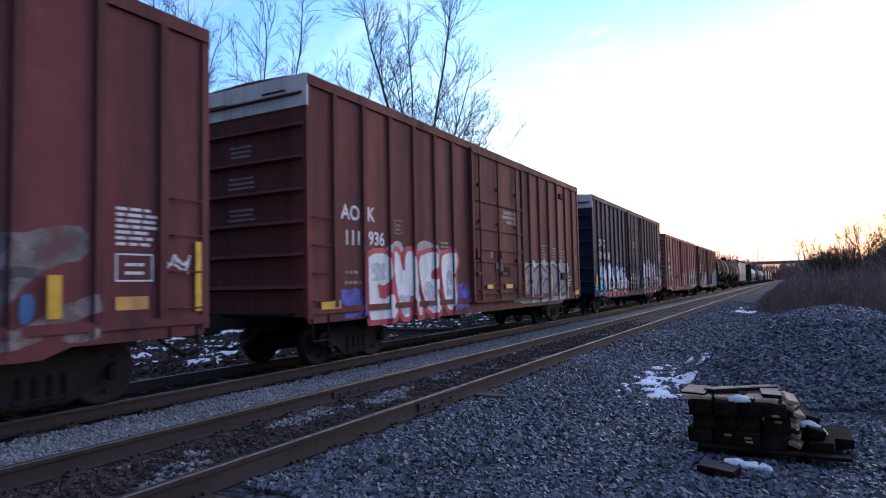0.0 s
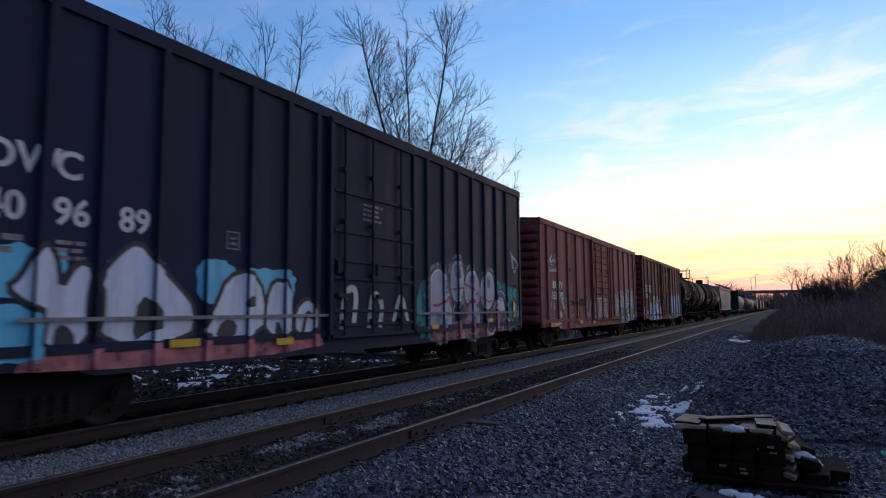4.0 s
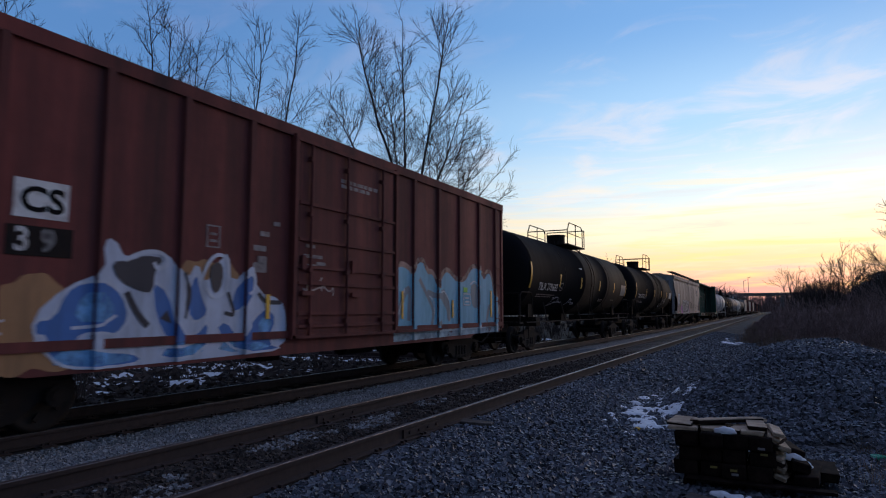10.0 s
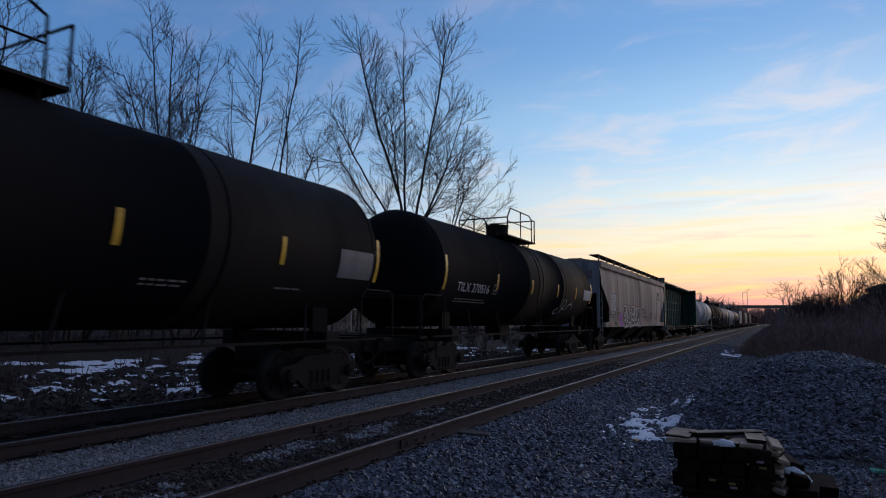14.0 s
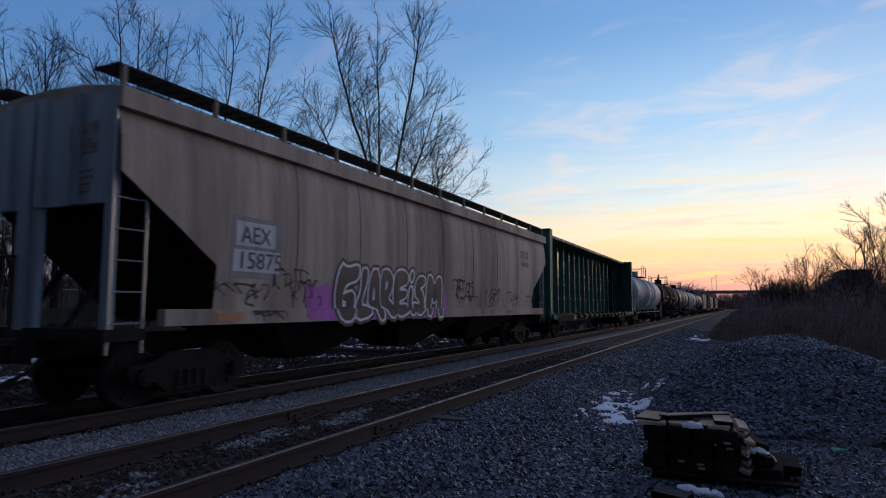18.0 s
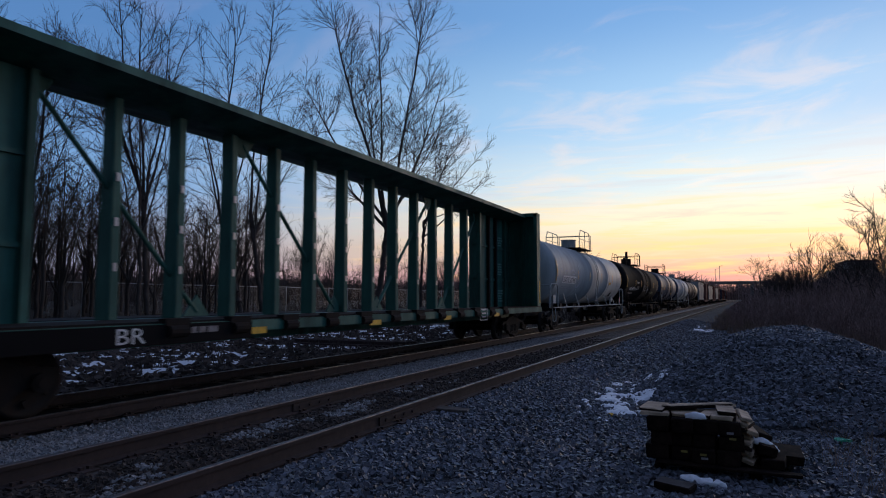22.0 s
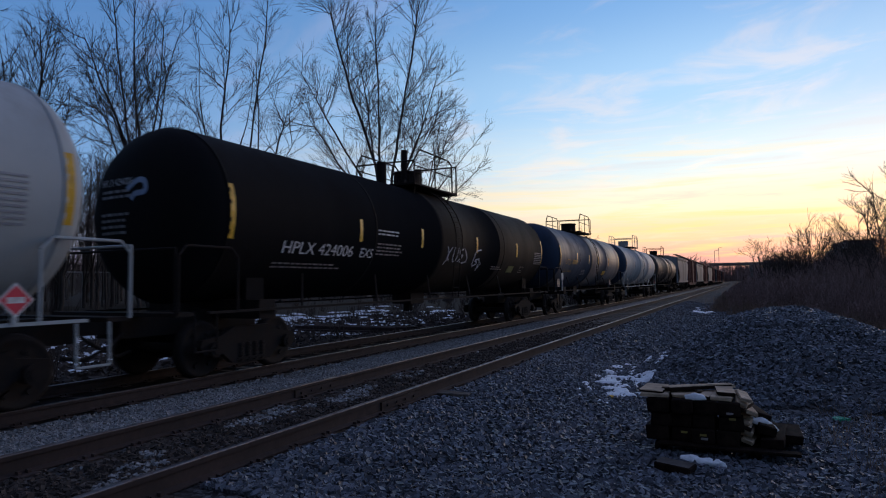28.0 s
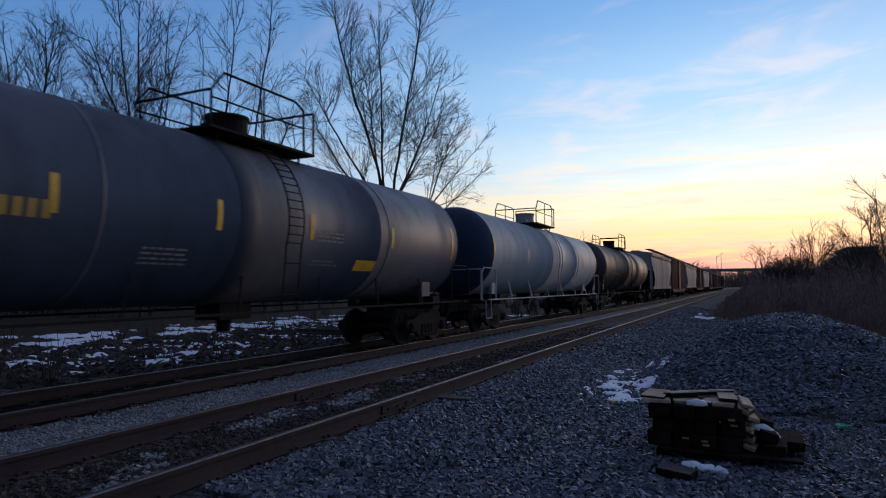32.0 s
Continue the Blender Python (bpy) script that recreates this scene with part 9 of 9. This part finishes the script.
def head_print(car, half, r, zc, body, seed, mark=False):
    """Stencilling on the domed tank head: the number and rows of small print."""
    aa = np.linspace(math.pi / 2, 0, 40)
    rs, ys = r * np.cos(aa) ** 0.75, -half + HEAD * (1 - np.sin(aa))

    def press(bm, name, mat, label):
        bmesh.ops.triangulate(bm, faces=bm.faces[:])
        for v in bm.verts:
            v.co.y = float(np.interp(math.hypot(v.co.x, v.co.z - zc), rs, ys)) - 0.012
        part(name, bm, mat, car, label)

    bm = text_bmesh(body, 0.17)
    us = [v.co.x for v in bm.verts]
    k, lo = 0.85 / (max(us) - min(us)), min(us)
    for v in bm.verts:
        v.co = (-0.80 + (v.co.x - lo) * k, 0, zc + 0.45 + v.co.y)
    press(bm, "lettering", spray((0.30, 0.31, 0.33)), "stencilled letters on the tank head")
    rnd = random.Random(seed)
    bm = bmesh.new()
    for z in (0.33, 0.24, -0.05, -0.15, -0.25, -0.35)[:6 if mark else 2]:
        u = -0.72
        while u < -0.1:
            d = rnd.uniform(0.06, 0.16)
            bm.faces.new([bm.verts.new(p) for p in ((u, 0, zc + z), (u + d, 0, zc + z), (u + d, 0, zc + z + 0.045), (u, 0, zc + z + 0.045))])
            u += d + 0.04
    press(bm, "small_print", spray((0.15, 0.15, 0.16)), "rows of small stencilling on the tank head")
    if mark:
        bm = bmesh.new()
        flat = bmesh.new()
        stroke(flat, rounded([(-0.05, 0.38), (0.15, 0.52), (0.32, 0.5), (0.36, 0.3), (0.12, 0.3), (0.05, 0.22)], 2, False), 0.09)
        flat.faces.ensure_lookup_table()
        for f in flat.faces:
            bm.faces.new([bm.verts.new((v.co.x, 0, zc + v.co.y)) for v in f.verts])
        flat.free()
        press(bm, "emblem", spray((0.16, 0.22, 0.32)), "pale blue painted emblem")


def placard(car, y, z, diamond=True):
    bm = bmesh.new()
    if diamond:
        pts = [(0, -0.2), (0.2, 0), (0, 0.2), (-0.2, 0)]
        extrude(bm, [(y + u, z + v) for u, v in pts], 1.47, 1.48, "x")
        part("placard", bm, M_WHITE, car, "white hazard placard")
        bm = bmesh.new()
        extrude(bm, [(y + u * 0.85, z + v * 0.85) for u, v in pts], 1.481, 1.484, "x")
        pl = part("placard_face", bm, spray((0.5, 0.03, 0.05)), car, "red face of the placard")
        part("placard_band", one_box(1.484, 1.487, y - 0.10, y + 0.10, z - 0.035, z + 0.035), M_WHITE, pl)
    else:
        box(bm, 1.45, 1.47, y - 0.17, y + 0.17, z - 0.15, z + 0.15)
        part("placard_holder", bm, M_PALE, car, "grey placard holder")
    bm = bmesh.new()
    box(bm, 1.42, 1.47, y - 0.03, y + 0.03, 1.08, z)
    part("placard_post", bm, M_PALE, car)


HOP_X, HOP_Z = [1.566, 1.566, 1.512, 1.55, 1.58, 1.575, 1.54], [1.0, 1.44, 1.45, 2.0, 2.6, 3.2, 3.75]


def hopper_art(car):
    def lay(bm, layer, mat, name, label):
        bmesh.ops.triangulate(bm, faces=bm.faces[:])
        for z in (1.439, 1.452, 1.7, 1.9, 2.1, 2.3, 2.6, 2.9):
            bmesh.ops.bisect_plane(bm, geom=bm.verts[:] + bm.edges[:] + bm.faces[:], plane_co=(0, 0, z), plane_no=(0, 0, 1))
        for v in bm.verts:
            v.co.x = float(np.interp(v.co.z, HOP_Z, HOP_X)) + 0.006 + 0.004 * layer
        part(name, bm, mat, car, label)

    def drawn(f):
        bm = bmesh.new()
        f(bm)
        bmesh.ops.triangulate(bm, faces=bm.faces[:])
        return on_side(bm, 0, 0, 1.6)

    lay(drawn(many(shape(cloud(-6.0, -4.5, 1.2, 1.95, 3)), shape(cloud(-0.6, 0.35, 1.25, 1.9, 4)), shape([(-6.0, 1.2), (-5.9, 1.5), (0.2, 1.5), (0.3, 1.2)], 1))), 0, spray((0.34, 0.08, 0.34)), "graffiti", "purple spray ground")
    glyphs = [[(-4.88, 2.36), (-4.68, 2.26), (-4.27, 2.36), (-4.2, 2.23), (-4.28, 2.04), (-4.56, 1.99), (-4.76, 1.88), (-4.80, 1.48), (-4.65, 1.48), (-4.65, 1.6), (-4.77, 1.61), (-4.78, 1.74), (-4.36, 1.81), (-4.34, 1.48), (-4.43, 1.2), (-4.81, 1.2), (-5.02, 1.48), (-5.04, 1.9)],
              [(-4.12, 2.27), (-3.88, 2.3), (-3.89, 2.03), (-4.12, 1.5), (-3.72, 1.48), (-3.70, 1.3), (-4.3, 1.2), (-4.28, 1.48), (-4.09, 1.84)],
              [(-3.73, 2.28), (-3.4, 2.3), (-3.34, 1.6), (-3.14, 1.32), (-3.16, 1.2), (-3.32, 1.2), (-3.50, 1.48), (-3.68, 1.48), (-3.82, 1.6)],
              [(-3.32, 2.27), (-3.0, 2.34), (-2.77, 2.15), (-2.78, 1.9), (-2.97, 1.66), (-2.77, 1.57), (-2.5, 1.4), (-2.75, 1.2), (-3.09, 1.48), (-3.27, 1.52)],
              [(-2.68, 2.28), (-2.31, 2.36), (-2.04, 2.25), (-2.06, 2.04), (-2.42, 1.95), (-2.44, 1.85), (-2.08, 1.88), (-2.07, 1.71), (-2.42, 1.63), (-2.40, 1.52), (-2.06, 1.55), (-1.9, 1.39), (-2.43, 1.23), (-2.65, 1.48), (-2.73, 1.9)],
              [(-1.95, 1.95), (-1.76, 1.95), (-1.79, 1.5), (-1.58, 1.39), (-1.79, 1.26), (-1.95, 1.48)], [(-1.96, 2.21), (-1.84, 2.38), (-1.72, 2.27), (-1.84, 2.06)],
              [(-1.56, 2.22), (-1.11, 2.24), (-1.16, 2.02), (-1.42, 1.96), (-1.16, 1.80), (-1.07, 1.44), (-1.44, 1.25), (-1.70, 1.48), (-1.66, 1.58), (-1.36, 1.53), (-1.36, 1.64), (-1.66, 1.78)],
              [(-1.0, 2.26), (-0.74, 2.3), (-0.58, 2.0), (-0.4, 2.28), (-0.12, 2.24), (-0.08, 1.4), (-0.02, 1.25), (-0.32, 1.22), (-0.36, 1.75), (-0.52, 1.55), (-0.68, 1.78), (-0.72, 1.24), (-1.0, 1.3)]]
    lay(drawn(many(*[line(g, 0.24, True, 1) for g in glyphs])), 1, spray((0.03, 0.022, 0.032)), "graffiti", "black spray edge")
    lay(drawn(many(*[line(g, 0.11, True, 1) for g in glyphs], *[shape(g, 1) for g in glyphs])), 2, spray((0.58, 0.58, 0.62)), "graffiti", "white spray outline")
    lay(drawn(many(*[shape(g, 1) for g in glyphs])), 3, spray((0.035, 0.026, 0.03)), "graffiti", "dark spray fill")
    lay(drawn(many(shape([(-3.66, 1.62), (-3.60, 1.98), (-3.53, 1.62)], 1), shape([(-3.12, 1.8), (-3.1, 2.1), (-2.98, 2.0)], 1))), 4, spray((0.50, 0.52, 0.56)), "graffiti", "white spray in the letters")
    for y, wd, z, h in ((-7.86, 0.95, 2.47, 0.40), (-7.9, 1.12, 2.05, 0.36)):
        lay(drawn(lambda bm: fill(bm, [(y, z), (y + wd, z), (y + wd, z + h), (y, z + h)])), 0, spray((0.40, 0.41, 0.42)), "stencil_ground", "pale stencil ground")
    lay(drawn(lambda bm: fill(bm, [(-7.95, 1.95), (-6.75, 1.95), (-6.75, 2.95), (-7.95, 2.95)])), -0.4, spray((0.17, 0.17, 0.18)), "patch", "grey repainted patch")
    for body, y, z, wd in (("AEX", -7.76, 2.52, 0.72), ("15875", -7.82, 2.10, 0.98)):
        bm = on_side(text_bmesh(body, 0.40), y, z, 1.6, wd)
        lay(bm, 2, spray((0.035, 0.035, 0.04)), "lettering", "dark stencilled letters")
    part("stencil_ground", one_box(0.55, 1.15, -10.035, -10.026, 3.55, 3.98), M_DIMWHITE, car, "pale stencil ground on the end")
    for body, z, wd in (("AEX", 3.80, 0.40), ("15875", 3.60, 0.52)):
        bm = text_bmesh(body, 0.19)
        us = [v.co.x for v in bm.verts]
        k, lo = wd / (max(us) - min(us)), min(us)
        for v in bm.verts:
            v.co = (0.58 + (v.co.x - lo) * k, -10.038, z + v.co.y)
        part("lettering", bm, spray((0.06, 0.06, 0.07)), car, "dark stencilled letters on the end")
    end_print(car, 10.03, 0.85, 3.3, 0.5, 4, M_DIMWHITE, 6)
    soot = spray((0.07, 0.055, 0.05))
    for y0, y1, z0, z1, seed, n, wd in ((0.6, 2.2, 1.65, 2.25, 3, 10, 0.055), (0.9, 2.6, 1.5, 1.8, 5, 7, 0.04), (3.2, 4.6, 1.5, 2.05, 6, 9, 0.045), (5.2, 6.4, 1.5, 2.0, 8, 8, 0.04), (-6.9, -5.5, 1.5, 2.15, 11, 12, 0.035), (-8.3, -7.0, 1.5, 1.85, 12, 9, 0.03), (-7.4, -6.4, 1.24, 1.40, 13, 6, 0.035), (7.2, 8.0, 1.6, 1.9, 14, 5, 0.03)):
        lay(drawn(wild(y0, y1, z0, z1, seed, n, wd)), 0, mist((0.028, 0.022, 0.022), 0.25, 1.0), "tag", "sooty black scrawl")
    lay(drawn(lambda bm: fill(bm, [(6.72, 2.98), (7.62, 2.98), (7.62, 3.56), (6.72, 3.56)])), 0, mist((0.16, 0.15, 0.17), 0.4, 0.8), "patch", "faded grey printed panel")
    bm = bmesh.new()
    for i in range(6):
        box(bm, 1.6, 1.61, 6.76, 7.56 - 0.1 * (i > 3), 3.02 + i * 0.09, 3.05 + i * 0.09)
    lay(bm, 1, spray((0.09, 0.09, 0.14)), "small_print", "faded blue print")
    bm = bmesh.new()
    box(bm, 1.6, 1.61, 8.1, 8.55, 1.62, 1.90)
    lay(bm, 0, M_BLACK, "data_panel", "dark data panel")
    for y in (-8.2, -4.9, -0.2, 5.3, 8.9):
        plate(car, y, 1.25, 0.55, 0.13, 1.562, spray((0.42, 0.16, 0.07)), "reflector", "faded orange reflector")
    seam = one_box(1.0, 1.012, -0.012, 0.012, 1.46, 4.1)
    bmesh.ops.subdivide_edges(seam, edges=[e for e in seam.edges if abs(e.verts[0].co.z - e.verts[1].co.z) > 1], cuts=8)
    for v in seam.verts:
        v.co.x = float(np.interp(v.co.z, [1.45, 2.0, 2.6, 3.2, 3.75, 4.12], [1.50, 1.55, 1.58, 1.575, 1.54, 1.47])) + (0.007 if v.co.x > 1.006 else -0.01)
    sm = to_mesh(seam, "seam")
    sm.materials.append(material("grimy_seam", (0.16, 0.13, 0.10), 0.8, 0, 0.4, 3, (0.06, 0.045, 0.035), 0.5, 1.0))
    for y in (-6.3, -4.2, -2.1, 0.0, 2.1, 4.2, 6.3, 8.3):
        link_mesh("seam", sm, None, car, "", pose(0, y, 0))


train()


# ---- motion of the train ----
def gone(t):
    """Metres that the train has gone, counted from 16 s."""
    u = t - 16.0
    return 6.260355 * u - 0.001692 * u * u + 0.00015631 * u ** 3 + 0.0000240388 * u ** 4


def motions():
    for car, c in CARS:
        walk(car, [(t, pose(FAR_X, c - gone(t), FAR_Z)) for t in range(0, 33, 2)])
    for wheels, s in ROLLERS:
        walk(wheels, [(i / 10, pose(0, s, 0.457) @ Matrix.Rotation(gone(i / 10) / 0.457, 4, "X")) for i in range(321)])


motions()
